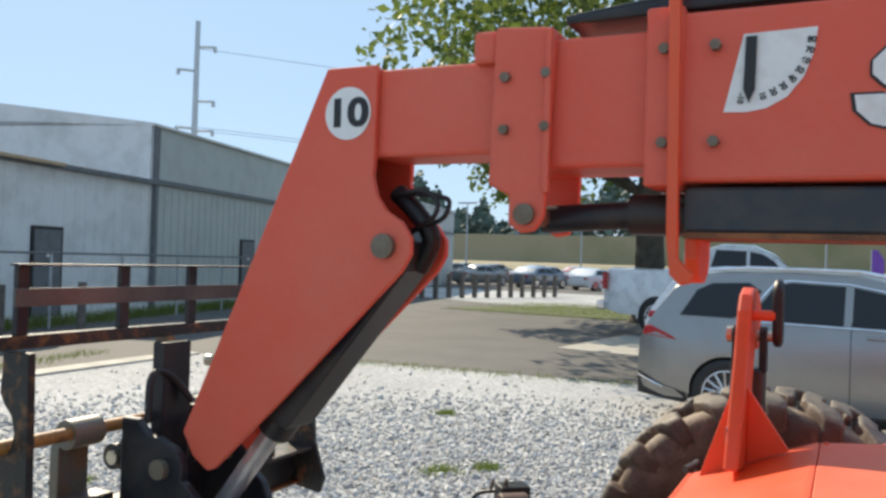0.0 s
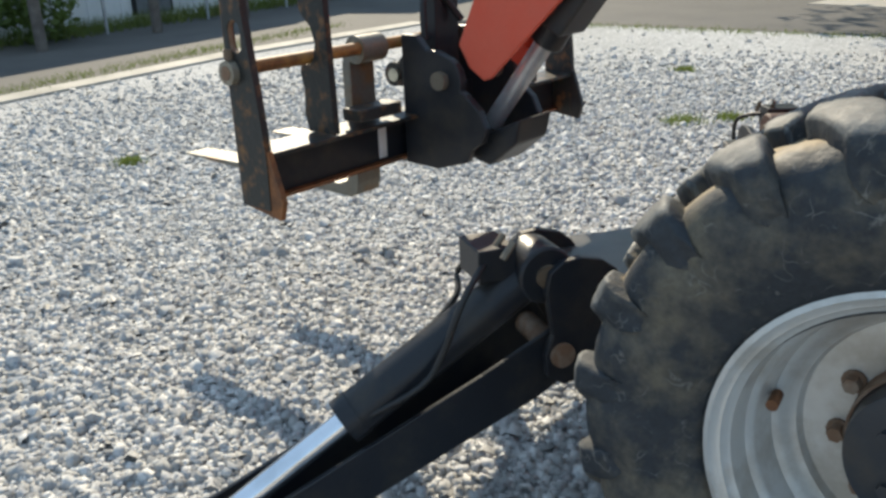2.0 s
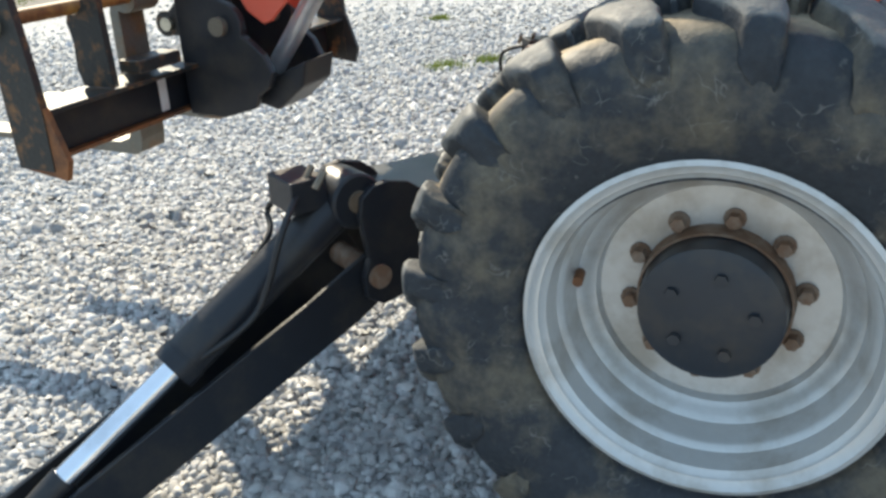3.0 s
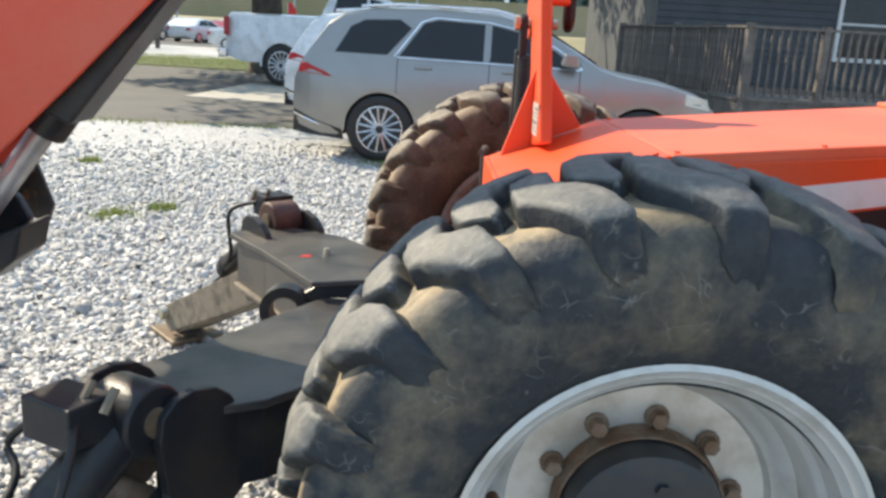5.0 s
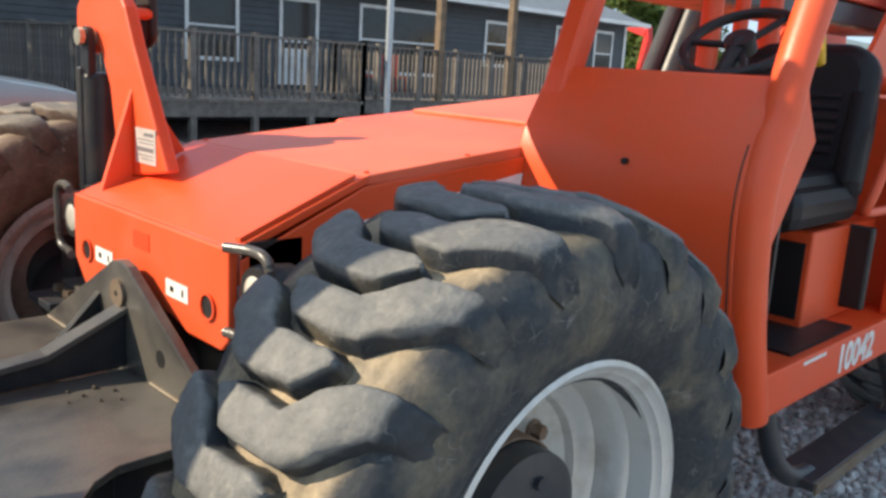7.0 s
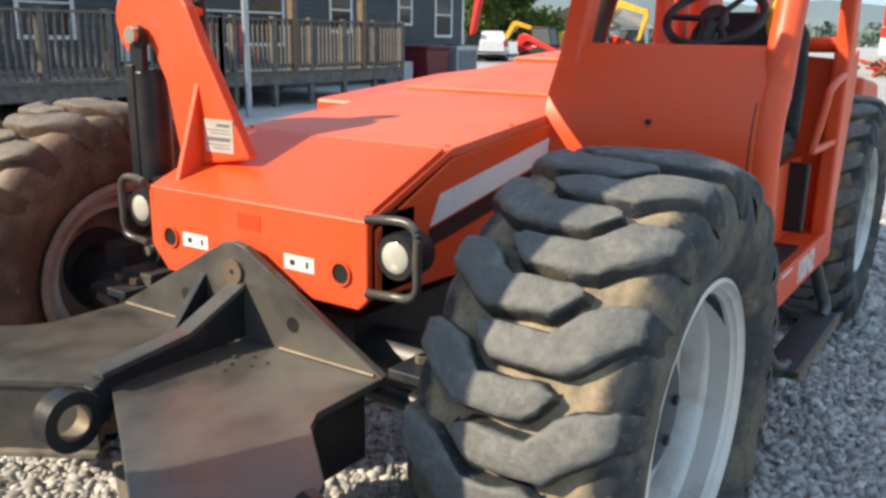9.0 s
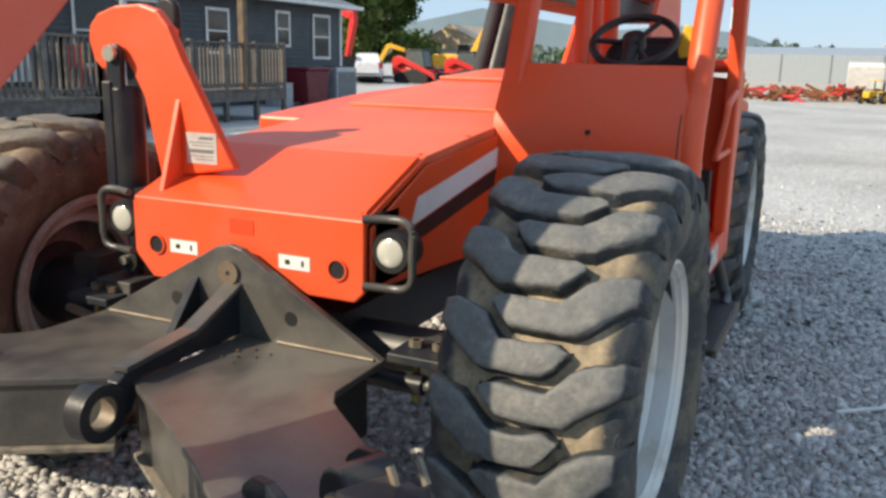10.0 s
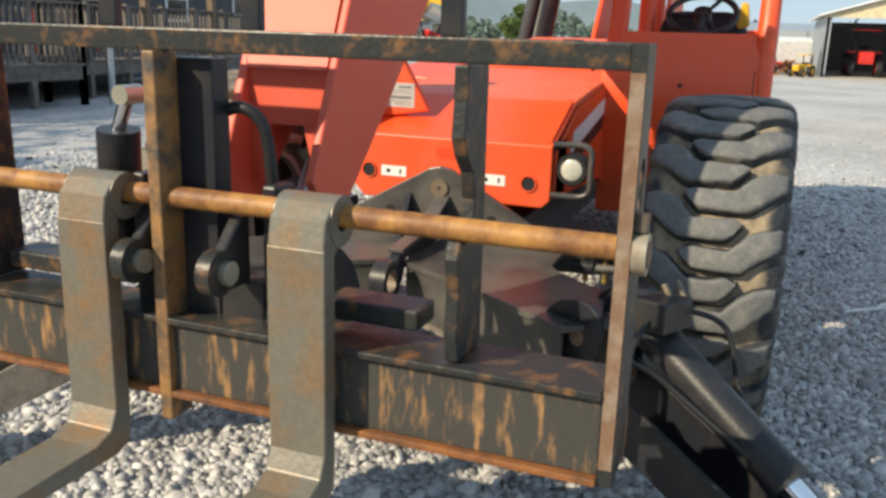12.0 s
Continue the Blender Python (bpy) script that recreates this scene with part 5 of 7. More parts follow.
seat = part("operator_seat", box(1.32, 1.86, -1.02, -0.54, 1.10, 1.24), VINYL, TH, "black vinyl operator seat", bevel=0.05)
part("seat_cushion", box(1.30, 1.78, -0.98, -0.58, 1.20, 1.275), VINYL, seat, bevel=0.035)
back = prism([(-1.03, 1.16), (-0.53, 1.16), (-0.53, 1.40)] + arc(-0.66, 1.565, 0.12, -10, 90, 6) + arc(-0.90, 1.565, 0.12, 90, 190, 6) + [(-1.03, 1.40)], 'x', -0.06, 0.06)
bk = part("seat_back", plate_rot(back, Matrix.Translation((1.84, 0, 0)) @ pose(-0.24, 0, 0.02, 0, 9, 0)), VINYL, seat, bevel=0.045, smooth=True)
for k in range(6):
    part("seat_rib", rod((1.762 + 0.006 * k, -0.93, 1.33 + 0.036 * k), (1.762 + 0.006 * k, -0.63, 1.33 + 0.036 * k), 0.021), VINYL, bk, smooth=True)
for y in (-0.99, -0.57):
    part("seat_bolster", rod((1.76, y, 1.24), (1.80, y, 1.53), 0.05, 0.04, 14), VINYL, bk, smooth=True)
part("dash", prism([(0.96, 1.50), (1.16, 1.535), (1.24, 1.51), (1.20, 1.42), (0.96, 1.40)], 'y', -1.05, -0.52), RUBBER, TH, "black dashboard", bevel=0.02)
wheel_m = pose(1.25, -0.815, 1.652, 0, -36, 0)
sw = bmesh.new()
ring = [wheel_m @ Vector((0.165 * math.cos(a), 0.165 * math.sin(a), 0)) for a in [2 * math.pi * i / 32 for i in range(33)]]
pipe(ring, 0.016, 8, sw)
stw = part("steering_wheel", sw, RUBBER, TH, "black steering wheel", smooth=True)
part("steering_column", rod(wheel_m @ Vector((0, 0, 0)), (1.09, -0.815, 1.46), 0.03), RUBBER, stw, smooth=True)
for k in range(3):
    a = radians(90 + 120 * k)
    part("spoke", rod(wheel_m @ Vector((0, 0, -0.01)), wheel_m @ Vector((0.16 * math.cos(a), 0.16 * math.sin(a), 0)), 0.011), RUBBER, stw)
part("steering_hub", rod(wheel_m @ Vector((0, 0, -0.03)), wheel_m @ Vector((0, 0, 0.02)), 0.045), RUBBER, stw, smooth=True)
part("yellow_tag", prism([(-1.045, 1.60), (-0.985, 1.585), (-0.975, 1.64), (-1.0, 1.72), (-1.03, 1.71)], 'x', 1.30, 1.325), YELLOW, TH, "yellow tag hanging by the cab post", bevel=0.01)


# ---- yard surfaces ----
tagged(part("road", flat([(-10.2, 5.0), (-10.35, 9.0), (-8.0, 9.9), (-2.0, 10.3), (3.5, 10.6), (3.5, 25), (-6, 27.5), (-14, 31), (-40, 44), (-60, 60), (-70, 30), (-13.2, -30), (-8.2, -30), (-9.2, 0.0)], 0.006), ASPHALT),
       "dark worn asphalt drive", "road", kind="structure")
tagged(part("verge", prism([(-10.15, 5.0), (-10.3, 9.0), (-9.9, 9.0), (-9.75, 5.0), (-8.8, 0.0), (-7.6, -30), (-8.15, -30), (-9.15, 0.0)], 'z', 0.0, 0.03), CONCRETE),
       "pale sandy edge of the drive", "verge", kind="structure")
tagged(part("parking_pad", prism([(-5.2, 14.5), (-2.2, 14.0), (-1.6, 20.5), (-4.6, 21.5)], 'z', 0.006, 0.02), CONCRETE), "pale concrete parking pad", "pavement", kind="structure")
tagged(part("lawn", prism([(-13, 25.5), (-6, 24.5), (4, 24), (4, 34), (-6, 33), (-11, 30)], 'z', 0.0, 0.03), GRASS), "strip of mown green grass", "lawn", kind="structure")
tagged(part("car_lot_pavement", prism([(-70, 46), (30, 46), (30, 105), (-70, 105)], 'z', 0.0, 0.02), ASPHALT), "asphalt of a distant car lot", "pavement", kind="structure")
tagged(part("far_yard", prism([(36, -60), (140, -60), (140, 12), (44, 12), (40, 4)], 'z', 0.0, 0.012), CONCRETE), "pale packed yard beyond the gravel", "ground", kind="structure")
bank = prism([(105, 0.0), (112, 1.6), (125, 1.9), (126, 6.3), (180, 7.0), (180, 0.0)], 'x', -160, 90)
tagged(part("field_bank", bank, FIELD), "dry tan grass bank beyond the car lot", "bank", kind="structure")


def leaves(name, count, place, size, material, label, category, seed=1, parent=None):
    """A crown of many small leaf clumps; place(rng) gives each one's centre."""
    rng = np.random.default_rng(seed)
    c = place(rng, count)
    n = len(c)
    u = rng.normal(size=(n, 3))
    u /= np.linalg.norm(u, axis=1)[:, None]
    w = np.cross(u, rng.normal(size=(n, 3)))
    w /= np.linalg.norm(w, axis=1)[:, None]
    s = size * rng.uniform(0.55, 1.3, (n, 1))
    v = np.stack([c + u * s, c + w * s * 0.55, c - u * s, c - w * s * 0.55], 1).reshape(-1, 3)
    me = bpy.data.meshes.new(name)
    me.from_pydata(v.tolist(), [], (np.arange(n)[:, None] * 4 + np.arange(4)).tolist())
    me.materials.append(material)
    ob = new(name, me)
    if parent is not None:
        ob.parent, ob.matrix_parent_inverse = parent, inverse_of(parent)
    return ob


def clusters(centres, spread):
    centres = np.array(centres, float)

    def place(rng, count):
        k = rng.integers(0, len(centres), count)
        d = rng.normal(size=(count, 3))
        d /= np.linalg.norm(d, axis=1)[:, None]
        r = rng.uniform(0.35, 1.0, (count, 1)) ** 0.6
        return centres[k, :3] + d * r * centres[k, 3:4] * np.array(spread)
    return place


def tree(at, trunk_r, height, crown_r, low, count, size, label, seed, crowns=16):
    t = thing("tree", at, label, "tree")
    rng = random.Random(seed)
    x, y = at[0], at[1]
    tp = (x + rng.uniform(-0.3, 0.3), y, height * 0.55)
    bm = rod((x, y, -0.1), (x, y, 0.5), trunk_r * 1.35, trunk_r, 16)
    rod((x, y, 0.5), tp, trunk_r, trunk_r * 0.45, 16, bm)
    part("trunk", bm, BARK, t, smooth=True)
    cs = []
    for i in range(crowns):
        a, q = rng.uniform(0, 2 * math.pi), math.sqrt(rng.uniform(0.02, 1))
        c = (x + crown_r * q * math.cos(a), y + crown_r * q * math.sin(a), low + (height - low) * (rng.uniform(0.1, 0.95) * (1 - 0.45 * q) + 0.02), crown_r * rng.uniform(0.22, 0.42))
        cs.append(c)
        if i < 9:
            s = Vector((x, y, height * rng.uniform(0.25, 0.5)))
            part("limb", rod(s, Vector(c[:3]), trunk_r * 0.28, trunk_r * 0.05, 8), BARK, t, smooth=True)
    leaves("crown", count, clusters(cs, (1, 1, 0.7)), size, LEAF, "", "", seed, t)
    return t


tree((-5.3, 24.0, 0), 0.52, 13.5, 7.5, 4.2, 16000, 0.17, "large shade tree with a thick dark trunk beside the drive", 3, 30)
for k, (x, y, h) in enumerate(((60, 35, 13), (66, 38, 13.5), (54, 38, 12.5))):
    tree((x, y, 0), 0.3, h, 5.0, 1.0, 9000, 0.30, "dense dark green tree behind the machine yard", 11 + k, 22)
for k, (x, y) in enumerate(((64, 17.5), (70, 19))):
    tree((x, y, 0), 0.1, 4.0, 1.9, 0.4, 1500, 0.22, "small bushy green tree beyond the yard", 21 + k, 10)


def woods(name, pts, depth, h, count, seed, label):
    pts = np.array(pts, float)

    def place(rng, n):
        k = rng.uniform(0, len(pts) - 1.001, n)
        i = k.astype(int)
        p = pts[i] + (pts[i + 1] - pts[i]) * (k - i)[:, None]
        top = h * (0.72 + 0.2 * np.sin(k * 9.1) + 0.13 * np.sin(k * 31.7) + 0.08 * np.sin(k * 83.0))
        off = rng.uniform(0, 1, n)
        d = p / np.linalg.norm(p, axis=1)[:, None]
        xy = p + d * (off * depth)[:, None]
        z = top * rng.uniform(0.0, 1.0, n) ** 0.7 * (0.75 + 0.35 * off)
        return np.column_stack([xy, z])
    ob = leaves(name, count, place, 1.5, HAZYLEAF, "", "", seed)
    return tagged(ob, label, "woods", kind="stuff")


woods("far_woods", [(-260, 150), (-150, 185), (-70, 195), (20, 195), (100, 190)], 45, 26, 24000, 5, "wooded ridge on the horizon, coloured blue-green for haze")
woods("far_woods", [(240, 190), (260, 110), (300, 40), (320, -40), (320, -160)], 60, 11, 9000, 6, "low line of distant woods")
ridge = bmesh.new()
prev = None
for i in range(41):
    a = radians(-40 + i * 4.2)
    r = 620
    hgt = 22 + 13 * math.sin(i * 0.55) + 7 * math.sin(i * 1.7 + 1)
    v = [ridge.verts.new((r * math.cos(a), r * math.sin(a), 0)), ridge.verts.new((r * 1.06 * math.cos(a), r * 1.06 * math.sin(a), hgt)), ridge.verts.new((r * 1.3 * math.cos(a), r * 1.3 * math.sin(a), 0))]
    if prev:
        ridge.faces.new((prev[0], v[0], v[1], prev[1]))
        ridge.faces.new((prev[1], v[1], v[2], prev[2]))
    prev = v
# distance haze is mixed into the ridge's blue-grey colour
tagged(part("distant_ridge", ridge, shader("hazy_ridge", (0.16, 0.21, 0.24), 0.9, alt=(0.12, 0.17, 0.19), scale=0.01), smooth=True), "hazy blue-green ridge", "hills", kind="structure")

# ---- metal building beside the drive ----
wa, wb = Vector((-13.4, -3.5, 0)), Vector((-21.9, 34.0, 0))
wd = (wb - wa).normalized()
wn_ = Vector((wd.y, -wd.x, 0)) * -1
if wn_.dot(Vector((0, 0, 0)) - wa) < 0:
    wn_ = -wn_
WM = Matrix(((wd.x, wn_.x, 0, wa.x), (wd.y, wn_.y, 0, wa.y), (0, 0, 1, 0), (0, 0, 0, 1)))
bld = thing("metal_building", wa, "long pale metal-clad warehouse with a lower tan-roofed wing", "building")


def wall(name, bm, material, parent, label="", bevel=0.0):
    return part(name, plate_rot(bm, WM), material, parent, label, bevel)


SPLIT = 19.6
wall("wing_wall", box(0, SPLIT, -0.25, 0, 0, 3.75), METALWALL, bld)
wall("wing_end", box(0, 0.25, -9, -0.25, 0, 3.75), METALWALL, bld)
wall("wing_roof", prism([(0.25, 3.72), (0.25, 3.80), (-9.0, 5.15), (-9.0, 5.05)], 'x', -0.3, 15.5), ROOFTAN, bld, "sunlit tan metal roof")
wall("hall_wall", box(SPLIT, 60, -0.25, 0, 0, 5.35), GREENWALL, bld)
wall("hall_end", prism([(0, 0), (0, 5.35), (-8, 5.6), (-16, 5.35), (-16, 0)], 'x', SPLIT - 0.2, SPLIT + 0.2), METALWALL, bld)
wall("hall_roof", prism([(0.1, 5.35), (0.1, 5.42), (-8, 6.4), (-16, 5.42), (-16, 5.35)], 'x', SPLIT - 0.2, 60), METALWALL, bld)
wall("gutter", box(-0.3, SPLIT, 0.0, 0.13, 3.66, 3.80), DOORGREY, bld, "grey eave gutter", 0.01)
wall("gutter", box(SPLIT, 60, 0.0, 0.10, 3.70, 3.84), DOORGREY, bld, "grey band trim", 0.01)
wall("downpipe", box(SPLIT - 0.07, SPLIT + 0.07, 0.0, 0.14, 0.1, 5.3), DOORGREY, bld, "grey downpipe", 0.01)
for k in range(0, 98):
    x = 0.2 + 0.4 * k
    if abs(x - SPLIT) < 0.15:
        continue
    wall("cladding_rib", box(x - 0.02, x + 0.02, 0.0, 0.02, 0.05, 3.65), METALWALL if x < SPLIT else GREENWALL, bld)
for x in (11.0, 15.2, 25.6):
    d = wall("door", box(x - 0.46, x + 0.46, 0.02, 0.07, 0.15, 2.2), DOORGREY, bld, "grey metal door", 0.01)
    wall("door_frame", box(x - 0.54, x + 0.54, 0.015, 0.05, 0.15, 2.28), TRIM, d)
    wall("door_light", box(x - 0.05, x + 0.10, 0.07, 0.075, 1.55, 1.68), WHITE, d)
fence = thing("chain_fence", wa + wn_ * 1.2, "thin wire fence on posts before the metal building", "fence")
for k in range(14):
    p = WM @ Vector((1 + 2.6 * k, 1.1, 0))
    part("post", rod(p, p + Vector((0, 0, 1.66)), 0.03, n=8), GALV, fence)
p0, p1 = WM @ Vector((0, 1.1, 1.66)), WM @ Vector((36, 1.1, 1.66))
part("rail", rod(p0, p1, 0.025, n=8), DOORGREY, fence)
for k in range(6):
    p = WM @ Vector((2.0 + 2.4 * k, 1.9, 0))
    single("bollard", rod(p, p + Vector((0, 0, 1.05)), 0.09, n=14), WOOD, "short weathered post before the metal building", "bollard", "posts before the metal building")
bush_at = WM @ Vector((7.6, 0.9, 0))
bush = thing("bush", bush_at, "leafy green bush against the metal building", "bush")
leaves("foliage", 1600, clusters([(bush_at.x + dx, bush_at.y + dy, z, r) for dx, dy, z, r in ((0, 0, 0.6, 0.7), (0.5, -0.5, 0.9, 0.6), (-0.2, 0.5, 1.2, 0.55), (0.2, 0, 1.7, 0.45))], (1, 1, 1)), 0.09, LEAF, "", "", 31, bush)


def tufts(name, centres, count, size, seed, label):
    rng = np.random.default_rng(seed)
    c = np.array(centres, float)
    k = rng.integers(0, len(c), count)
    xy = c[k, :2] + rng.normal(size=(count, 2)) * c[k, 2:3] * 0.5
    a, h = rng.uniform(0, 6.283, count), size * rng.uniform(0.5, 1.2, count)
    lean = rng.normal(size=(count, 2)) * 0.45
    w = 0.004 + size * 0.03
    base = np.column_stack([xy, np.zeros(count)])
    s = np.column_stack([np.cos(a) * w, np.sin(a) * w, np.zeros(count)])
    tip = base + np.column_stack([lean * h[:, None], h])
    v = np.stack([base - s, base + s, tip], 1).reshape(-1, 3)
    me = bpy.data.meshes.new(name)
    me.from_pydata(v.tolist(), [], (np.arange(count)[:, None] * 3 + np.arange(3)).tolist())
    me.materials.append(GRASS)
    return tagged(new(name, me), label, "grass", kind="stuff")


edge = [tuple((WM @ Vector((1 + 0.7 * k, 0.5, 0)))[:2]) + (0.5,) for k in range(48)]
tufts("wall_weeds", edge, 9000, 0.28, 41, "weeds along the foot of the metal building")
tufts("gravel_weeds", [(-2.78, 4.0, 0.16), (-2.5, 4.3, 0.12), (-5.0, 2.2, 0.12), (-4.6, 4.0, 0.15), (-0.9, 7.2, 0.25), (-0.6, 5.2, 0.1), (-5.6, 0.6, 0.1), (-3.9, 6.4, 0.12)], 2600, 0.055, 42, "small green weeds in the gravel")
tufts("verge_grass", [(-9.5 - 0.075 * k, 0.3 * k + 0.5, 0.35) for k in range(26)] + [(-9.4 + 0.6 * k, 9.6 + 0.05 * k, 0.35) for k in range(18)], 3500, 0.07, 43, "thin grass along the edge of the drive")
tufts("lawn_grass", [(x, y, 2.2) for x in range(-11, 4, 2) for y in (26, 28, 30, 32)], 24000, 0.09, 44, "mown grass blades")

# ---- utility pole with cross-arms, lot fence, lamp posts ----
pole = thing("utility_pole", (-38.7, 40, 0), "tall pale steel utility pole with short side arms", "utility pole")
part("shaft", rod((-38.7, 40, 0), (-38.7, 40, 17.0), 0.26, 0.16, 12), GALV, pole, smooth=True)
for z, s in ((15.3, 1), (13.7, -1), (11.7, 1), (9.9, -1), (9.75, 1)):
    part("arm", rod((-38.7, 40, z), (-38.7 + s * 0.95, 40 + s * 0.75, z + 0.05), 0.09), GALV, pole)
    part("insulator", rod((-38.7 + s * 0.9, 40 + s * 0.7, z + 0.05), (-38.7 + s * 0.9, 40 + s * 0.7, z - 0.3), 0.12), GALV, pole)
cab_ = thing("power_line", (-38.7, 40, 9.8), "thin overhead power lines", "cable")
for z in (9.8, 10.0, 15.2):
    part("wire", pipe(bend((-38.7, 40, z), (-15, 62, z - 1.0), (20, 95, z + 0.5), (70, 140, z + 2)), 0.018, 5), DOORGREY, cab_)
for i in range(13):
    x, y = -17.6 + 0.33 * i, 31.0 + 0.75 * i
    b = box(x - 0.1, x + 0.1, y - 0.1, y + 0.1, 0, 1.15)
    single("fence_post", b, WOOD, "short square wooden post along the drive", "post", "posts along the drive", bevel=0.02)
for k, (x, y) in enumerate(((-44, 96), (-30, 100), (-16, 98), (-2, 100), (12, 97), (-58, 99))):
    lp = thing("street_lamp", (x, y, 0), "tall car-lot lamp post with twin heads", "street lamp", "car lot lamps")
    part("pole", rod((x, y, 0), (x, y, 9.2), 0.12, 0.08, 8), GALV, lp)
    part("head", box(x - 1.3, x + 1.3, y - 0.2, y + 0.2, 9.1, 9.3), GALV, lp)
for k, (x, y, m_) in enumerate(((-13.0, 62, REDPAINT), (-12.2, 70, REDPAINT), (1.5, 55, shader("violet_cloth", (0.22, 0.08, 0.45), 0.7)))):
    f = thing("feather_flag", (x, y, 0), "upright cloth sales flag at the car lot", "flag")
    part("staff", rod((x, y, 0), (x, y, 3.2), 0.04, n=6), GALV, f)
    part("cloth", prism([(x, 0.6), (x + 0.75, 0.7), (x + 0.7, 2.6), (x + 0.35, 3.2), (x, 3.2)], 'y', y - 0.01, y + 0.01), m_, f)


# ---- vehicles ----
def half_width(z, w, belt, roof, top):
    shoulder = w - 0.10 * w * max(0.0, (z - 0.80) / 0.5) ** 2
    if z <= belt:
        k = max(0.0, (0.62 - z) / 0.55)
        return shoulder - 0.13 * w * k * k
    at = w - 0.10 * w * max(0.0, (belt - 0.80) / 0.5) ** 2
    return at + (top - at) * min(1.0, (z - belt) / (roof - belt))


def plan(x, length):
    """Narrowing of a body towards its rounded ends."""
    d = min(max(x, 0.0), max(length - x, 0.0))
    return 1.0 - 0.16 * max(0.0, 1.0 - d / 0.55) ** 2.4


def chain(outline, x):
    """Lowest and highest point of a side outline at x."""
    zs = []
    for (x0, z0), (x1, z1) in zip(outline, outline[1:] + outline[:1]):
        if min(x0, x1) <= x <= max(x0, x1) and x0 != x1:
            zs.append(z0 + (z1 - z0) * (x - x0) / (x1 - x0))
    return min(zs), max(zs)


def side_loft(outline, w, belt, roof, top):
    """Closed car body from a side outline: rounded sides, crowned roof and bonnet, narrowed ends."""
    bm = bmesh.new()
    x_end = max(x for x, z in outline)
    xs = sorted({round(min(max(x, 0.006), x_end - 0.006), 3) for x, z in outline} | {round(0.02 + (x_end - 0.04) * i / 44, 3) for i in range(45)})
    xs = [x for i, x in enumerate(xs) if i == 0 or x - xs[i - 1] > 0.004]
    rings = []
    for x in xs:
        lo, hi = chain(outline, x)
        side_ = []
        for v in (0.0, 0.06, 0.15, 0.27, 0.40, 0.53, 0.66, 0.78, 0.88, 0.95, 0.985):
            z = lo + (hi - lo) * v
            side_.append((half_width(z, w, belt, roof, top) * plan(x, x_end), z))
        y0 = side_[-1][0]
        side_ += [(y0 * 0.93, hi + 0.006), (y0 * 0.78, hi + 0.018), (y0 * 0.5, hi + 0.030)]
        loop = [(-y, z) for y, z in side_] + [(0.0, hi + 0.036)] + [(y, z) for y, z in side_[::-1]]
        rings.append([bm.verts.new((x, y, z)) for y, z in loop])
    n = len(rings[0])
    for a, b in zip(rings, rings[1:]):
        for k in range(n):
            bm.faces.new((a[k], a[(k + 1) % n], b[(k + 1) % n], b[k]))
    bm.faces.new(rings[0][::-1])
    bm.faces.new(rings[-1])
    return bm


def side_panel(outline, s, w, belt, roof, top, a=0.002, b=0.008, length=4.92):
    """A thin panel on a body's side, following its curve."""
    pts = []
    for (x0, z0), (x1, z1) in zip(outline, outline[1:] + outline[:1]):
        k = max(1, math.ceil(math.hypot(x1 - x0, z1 - z0) / 0.12))
        pts += [(x0 + (x1 - x0) * i / k, z0 + (z1 - z0) * i / k) for i in range(k)]
    bm = bmesh.new()
    r = [[bm.verts.new((x, s * (half_width(z, w, belt, roof, top) * plan(x, length) + g), z)) for x, z in pts] for g in (a, b)]
    bm.faces.new(r[0])
    bm.faces.new(r[1][::-1])
    n = len(pts)
    for i in range(n):
        bm.faces.new((r[0][i], r[1][i], r[1][(i + 1) % n], r[0][(i + 1) % n]))
    return bm


def cut(ob, cutters):
    """Cuts cylinders out of a body and keeps the plain result."""
    tmp = []
    for bm in cutters:
        me = bpy.data.meshes.new("tmp_cut")
        bmesh.ops.recalc_face_normals(bm, faces=bm.faces)
        bm.to_mesh(me)
        bm.free()
        c = new("tmp_cut", me)
        tmp.append(c)
        md = ob.modifiers.new("cut", 'BOOLEAN')
        md.object, md.operation, md.solver = c, 'DIFFERENCE', 'EXACT'
    bpy.context.view_layer.update()
    me = bpy.data.meshes.new_from_object(ob.evaluated_get(bpy.context.evaluated_depsgraph_get()))
    old = ob.data
    ob.modifiers.clear()
    ob.data = me
    for c in tmp:
        bpy.data.objects.remove(c)
    bpy.data.meshes.remove(old)
    md = ob.modifiers.new("bevel", 'BEVEL')
    md.width, md.segments, md.limit_method, md.angle_limit = 0.012, 2, 'ANGLE', radians(48)
    for p in me.polygons:
        p.use_smooth = True
    sm = ob.modifiers.new("normals", 'WEIGHTED_NORMAL')
    sm.keep_sharp = True


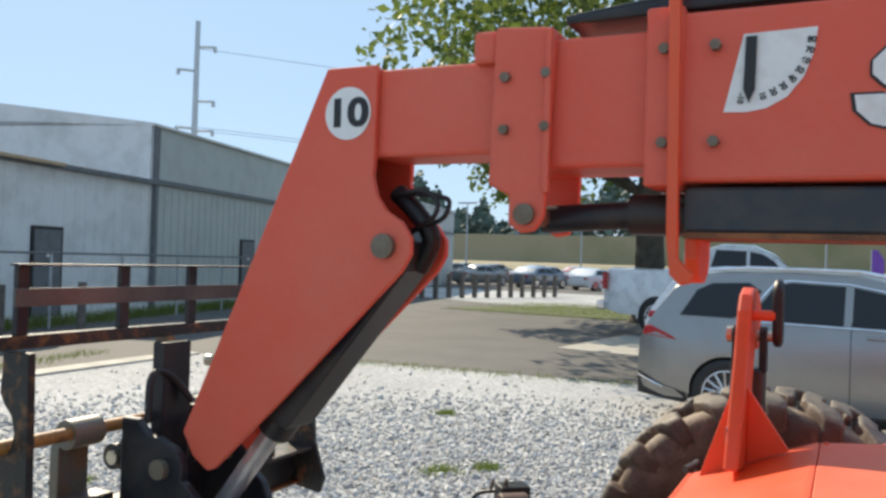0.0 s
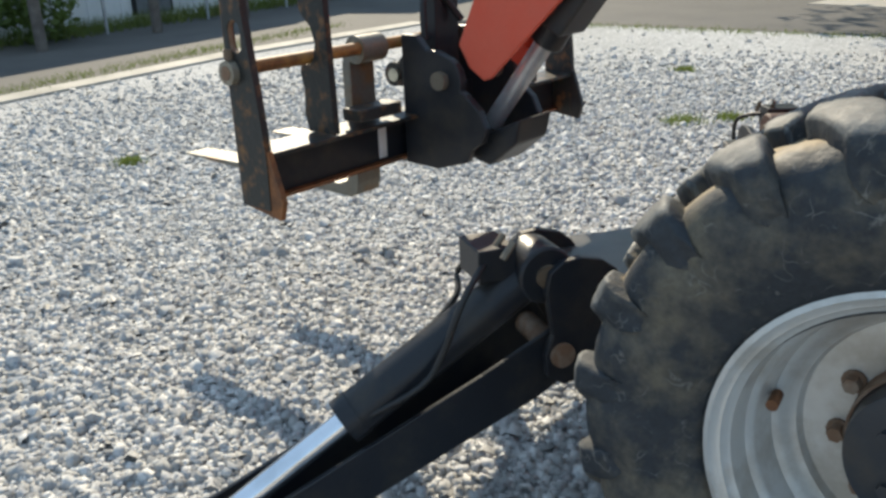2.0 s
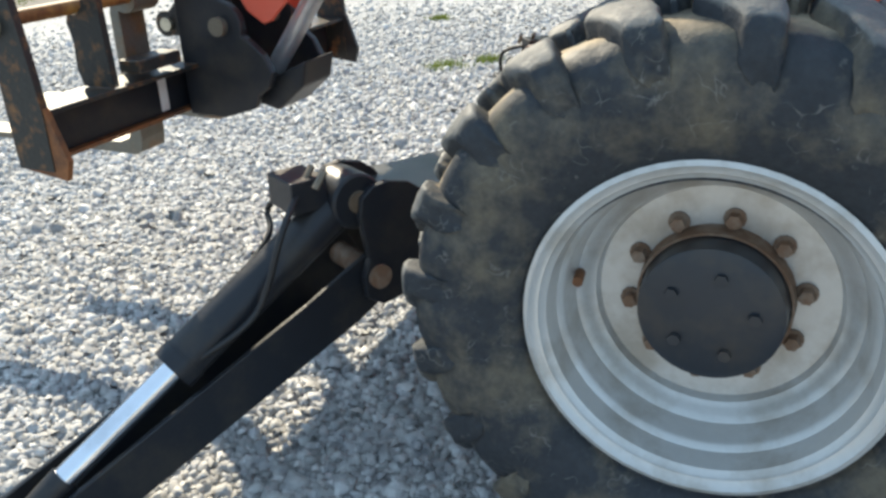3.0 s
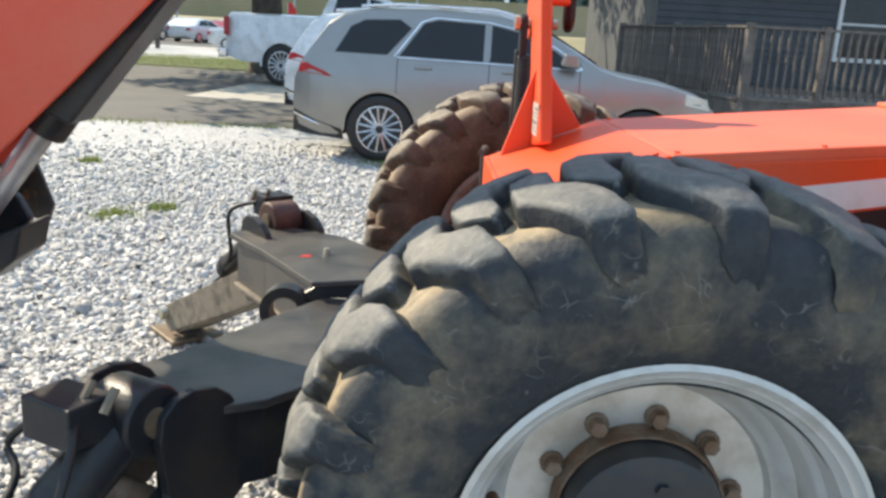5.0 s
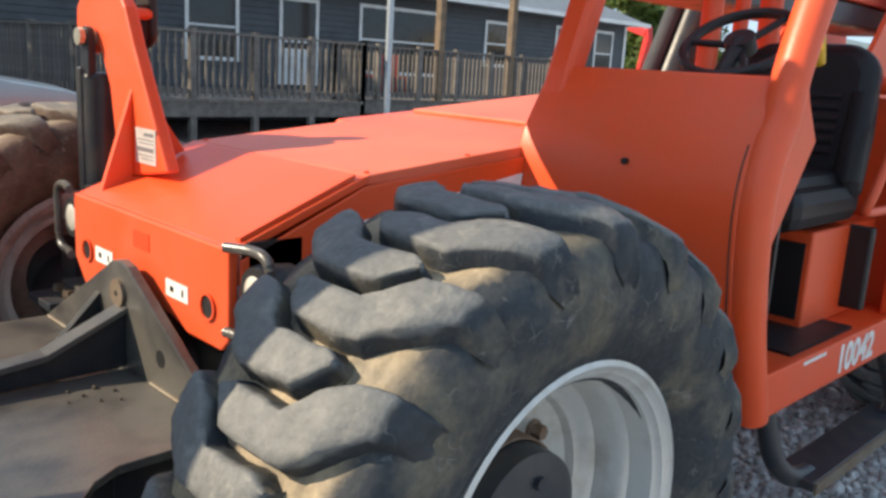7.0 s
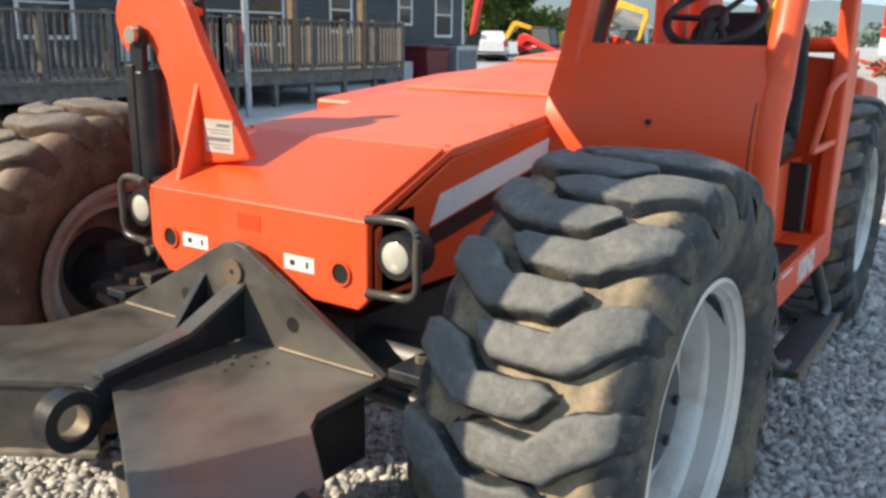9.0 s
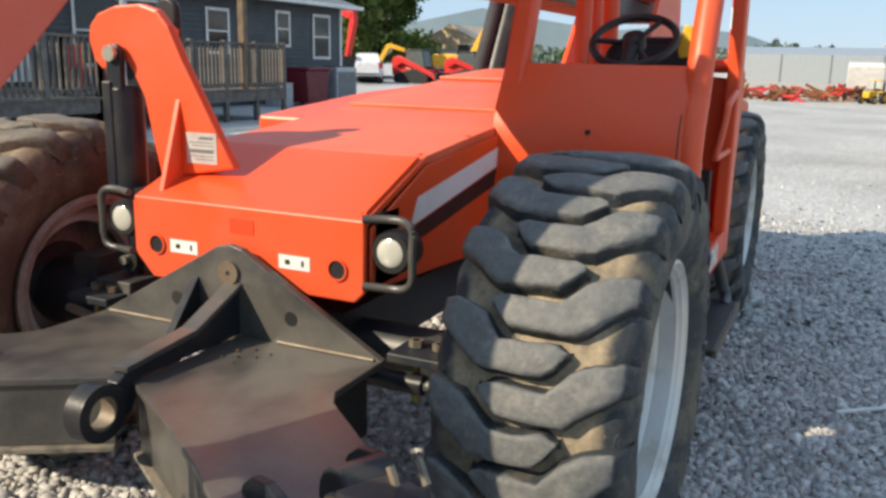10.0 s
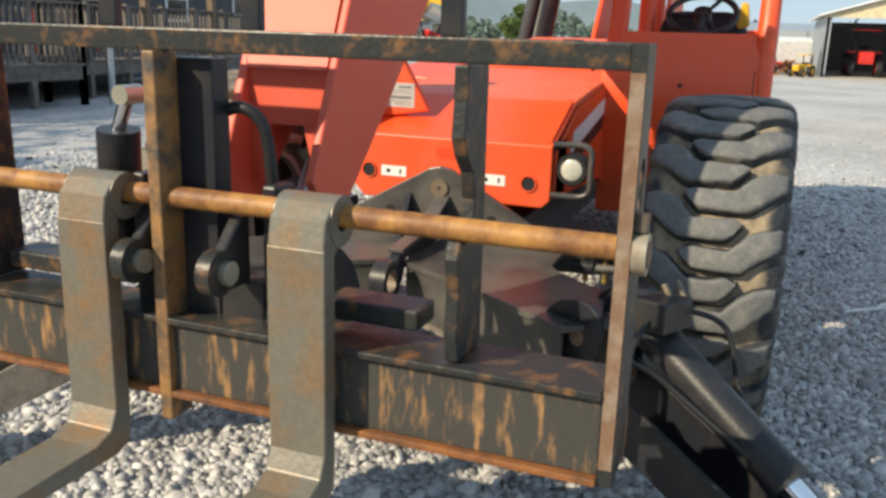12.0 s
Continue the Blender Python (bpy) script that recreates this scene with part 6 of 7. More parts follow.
def car_wheel(v, x, s, y, r, detail):
    t = part("wheel", lathe([(s * 0.0, r * 0.66), (s * 0.015, r * 0.72), (s * 0.02, r * 0.9), (s * 0.0, r), (s * -0.20, r), (s * -0.22, r * 0.7)], (x, s * y, r), 32 if detail else 14), RUBBER, v, "black car tyre", smooth=True)
    rim = part("rim", lathe([(s * 0.012, r * 0.71), (s * 0.012, r * 0.65), (s * -0.02, r * 0.62), (s * -0.09, r * 0.60), (s * -0.09, 0.001)], (x, s * y, r), 32 if detail else 12), TRIM if detail else ALLOY, t, smooth=True)
    if detail:
        part("rim_lip", lathe([(s * 0.016, r * 0.70), (s * 0.018, r * 0.655), (s * 0.0, r * 0.655), (s * 0.0, r * 0.70)], (x, s * y, r), 40, closed=True), ALLOY, t, "bright alloy rim", smooth=True)
        for k in range(15):
            a = 2 * math.pi * k / 15
            p = [Vector((x + q * r * math.cos(a), s * (y + d), r + q * r * math.sin(a))) for q, d in ((0.12, 0.0), (0.68, 0.016))]
            part("spoke", rod(p[0], p[1], 0.020, 0.013, 6), ALLOY, t)
        part("wheel_cap", rod((x, s * (y - 0.04), r), (x, s * (y + 0.0), r), r * 0.17, n=16), ALLOY, t, smooth=True)


def vehicle(kind, paint, label, category, m, group="", detail=True):
    v = thing(kind, (0, 0, 0), label, category, group)
    if kind == "suv":
        L, w, top, belt, roof, wb, r = 4.92, 0.985, 0.66, 1.16, 1.76, (1.05, 4.045), 0.385
        out = [(0.03, 0.40), (0.0, 0.62), (0.02, 0.92), (0.08, 1.08), (0.20, 1.28), (0.40, 1.56), (0.55, 1.66), (0.95, 1.735), (1.7, 1.755), (2.35, 1.725), (2.85, 1.60), (3.25, 1.38), (3.55, 1.20), (3.75, 1.14), (4.3, 1.06), (4.68, 0.95), (4.86, 0.80), (4.92, 0.58), (4.88, 0.34), (4.6, 0.26), (0.35, 0.30)]
        glass = [[(0.50, 1.24), (1.10, 1.235), (1.36, 1.54), (1.22, 1.63), (0.82, 1.61), (0.66, 1.53)], [(1.24, 1.225), (2.20, 1.215), (2.20, 1.625), (1.66, 1.645), (1.50, 1.60)], [(2.28, 1.215), (3.26, 1.195), (3.02, 1.37), (2.70, 1.535), (2.28, 1.62)]]
    elif kind == "pickup_truck":
        L, w, top, belt, roof, wb, r = 5.85, 0.99, 0.70, 1.20, 1.92, (1.25, 4.75), 0.40
        out = [(0.03, 0.55), (0.0, 0.75), (0.03, 1.30), (0.10, 1.37), (2.05, 1.37), (2.12, 1.40), (2.35, 1.84), (2.6, 1.91), (3.3, 1.90), (3.75, 1.72), (4.2, 1.32), (4.5, 1.25), (5.5, 1.18), (5.78, 1.02), (5.85, 0.7), (5.8, 0.42), (5.4, 0.36), (0.4, 0.45)]
        glass = [[(2.35, 1.34), (3.15, 1.34), (3.15, 1.80), (2.50, 1.82)], [(3.22, 1.34), (4.0, 1.32), (3.72, 1.62), (3.5, 1.74), (3.22, 1.80)]]
    else:
        L, w, top, belt, roof, wb, r = 4.7, 0.90, 0.60, 0.95, 1.46, (0.95, 3.7), 0.33
        out = [(0.03, 0.35), (0.0, 0.6), (0.05, 0.95), (0.2, 1.02), (0.75, 1.06), (1.25, 1.38), (1.9, 1.46), (2.5, 1.42), (3.25, 1.03), (3.6, 0.97), (4.5, 0.78), (4.68, 0.6), (4.65, 0.3), (4.4, 0.2), (0.3, 0.22)]
        glass = [[(1.0, 1.05), (2.0, 1.04), (2.0, 1.38), (1.42, 1.36)], [(2.06, 1.04), (3.0, 1.02), (2.5, 1.34), (2.06, 1.38)]]
    body = part("body", side_loft(out, w, belt, roof, top), paint, v)
    if detail:
        cut(body, [rod((x, -1.5, r + 0.01), (x, 1.5, r + 0.01), r * 1.14, n=32) for x in wb])
        for x in wb:
            part("wheel_well", box(x - r * 1.1, x + r * 1.1, -w + 0.22, w - 0.22, 0.28, r * 2 + 0.1), TRIM, v)
            for s in (-1, 1):
                a = [(x + r * q * math.cos(radians(g)), r + 0.01 + r * q * math.sin(radians(g))) for q, rng_ in ((1.17, range(-5, 186, 10)), (1.07, range(185, -6, -10))) for g in rng_]
                part("arch_trim", side_panel(a, s, w, belt, roof, top, -0.03, 0.012, L), paint, v, smooth=True)
        part("sill_trim", box(wb[0] + r * 1.15, wb[1] - r * 1.15, -w * 0.955, w * 0.955, 0.25, 0.36), TRIM, v, bevel=0.02)
    for s in (-1, 1):
        for g in glass:
            part("window", side_panel(g, s, w, belt, roof, top), GLASS, v, "dark tinted window")
        for x in wb:
            car_wheel(v, x, s, w - 0.015, r, detail)
        if detail and kind == "suv":
            rail = [(0.40, 1.195), (3.34, 1.165), (3.34, 1.18), (0.40, 1.21)]
            part("chrome_line", side_panel([(1.22, 1.205), (3.32, 1.175), (3.32, 1.188), (1.22, 1.220)], s, w, belt, roof, top, 0.003, 0.012), CHROME, v, "chrome window line")
            part("chrome_arch", side_panel([(1.20, 1.22), (1.48, 1.61), (1.64, 1.662), (2.24, 1.642), (2.72, 1.552), (3.05, 1.378), (3.31, 1.185), (3.34, 1.185), (3.07, 1.388), (2.73, 1.567), (2.25, 1.656), (1.63, 1.677), (1.465, 1.622), (1.175, 1.22)], s, w, belt, roof, top, 0.003, 0.010), CHROME, v, "chrome window surround")
            for x in (1.42, 2.42):
                part("door_handle", side_panel([(x, 1.10), (x + 0.20, 1.10), (x + 0.20, 1.13), (x, 1.13)], s, w, belt, roof, top, 0.0, 0.03), paint, v, bevel=0.008)
            for x in (1.22, 2.27, 3.30):
                part("door_gap", side_panel([(x, 0.36), (x + 0.008, 0.36), (x + 0.008, 1.25), (x, 1.25)], s, w, belt, roof, top, 0.0005, 0.0025), TRIM, v)
            part("roof_rail", pipe([(0.75, s * 0.60, 1.76), (1.2, s * 0.62, 1.80), (2.3, s * 0.62, 1.79), (2.75, s * 0.60, 1.70)], 0.018), CHROME, v, "bright roof rail", smooth=True)
            part("tail_lamp", side_panel([(0.06, 0.99), (0.50, 0.955), (0.40, 1.01), (0.16, 1.10), (0.09, 1.09)], s, w, belt, roof, top, -0.06, 0.012), TAIL, v, "red tail lamp", bevel=0.01)
            part("wing_mirror", prism([(3.06, 1.22), (3.28, 1.20), (3.26, 1.36), (3.10, 1.37)], 'y', s * 1.0, s * 1.16), paint, v, bevel=0.03)
            part("bumper_trim", side_panel([(0.0, 0.30), (0.62, 0.24), (0.60, 0.36), (0.30, 0.44), (0.02, 0.56)], s, w, belt, roof, top, -0.03, 0.01), TRIM, v)
            part("bumper_chrome", side_panel([(0.02, 0.50), (0.34, 0.40), (0.34, 0.415), (0.02, 0.525)], s, w, belt, roof, top, 0.008, 0.016), CHROME, v)
            part("headlamp", side_panel([(4.50, 0.86), (4.80, 0.80), (4.76, 0.93), (4.50, 0.99)], s, w, belt, roof, top, -0.08, 0.01), LENS, v, "clear headlamp", bevel=0.01)
        elif detail:
            part("tail_lamp", box(-0.012, 0.10, s * (w - 0.17), s * (w + 0.004), 0.95, 1.30), TAIL, v, "red tail lamp", bevel=0.01)
            part("bumper", box(-0.14, 0.05, -w, w, 0.52, 0.70), CHROME, v, "chrome rear bumper", bevel=0.03) if s > 0 else None
            for x in (2.75, 3.7):
                part("door_handle", side_panel([(x, 1.18), (x + 0.20, 1.18), (x + 0.20, 1.21), (x, 1.21)], s, w, belt, roof, top, 0.0, 0.03), TRIM, v)
        else:
            part("tail_lamp", box(-0.012, 0.10, s * (w - 0.25), s * (w - 0.03), 0.75, 0.90), TAIL, v)
    if kind == "suv":
        part("rear_glass", plate_rot(box(-0.005, 0.005, -0.72, 0.72, -0.19, 0.19), pose(0.285, 0, 1.39, 0, 35, 0)), GLASS, v, "dark rear window")
        part("windscreen", plate_rot(box(-0.36, 0.36, -0.68, 0.68, -0.004, 0.004), pose(3.20, 0, 1.435, 0, 29.5, 0)), GLASS, v, "dark windscreen")
        part("plate", box(-0.012, 0.01, -0.26, 0.26, 0.72, 0.83), WHITE, v, "plain white plate")
    else:
        part("windscreen", plate_rot(box(-0.32, 0.32, -w * 0.72, w * 0.72, -0.004, 0.004), pose((3.98 if kind == "pickup_truck" else 2.88), 0, (1.535 if kind == "pickup_truck" else 1.24), 0, (41 if kind == "pickup_truck" else 28), 0)), GLASS, v, "dark windscreen")
    v.matrix_basis = m
    return v


ang = math.degrees(math.atan2(-0.22, 2.99))
vehicle("suv", SILVER, "silver-grey luxury suv with many-spoked alloy wheels parked on gravel", "car", pose(-0.93 - 1.05 + 0.07, 7.38 + 0.96 + 0.075, 0, 0, 0, ang))
vehicle("suv", CARWHITE, "white suv parked behind the silver suv", "car", pose(-2.62, 11.7, 0, 0, 0, 0))
vehicle("pickup_truck", CARWHITE, "white pickup truck parked by the large tree", "pickup truck", pose(-5.4, 19.6, 0.02, 0, 0, 3) @ Matrix.Diagonal((1.08, 1.05, 1.22, 1)))
protos = [vehicle("car", p, l, "car", pose(-40 + 6 * i, 60, 0.02, 0, 0, 75), "cars in the distant lot", False) for i, (p, l) in enumerate(
    ((CARWHITE, "white saloon car in the distant lot"), (SILVER, "silver saloon car in the distant lot"), (CARBLACK, "black saloon car in the distant lot"), (CARBLUE, "blue-grey saloon car in the distant lot"), (CARRED, "red saloon car in the distant lot")))]
rnd = random.Random(5)
for row in range(5):
    for k in range(17):
        y = 52 + 9.5 * row
        x = -62 + 4.6 * k + rnd.uniform(-0.4, 0.4) + row * 1.3
        if rnd.random() < 0.12 or (abs(x + 3) < 3 and row == 0):
            continue
        copy_thing(protos[rnd.choice((0, 0, 0, 1, 1, 2, 3, 3, 2, 4))], pose(x, y, 0.02, 0, 0, 70 + rnd.uniform(-6, 6)))
vehicle("car", CARWHITE, "white car parked by the lot entrance", "car", pose(-11.8, 42.5, 0.02, 0, 0, 12), "cars in the distant lot", False)

# ---- grey house with timber deck ----
HY = 16.1
house = thing("house", (14, HY, 0), "dark grey clad office house with white-trimmed windows", "house")
part("wall", box(4.4, 25.8, HY, HY + 8, 0.0, 3.35), SIDING, house)
for k in range(21):
    part("siding_board", prism([(HY - 0.004, 0.35 + 0.145 * k), (HY - 0.026, 0.355 + 0.145 * k), (HY - 0.004, 0.495 + 0.145 * k)], 'x', 4.4, 25.8), SIDING, house)
rf = part("roof", prism([(HY - 0.6, 3.35), (HY - 0.6, 3.45), (HY + 4, 5.0), (HY + 8.6, 3.45), (HY + 8.6, 3.35)], 'x', 3.9, 26.3), DOORGREY, house, "grey shingle roof")
part("gutter", box(3.9, 26.3, HY - 0.72, HY - 0.6, 3.33, 3.46), TRIMWHITE, rf, "white gutter", bevel=0.01)
part("corner_board", box(25.68, 25.82, HY - 0.035, HY + 0.1, 0.2, 3.35), TRIMWHITE, house, "white corner board")
for x0, x1, z0, z1 in ((8.4, 9.6, 1.45, 2.85), (10.9, 11.9, 0.95, 2.9), (13.4, 16.2, 1.3, 2.95), (18.3, 19.2, 1.7, 2.9), (21.75, 22.4, 1.98, 3.0), (23.95, 24.9, 1.6, 3.0)):
    wn2 = part("window", box(x0, x1, HY - 0.032, HY - 0.020, z0, z1), WINDOW, house, "window with white trim")
    for a in ((x0 - 0.09, x0, z0 - 0.09, z1 + 0.09), (x1, x1 + 0.09, z0 - 0.09, z1 + 0.09), (x0, x1, z0 - 0.09, z0), (x0, x1, z1, z1 + 0.09), (x0, x1, (z0 + z1) / 2 - 0.025, (z0 + z1) / 2 + 0.025)):
        part("window_frame", box(a[0], a[1], HY - 0.055, HY - 0.018, a[2], a[3]), TRIMWHITE, wn2)
part("door_panel", box(10.92, 11.88, HY - 0.045, HY - 0.033, 0.95, 1.75), TRIMWHITE, house, "white half-glazed door")

deck = thing("timber_deck", (10, 13.0, 0), "weathered timber deck with baluster railing", "deck")
D0, DF, TOP = 10.9, 0.76, 1.12


def rail_run(p, q):
    p, q = Vector(p), Vector(q)
    n = max(1, round((q - p).length / 1.25))
    d = (q - p).normalized()
    ang_ = math.degrees(math.atan2(d.y, d.x))
    for i in range(n + 1):
        c = p + (q - p) * (i / n)
        part("deck_post", plate_rot(box(-0.055, 0.055, -0.055, 0.055, 0.0, DF + TOP + 0.04), pose(c.x, c.y, 0, 0, 0, ang_)), WOOD, deck)
    ln = (q - p).length
    mm = pose(p.x, p.y, 0, 0, 0, ang_)
    part("top_rail", plate_rot(box(0, ln, -0.07, 0.07, DF + TOP - 0.04, DF + TOP), mm), WOOD, deck)
    part("lower_rail", plate_rot(box(0, ln, -0.02, 0.02, DF + 0.10, DF + 0.17), mm), WOOD, deck)
    part("skirt_board", plate_rot(box(0, ln, -0.05, -0.01, DF - 0.28, DF - 0.01), mm), WOOD, deck)
    part("skirt_board", plate_rot(box(0, ln, -0.075, -0.055, DF - 0.03, DF + 0.02), mm), WOOD, deck)
    nb = int(ln / 0.135)
    me = None
    for i in range(nb):
        c = mm @ Vector(((i + 0.5) * ln / nb, -0.03, 0))
        if me is None:
            b = part("baluster", box(-0.019, 0.019, -0.019, 0.019, DF + 0.05, DF + TOP - 0.04), WOOD, deck)
            me = b.data
            b.matrix_basis = Matrix.Translation(c)
        else:
            b = new("baluster", me)
            b.parent, b.matrix_parent_inverse = deck, inverse_of(deck)
            b.matrix_basis = Matrix.Translation(c)


rail_run((3.7, HY - 0.1, 0), (4.55, D0, 0))
rail_run((4.55, D0, 0), (9.3, D0, 0))
rail_run((9.3, D0, 0), (9.3, D0 + 0.9, 0))
rail_run((9.3, D0 + 0.9, 0), (16.2, D0 + 0.9, 0))
part("deck_floor", box(4.55, 9.3, D0, HY - 0.03, DF - 0.06, DF), WOOD, deck)
part("deck_floor", box(9.301, 16.2, D0 + 0.9, HY - 0.03, DF - 0.06, DF), WOOD, deck)
for x in (12.2, 14.6):
    part("roof_post", box(x - 0.08, x + 0.08, D0 + 0.82, D0 + 0.98, DF, 3.6), ROOFPOST, deck, "tall brown timber roof post")
# black box: its colour stands in for the shade below the deck floor
part("deck_shade", box(5.4, 15.8, HY - 0.4, HY - 0.05, 0.0, DF - 0.3), RUBBER, deck, "black box standing in for the shade under the deck")
single("flag_pole", rod((9.65, 10.55, 0), (9.65, 10.55, 4.5), 0.066, n=16), GALV, "pale galvanised pole in front of the deck", "pole", smooth=True)
for x, m_ in ((12.6, REDPAINT), (13.7, REDPAINT)):
    chair = thing("deck_chair", (x, 15.0, DF), "red plastic chair on the deck", "chair", "red chairs on the deck")
    part("seat", box(x - 0.27, x + 0.27, 14.75, 15.2, DF + 0.4, DF + 0.45), m_, chair, bevel=0.01)
    part("backrest", box(x - 0.27, x + 0.27, 15.2, 15.26, DF + 0.45, DF + 1.0), m_, chair, bevel=0.01)
    for dx in (-0.24, 0.24):
        for y in (14.8, 15.2):
            part("leg", box(x + dx - 0.025, x + dx + 0.025, y - 0.025, y + 0.025, DF, DF + 0.4), m_, chair)
b0 = 21.7
bin_ = thing("wheelie_bin", (b0, 14.9, 0), "dark red wheeled rubbish bin beside the house", "bin")
part("body", prism([(b0 - 0.55, 0.1), (b0 + 0.55, 0.1), (b0 + 0.68, 1.15), (b0 - 0.68, 1.15)], 'y', 14.4, 15.3), REDBIN, bin_, bevel=0.03)
part("lid", box(b0 - 0.72, b0 + 0.72, 14.3, 15.35, 1.15, 1.24), REDBIN, bin_, bevel=0.03)
for dx in (-0.45, 0.45):
    part("wheel", rod((b0 + dx, 15.3, 0.1), (b0 + dx, 15.4, 0.1), 0.1), RUBBER, bin_)
ac = thing("air_conditioner", (23.35, 14.8, 0), "grey outdoor air-conditioning unit", "air conditioner")
part("case", box(22.7, 24.0, 14.3, 15.3, 0.05, 1.25), GALV, ac, bevel=0.03)
part("grille", box(22.8, 23.9, 14.28, 14.3, 0.2, 1.1), DOORGREY, ac)
part("fan_guard", rod((23.35, 14.8, 1.25), (23.35, 14.8, 1.29), 0.4, n=24), TRIM, ac)
mt = thing("meter_box", (20.35, 15.0, 0), "small pale equipment box on the ground", "box")
part("case", box(20.0, 20.7, 14.7, 15.3, 0, 0.75), GALV, mt, bevel=0.02)


# ---- machine yard ----
def track_loader(x, y, ang_, sc=1.0):
    t = thing("track_loader", (0, 0, 0), "bright red compact track loader with black tracks", "loader", "red track loaders")
    for s in (-1, 1):
        tr = part("track", prism(arc(-0.95, 0.30, 0.29, 90, 270, 8) + arc(0.9, 0.28, 0.27, -90, 60, 8) + [(0.35, 0.86), (0.1, 0.88)], 'y', s * 0.60, s * 0.98), RUBBER, t, bevel=0.02)
        part("track_frame", prism([(-0.85, 0.22), (0.8, 0.22), (0.25, 0.62)], 'y', s * 0.981, s * 0.995), TRIM, tr)
        for k in range(4):
            part("roller", rod((-0.75 + 0.5 * k, s * 0.997, 0.22), (-0.75 + 0.5 * k, s * 1.01, 0.22), 0.12, n=14), TRIM, tr)
        part("lift_arm", prism([(-1.45, 1.15), (-1.35, 1.50), (-1.05, 1.66), (-0.75, 1.60), (0.7, 0.98), (1.45, 0.62), (1.75, 0.30), (1.60, 0.18), (1.30, 0.45), (0.6, 0.72), (-0.7, 1.22), (-1.1, 1.0)], 'y', s * 0.68, s * 0.86), REDPAINT, t, bevel=0.025)
    part("body", prism([(-1.55, 0.50), (-1.6, 1.25), (-1.3, 1.50), (-0.6, 1.45), (-0.5, 0.95), (0.9, 0.85), (0.95, 0.4), (-1.2, 0.38)], 'y', -0.6, 0.6), REDPAINT, t, bevel=0.05)
    part("tail_grille", box(-1.612, -1.602, -0.4, 0.4, 0.65, 1.15), TRIM, t)
    cab = part("cab", prism([(-0.55, 0.95), (-0.62, 1.98), (0.50, 1.98), (0.72, 1.0)], 'y', -0.50, 0.50), PALEGLASS, t, "grey-green glazed cab", bevel=0.03)
    for s in (-1, 1):
        part("cab_post", rod((-0.60, s * 0.515, 0.95), (-0.66, s * 0.515, 2.0), 0.04, n=8), TRIM, cab)
        part("cab_post", rod((0.75, s * 0.515, 0.95), (0.53, s * 0.515, 2.0), 0.035, n=8), TRIM, cab)
    part("cab_roof", box(-0.72, 0.60, -0.56, 0.56, 1.985, 2.05), TRIM, cab, bevel=0.02)
    part("bucket", prism([(1.62, 0.10), (2.35, 0.08), (2.30, 0.13), (1.85, 0.20), (1.72, 0.42), (1.85, 0.66), (1.66, 0.64)], 'y', -0.95, 0.95), TRIM, t, bevel=0.01)
    t.matrix_basis = pose(x, y, 0, 0, 0, ang_) @ Matrix.Scale(sc, 4)


track_loader(50.0, 25.2, 268, 1.1)
track_loader(56.5, 24.3, 275, 1.1)
track_loader(63.0, 24.2, 262, 1.1)


def excavator(x, y, ang_, paint, label, sc=1.0):
    t = thing("excavator", (0, 0, 0), label, "excavator")
    for s in (-1, 1):
        part("track", prism(arc(-1.3, 0.45, 0.44, 90, 270, 8) + arc(1.3, 0.45, 0.44, -90, 90, 8), 'y', s * 0.75, s * 1.3), RUBBER, t, bevel=0.03)
    part("house", prism([(-1.9, 1.0), (-2.0, 1.9), (-0.6, 2.1), (1.2, 2.0), (1.3, 1.0)], 'y', -1.2, 1.2), paint, t, bevel=0.06)
    part("cab", prism([(0.2, 1.2), (0.1, 2.85), (1.1, 2.85), (1.5, 1.9), (1.5, 1.2)], 'y', 0.25, 1.2), GLASS, t, "glazed cab", bevel=0.05)
    part("boom", prism([(1.0, 1.5), (2.6, 4.3), (3.1, 4.4), (5.2, 3.7), (5.1, 3.35), (3.1, 3.85), (2.9, 3.75), (1.5, 1.4)], 'y', -0.25, 0.15), paint, t, bevel=0.04)
    part("stick", prism([(5.3, 3.9), (5.0, 3.2), (4.6, 1.4), (4.8, 1.4), (5.4, 3.2)], 'y', -0.2, 0.1), paint, t, bevel=0.03)
    part("bucket", prism([(4.5, 1.45), (4.9, 1.45), (4.6, 0.6), (4.0, 0.5), (4.05, 0.9)], 'y', -0.5, 0.4), TRIM, t, bevel=0.02)
    part("ram", rod((1.6, -0.05, 2.1), (3.2, -0.05, 3.7), 0.08), CHROME, t, smooth=True)
    t.matrix_basis = pose(x, y, 0, 0, 0, ang_) @ Matrix.Scale(sc, 4)


excavator(61, 27.6, 270, YELLOW, "yellow excavator with raised boom in the machine yard", 1.0)
excavator(50.0, 29.4, 285, YELLOW, "small yellow excavator behind the grey house", 0.6)
excavator(44, 31, 250, REDPAINT, "orange-red excavator with raised boom behind the house", 1.15)
vehicle("pickup_truck", CARWHITE, "white pickup truck behind the grey house", "pickup truck", pose(45.0, 26.4, 0, 0, 0, 28))
gable = thing("far_house", (75, 33, 0), "distant pale house with tan gable roof", "house")
part("wall", box(72, 79, 29, 37, 0, 2.6), TRIMWHITE, gable)
part("roof", prism([(28.5, 2.6), (33, 4.9), (37.5, 2.6)], 'x', 71.5, 79.5), ROOFTAN, gable, "tan gable roof")

shed = thing("open_shed", (42, -8, 0), "open-fronted steel shed with pale gable and dark inside", "shed")
SX = 43.0
for y in (-3.6, -15.4):
    part("post", box(SX, SX + 0.2, y - 0.1, y + 0.1, 0, 2.9), GALV, shed)
part("side_wall", box(SX, SX + 14, -3.62, -3.5, 0, 2.95), GALV, shed)
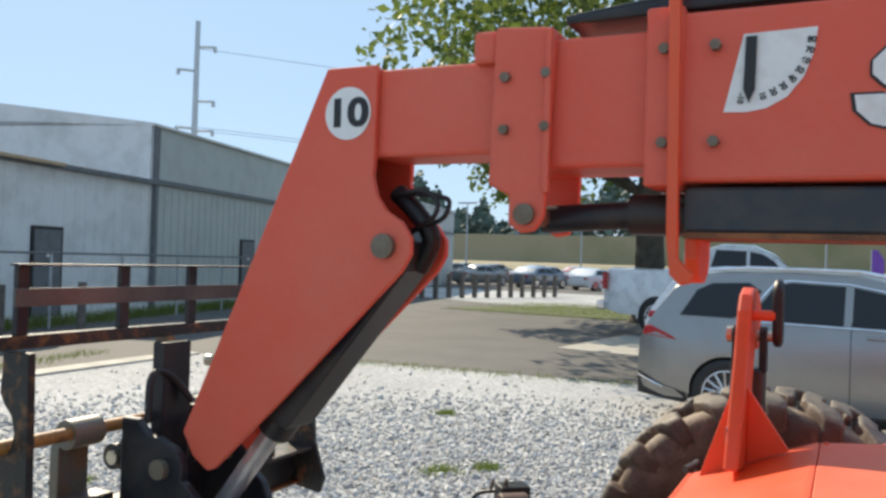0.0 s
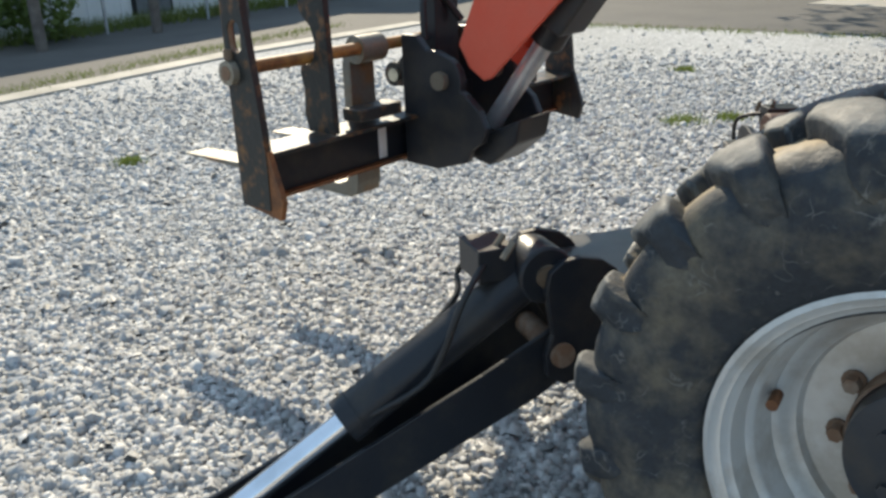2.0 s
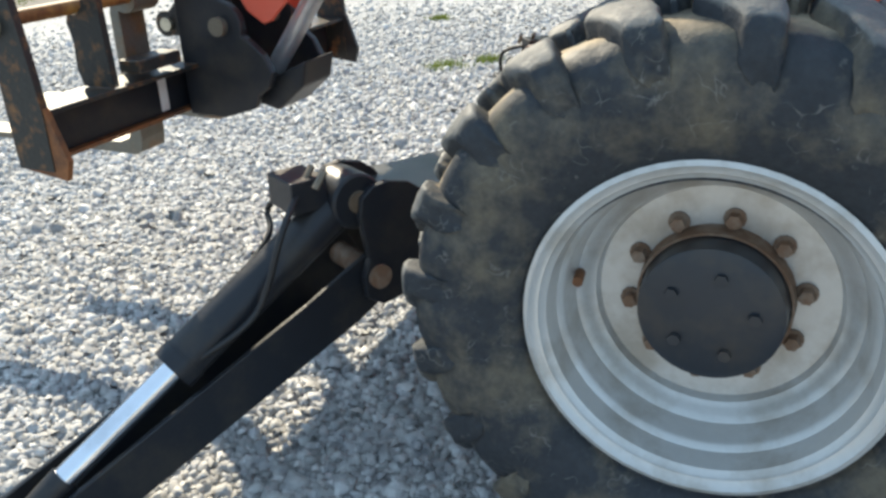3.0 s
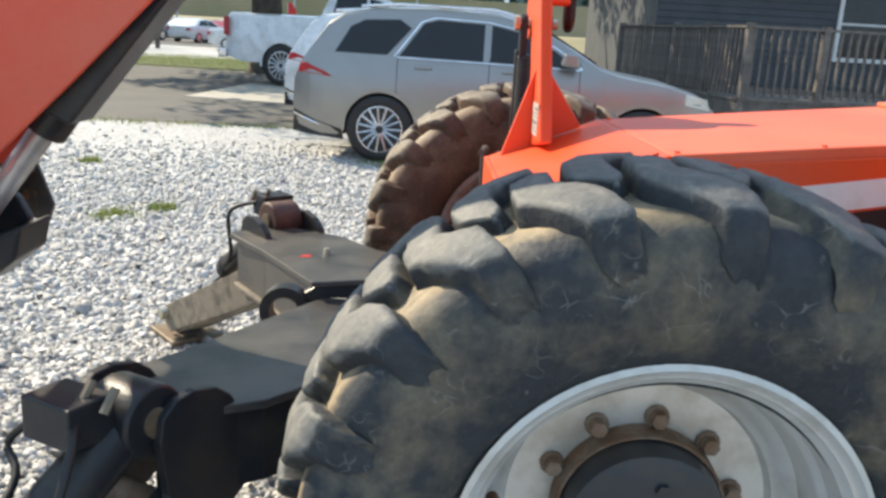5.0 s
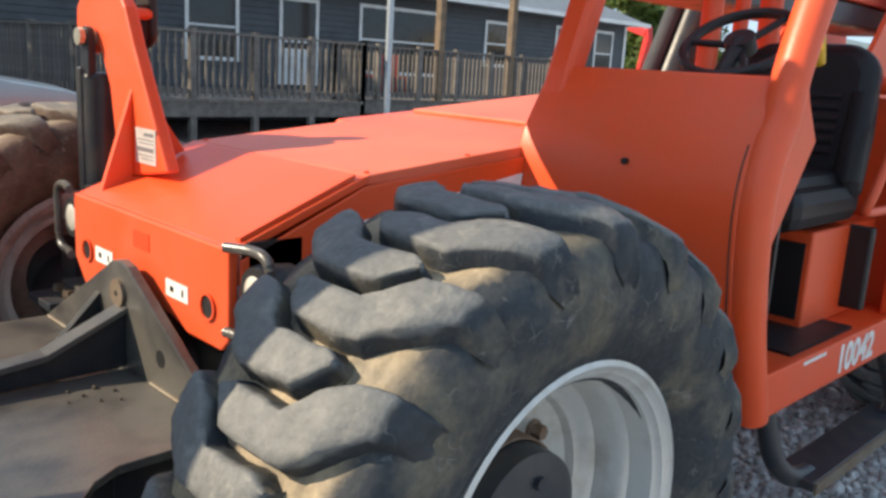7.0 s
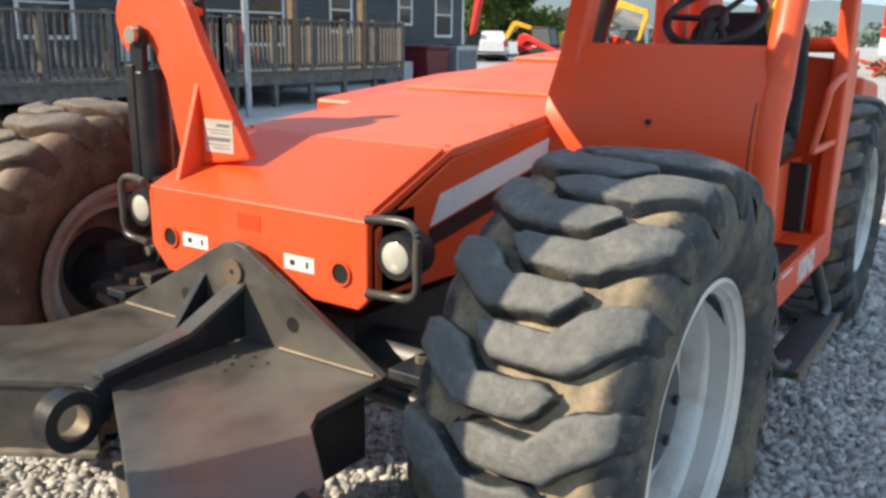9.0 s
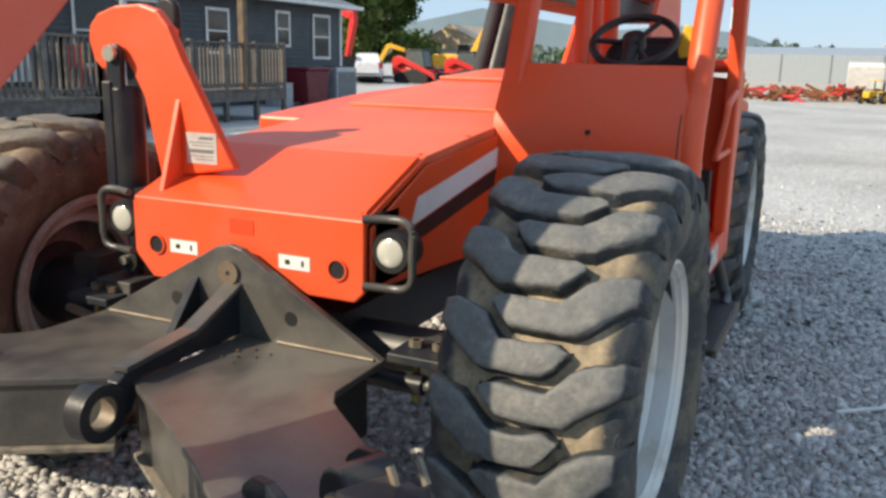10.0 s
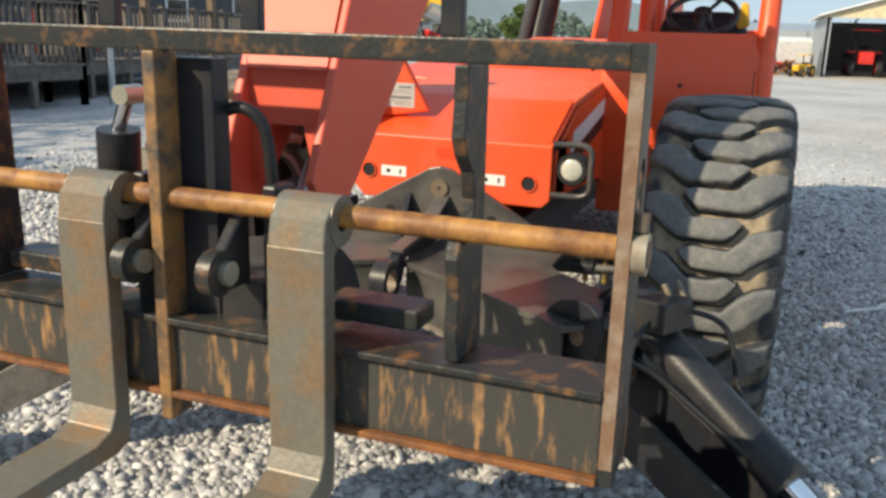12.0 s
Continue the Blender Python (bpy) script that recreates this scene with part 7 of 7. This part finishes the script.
part("side_wall", box(SX, SX + 14, -15.5, -15.38, 0, 2.95), GALV, shed)
part("back_wall", box(SX + 14, SX + 14.1, -15.5, -3.5, 0, 2.95), DOORGREY, shed)
part("gable", prism([(-3.2, 2.85), (-9.5, 4.75), (-15.8, 2.85)], 'x', SX - 0.05, SX + 0.05), shader("cream_metal", (0.66, 0.56, 0.36), 0.5), shed, "cream metal gable")
part("roof", prism([(-3.1, 2.9), (-3.1, 2.98), (-9.5, 4.9), (-15.9, 2.98), (-15.9, 2.9), (-9.5, 4.8)], 'x', SX - 0.3, SX + 14.3), METALWALL, shed, "pale metal roof")


def tractor(x, y, paint, label, group, ang_=180, sc=1.0):
    t = thing("tractor", (0, 0, 0), label, "tractor", group)
    for px, py, r in ((-0.6, 0.75, 0.62), (-0.6, -0.75, 0.62), (1.1, 0.65, 0.42), (1.1, -0.65, 0.42)):
        w_ = part("wheel", rod((px, py - 0.15, r), (px, py + 0.15, r), r, n=18), RUBBER, t, bevel=0.04)
        part("rim", rod((px, py - 0.16, r), (px, py + 0.16, r), r * 0.5, n=14), paint, w_)
    part("bonnet", prism([(0.0, 0.7), (0.0, 1.35), (1.4, 1.25), (1.55, 1.1), (1.5, 0.65)], 'y', -0.35, 0.35), paint, t, bevel=0.06)
    part("fenders", box(-1.1, -0.1, -0.8, 0.8, 1.15, 1.3), paint, t, bevel=0.05)
    part("seat", box(-0.8, -0.35, -0.25, 0.25, 1.1, 1.55), VINYL, t, bevel=0.05)
    for py in (-0.5, 0.5):
        part("roll_bar", box(-0.95, -0.85, py - 0.05, py + 0.05, 1.2, 2.3), TRIM, t)
    part("canopy", box(-1.2, 0.3, -0.65, 0.65, 2.3, 2.38), paint, t, bevel=0.03)
    t.matrix_basis = pose(x, y, 0, 0, 0, ang_) @ Matrix.Scale(sc, 4)


tractor(46.0, -5.6, REDPAINT, "red compact tractor inside the open shed", "tractors in the yard")
tractor(47.0, -8.4, REDPAINT, "red compact tractor inside the open shed", "tractors in the yard", 170)
tractor(41.5, -2.6, YELLOW, "small yellow tractor before the far sheds", "tractors in the yard", 150, 0.45)
for k, (x, y) in enumerate(((41.0, 0.9), (42.3, 0.2), (43.5, 1.6), (43.5, -0.9), (46.5, -1.6), (42.5, 3.0), (45.0, 4.3))):
    b = thing("scrap_heap", (x, y, 0), "heap of rusty red implements on the ground", "scrap")
    rr = random.Random(k + 60)
    for i in range(16):
        p = Vector((x + rr.uniform(-0.9, 0.9), y + rr.uniform(-1.1, 1.1), rr.uniform(0.1, 0.6)))
        part("iron", plate_rot(box(-0.45, 0.45, -0.06, 0.06, -0.05, 0.05), Matrix.Translation(p) @ Euler((rr.uniform(-1, 1), rr.uniform(-0.8, 0.8), rr.uniform(0, 3))).to_matrix().to_4x4()), RUST if i % 4 else REDPAINT, b)
tank = thing("spreader", (44.5, -2.2, 0), "white hopper spreader on wheels in the yard", "spreader")
part("hopper", prism([(43.6, 0.6), (43.2, 1.7), (45.8, 1.9), (45.4, 0.6)], 'y', -3.0, -1.4), TRIMWHITE, tank, bevel=0.04)
for y in (-3.0, -1.4):
    part("wheel", rod((44.5, y - 0.1, 0.42), (44.5, y + 0.1, 0.42), 0.42), RUBBER, tank)
hall = thing("far_hall", (95, 0, 0), "long pale grey metal hall beyond the yard", "building")
part("wall", box(94, 110, -40, 9.5, 0, 2.9), GALV, hall)
part("roof", prism([(94, 2.9), (102, 3.8), (110, 2.9)], 'y', -40.5, 10), GALV, hall)
for k in range(10):
    part("panel_rib", box(93.93, 94.0, -38 + 4.8 * k, -37.9 + 4.8 * k, 0, 2.9), DOORGREY, hall)
sg = thing("red_store", (130, 6, 0), "distant low store with a red front", "building")
part("wall", box(128, 140, 2, 15, 0, 3.2), TRIMWHITE, sg)
part("fascia", box(127.8, 128, 2, 15, 2.3, 3.6), REDPAINT, sg, "red fascia board")
trl = thing("conveyor_trailer", (16.5, -5.3, 0), "yellow and red conveyor trailer on stands", "trailer")
part("frame", plate_rot(box(-2.2, 2.2, -0.35, 0.35, -0.12, 0.12), pose(17.8, -5.2, 1.05, 0, 14, -12)), YELLOW, trl, bevel=0.02)
part("hood", plate_rot(box(-0.6, 1.2, -0.4, 0.4, 0.14, 0.65), pose(18.0, -5.25, 1.0, 0, 4, -12)), REDPAINT, trl, bevel=0.04)
for dx, dy in ((-0.9, -0.3), (-0.9, 0.3), (0.9, -0.3), (0.9, 0.3)):
    part("leg", rod((17.6 + dx, -5.2 + dy, 0), (17.6 + dx * 0.6, -5.2 + dy, 1.0), 0.035, n=8), DOORGREY, trl)
for y in (-5.7, -4.7):
    part("wheel", rod((18.4, y - 0.09, 0.33), (18.4, y + 0.09, 0.33), 0.33), RUBBER, trl)
trl.location = (12.6, -4.2, 0)
mast = thing("radio_mast", (210, 25, 0), "distant red and white radio mast", "mast")
for k in range(6):
    part("section", rod((210, 25, 5 * k), (210, 25, 5 * k + 5), 0.5, n=6), REDPAINT if k % 2 else TRIMWHITE, mast)


# bleached stick lying in the shade beside the machine
stick = thing("dry_stick", (1.96, -1.94, 0.02), "short bleached dry stick lying on the gravel", "stick")
part("stick", pipe([(1.78, -1.72, 0.045), (1.86, -1.83, 0.05), (1.93, -1.90, 0.043), (2.02, -2.04, 0.05), (2.13, -2.16, 0.045)], 0.009, 7), TRIMWHITE, stick, smooth=True)
part("twig", pipe([(1.93, -1.90, 0.045), (1.98, -1.93, 0.05), (2.07, -1.97, 0.045)], 0.007, 6), TRIMWHITE, stick, smooth=True)


# ---- loose stones ----
def stones(name, xs, ys, step, size, seed, keep, label):
    """Angular crushed stones on a jittered grid, one mesh: six-cornered chips, each turned at random."""
    rng = np.random.default_rng(seed)
    gx, gy = np.meshgrid(np.arange(xs[0], xs[1], step), np.arange(ys[0], ys[1], step))
    p = np.column_stack([gx.ravel(), gy.ravel()]) + rng.uniform(-0.5, 0.5, (gx.size, 2)) * step
    p = p[keep(p[:, 0], p[:, 1])]
    n = len(p)
    s = size * np.exp(rng.normal(0, 0.28, n))
    unit = np.array([(-1, -0.7, -0.6), (0.9, -0.8, -0.6), (0.8, 0.8, -0.6), (-0.8, 0.9, -0.6), (-0.7, -0.55, 0.5), (0.75, -0.45, 0.6), (0.5, 0.6, 0.45), (-0.55, 0.5, 0.62)])
    q = unit[None] + rng.uniform(-0.3, 0.3, (n, 8, 3))
    q[:, :, 1] *= rng.uniform(0.6, 1.0, (n, 1))
    q[:, :, 2] *= rng.uniform(0.5, 0.95, (n, 1))
    a, b, c = rng.uniform(0, 6.283, n), rng.normal(0, 0.42, n), rng.normal(0, 0.42, n)
    ca, sa, cb, sb, cc, sc = np.cos(a), np.sin(a), np.cos(b), np.sin(b), np.cos(c), np.sin(c)
    x, y, z = q[..., 0], q[..., 1], q[..., 2]
    y, z = y * cb[:, None] - z * sb[:, None], y * sb[:, None] + z * cb[:, None]
    x, z = x * cc[:, None] + z * sc[:, None], -x * sc[:, None] + z * cc[:, None]
    x, y = x * ca[:, None] - y * sa[:, None], x * sa[:, None] + y * ca[:, None]
    v = np.stack([x, y, z], -1) * (s * 0.5)[:, None, None]
    v[..., 0] += p[:, 0:1]
    v[..., 1] += p[:, 1:2]
    bed = sum(0.042 * np.clip(1.35 - np.hypot((p[:, 0] - wx) / 0.42, (p[:, 1] - wy) / 0.42), 0, 1) for wx, wy in ((0, -TYRE_Y), (0, TYRE_Y)))  # gravel pressed up round the front tyres
    v[..., 2] += (s * rng.uniform(-0.02, 0.30, n) + bed)[:, None]
    quads = np.array([(0, 3, 2, 1), (4, 5, 6, 7), (0, 1, 5, 4), (1, 2, 6, 5), (2, 3, 7, 6), (3, 0, 4, 7)])[1:]
    f = (np.arange(n)[:, None, None] * 8 + quads[None]).reshape(-1, 4)
    me = bpy.data.meshes.new(name)
    me.vertices.add(n * 8)
    me.vertices.foreach_set("co", v.reshape(-1).astype(np.float32))
    me.loops.add(f.size)
    me.loops.foreach_set("vertex_index", f.reshape(-1).astype(np.int32))
    me.polygons.add(len(f))
    me.polygons.foreach_set("loop_start", np.arange(0, f.size, 4, dtype=np.int32))
    me.update(calc_edges=True)
    me.materials.append(STONE)
    return tagged(new(name, me), label, "gravel", kind="stuff")


def near(x, y):
    return (x > -4.4) & (x < 0.8) & (y > -3.0) & (y < 1.7) | ((x >= 0.8) & (x < 3.0) & (y < -1.0) & (y > -3.0))


def on_gravel(x, y):
    thin = np.random.default_rng(9).random(len(x)) < np.clip((9.0 - np.hypot(x + 1.0, y)) / 5.0, 0.02, 1) * np.clip((13.5 - x) / 8.0, 0, 1)
    return (x > -9.0 - 0.1 * y) & (y < 9.6) & ~near(x, y) & thin


stones("loose_gravel", (-4.4, 3.0), (-3.0, 1.7), 0.0225, 0.034, 1, near, "loose grey crushed stone round the machine")
stones("spread_gravel", (-10, 13.5), (-3.8, 9.7), 0.039, 0.039, 2, on_gravel, "grey crushed stone across the yard")
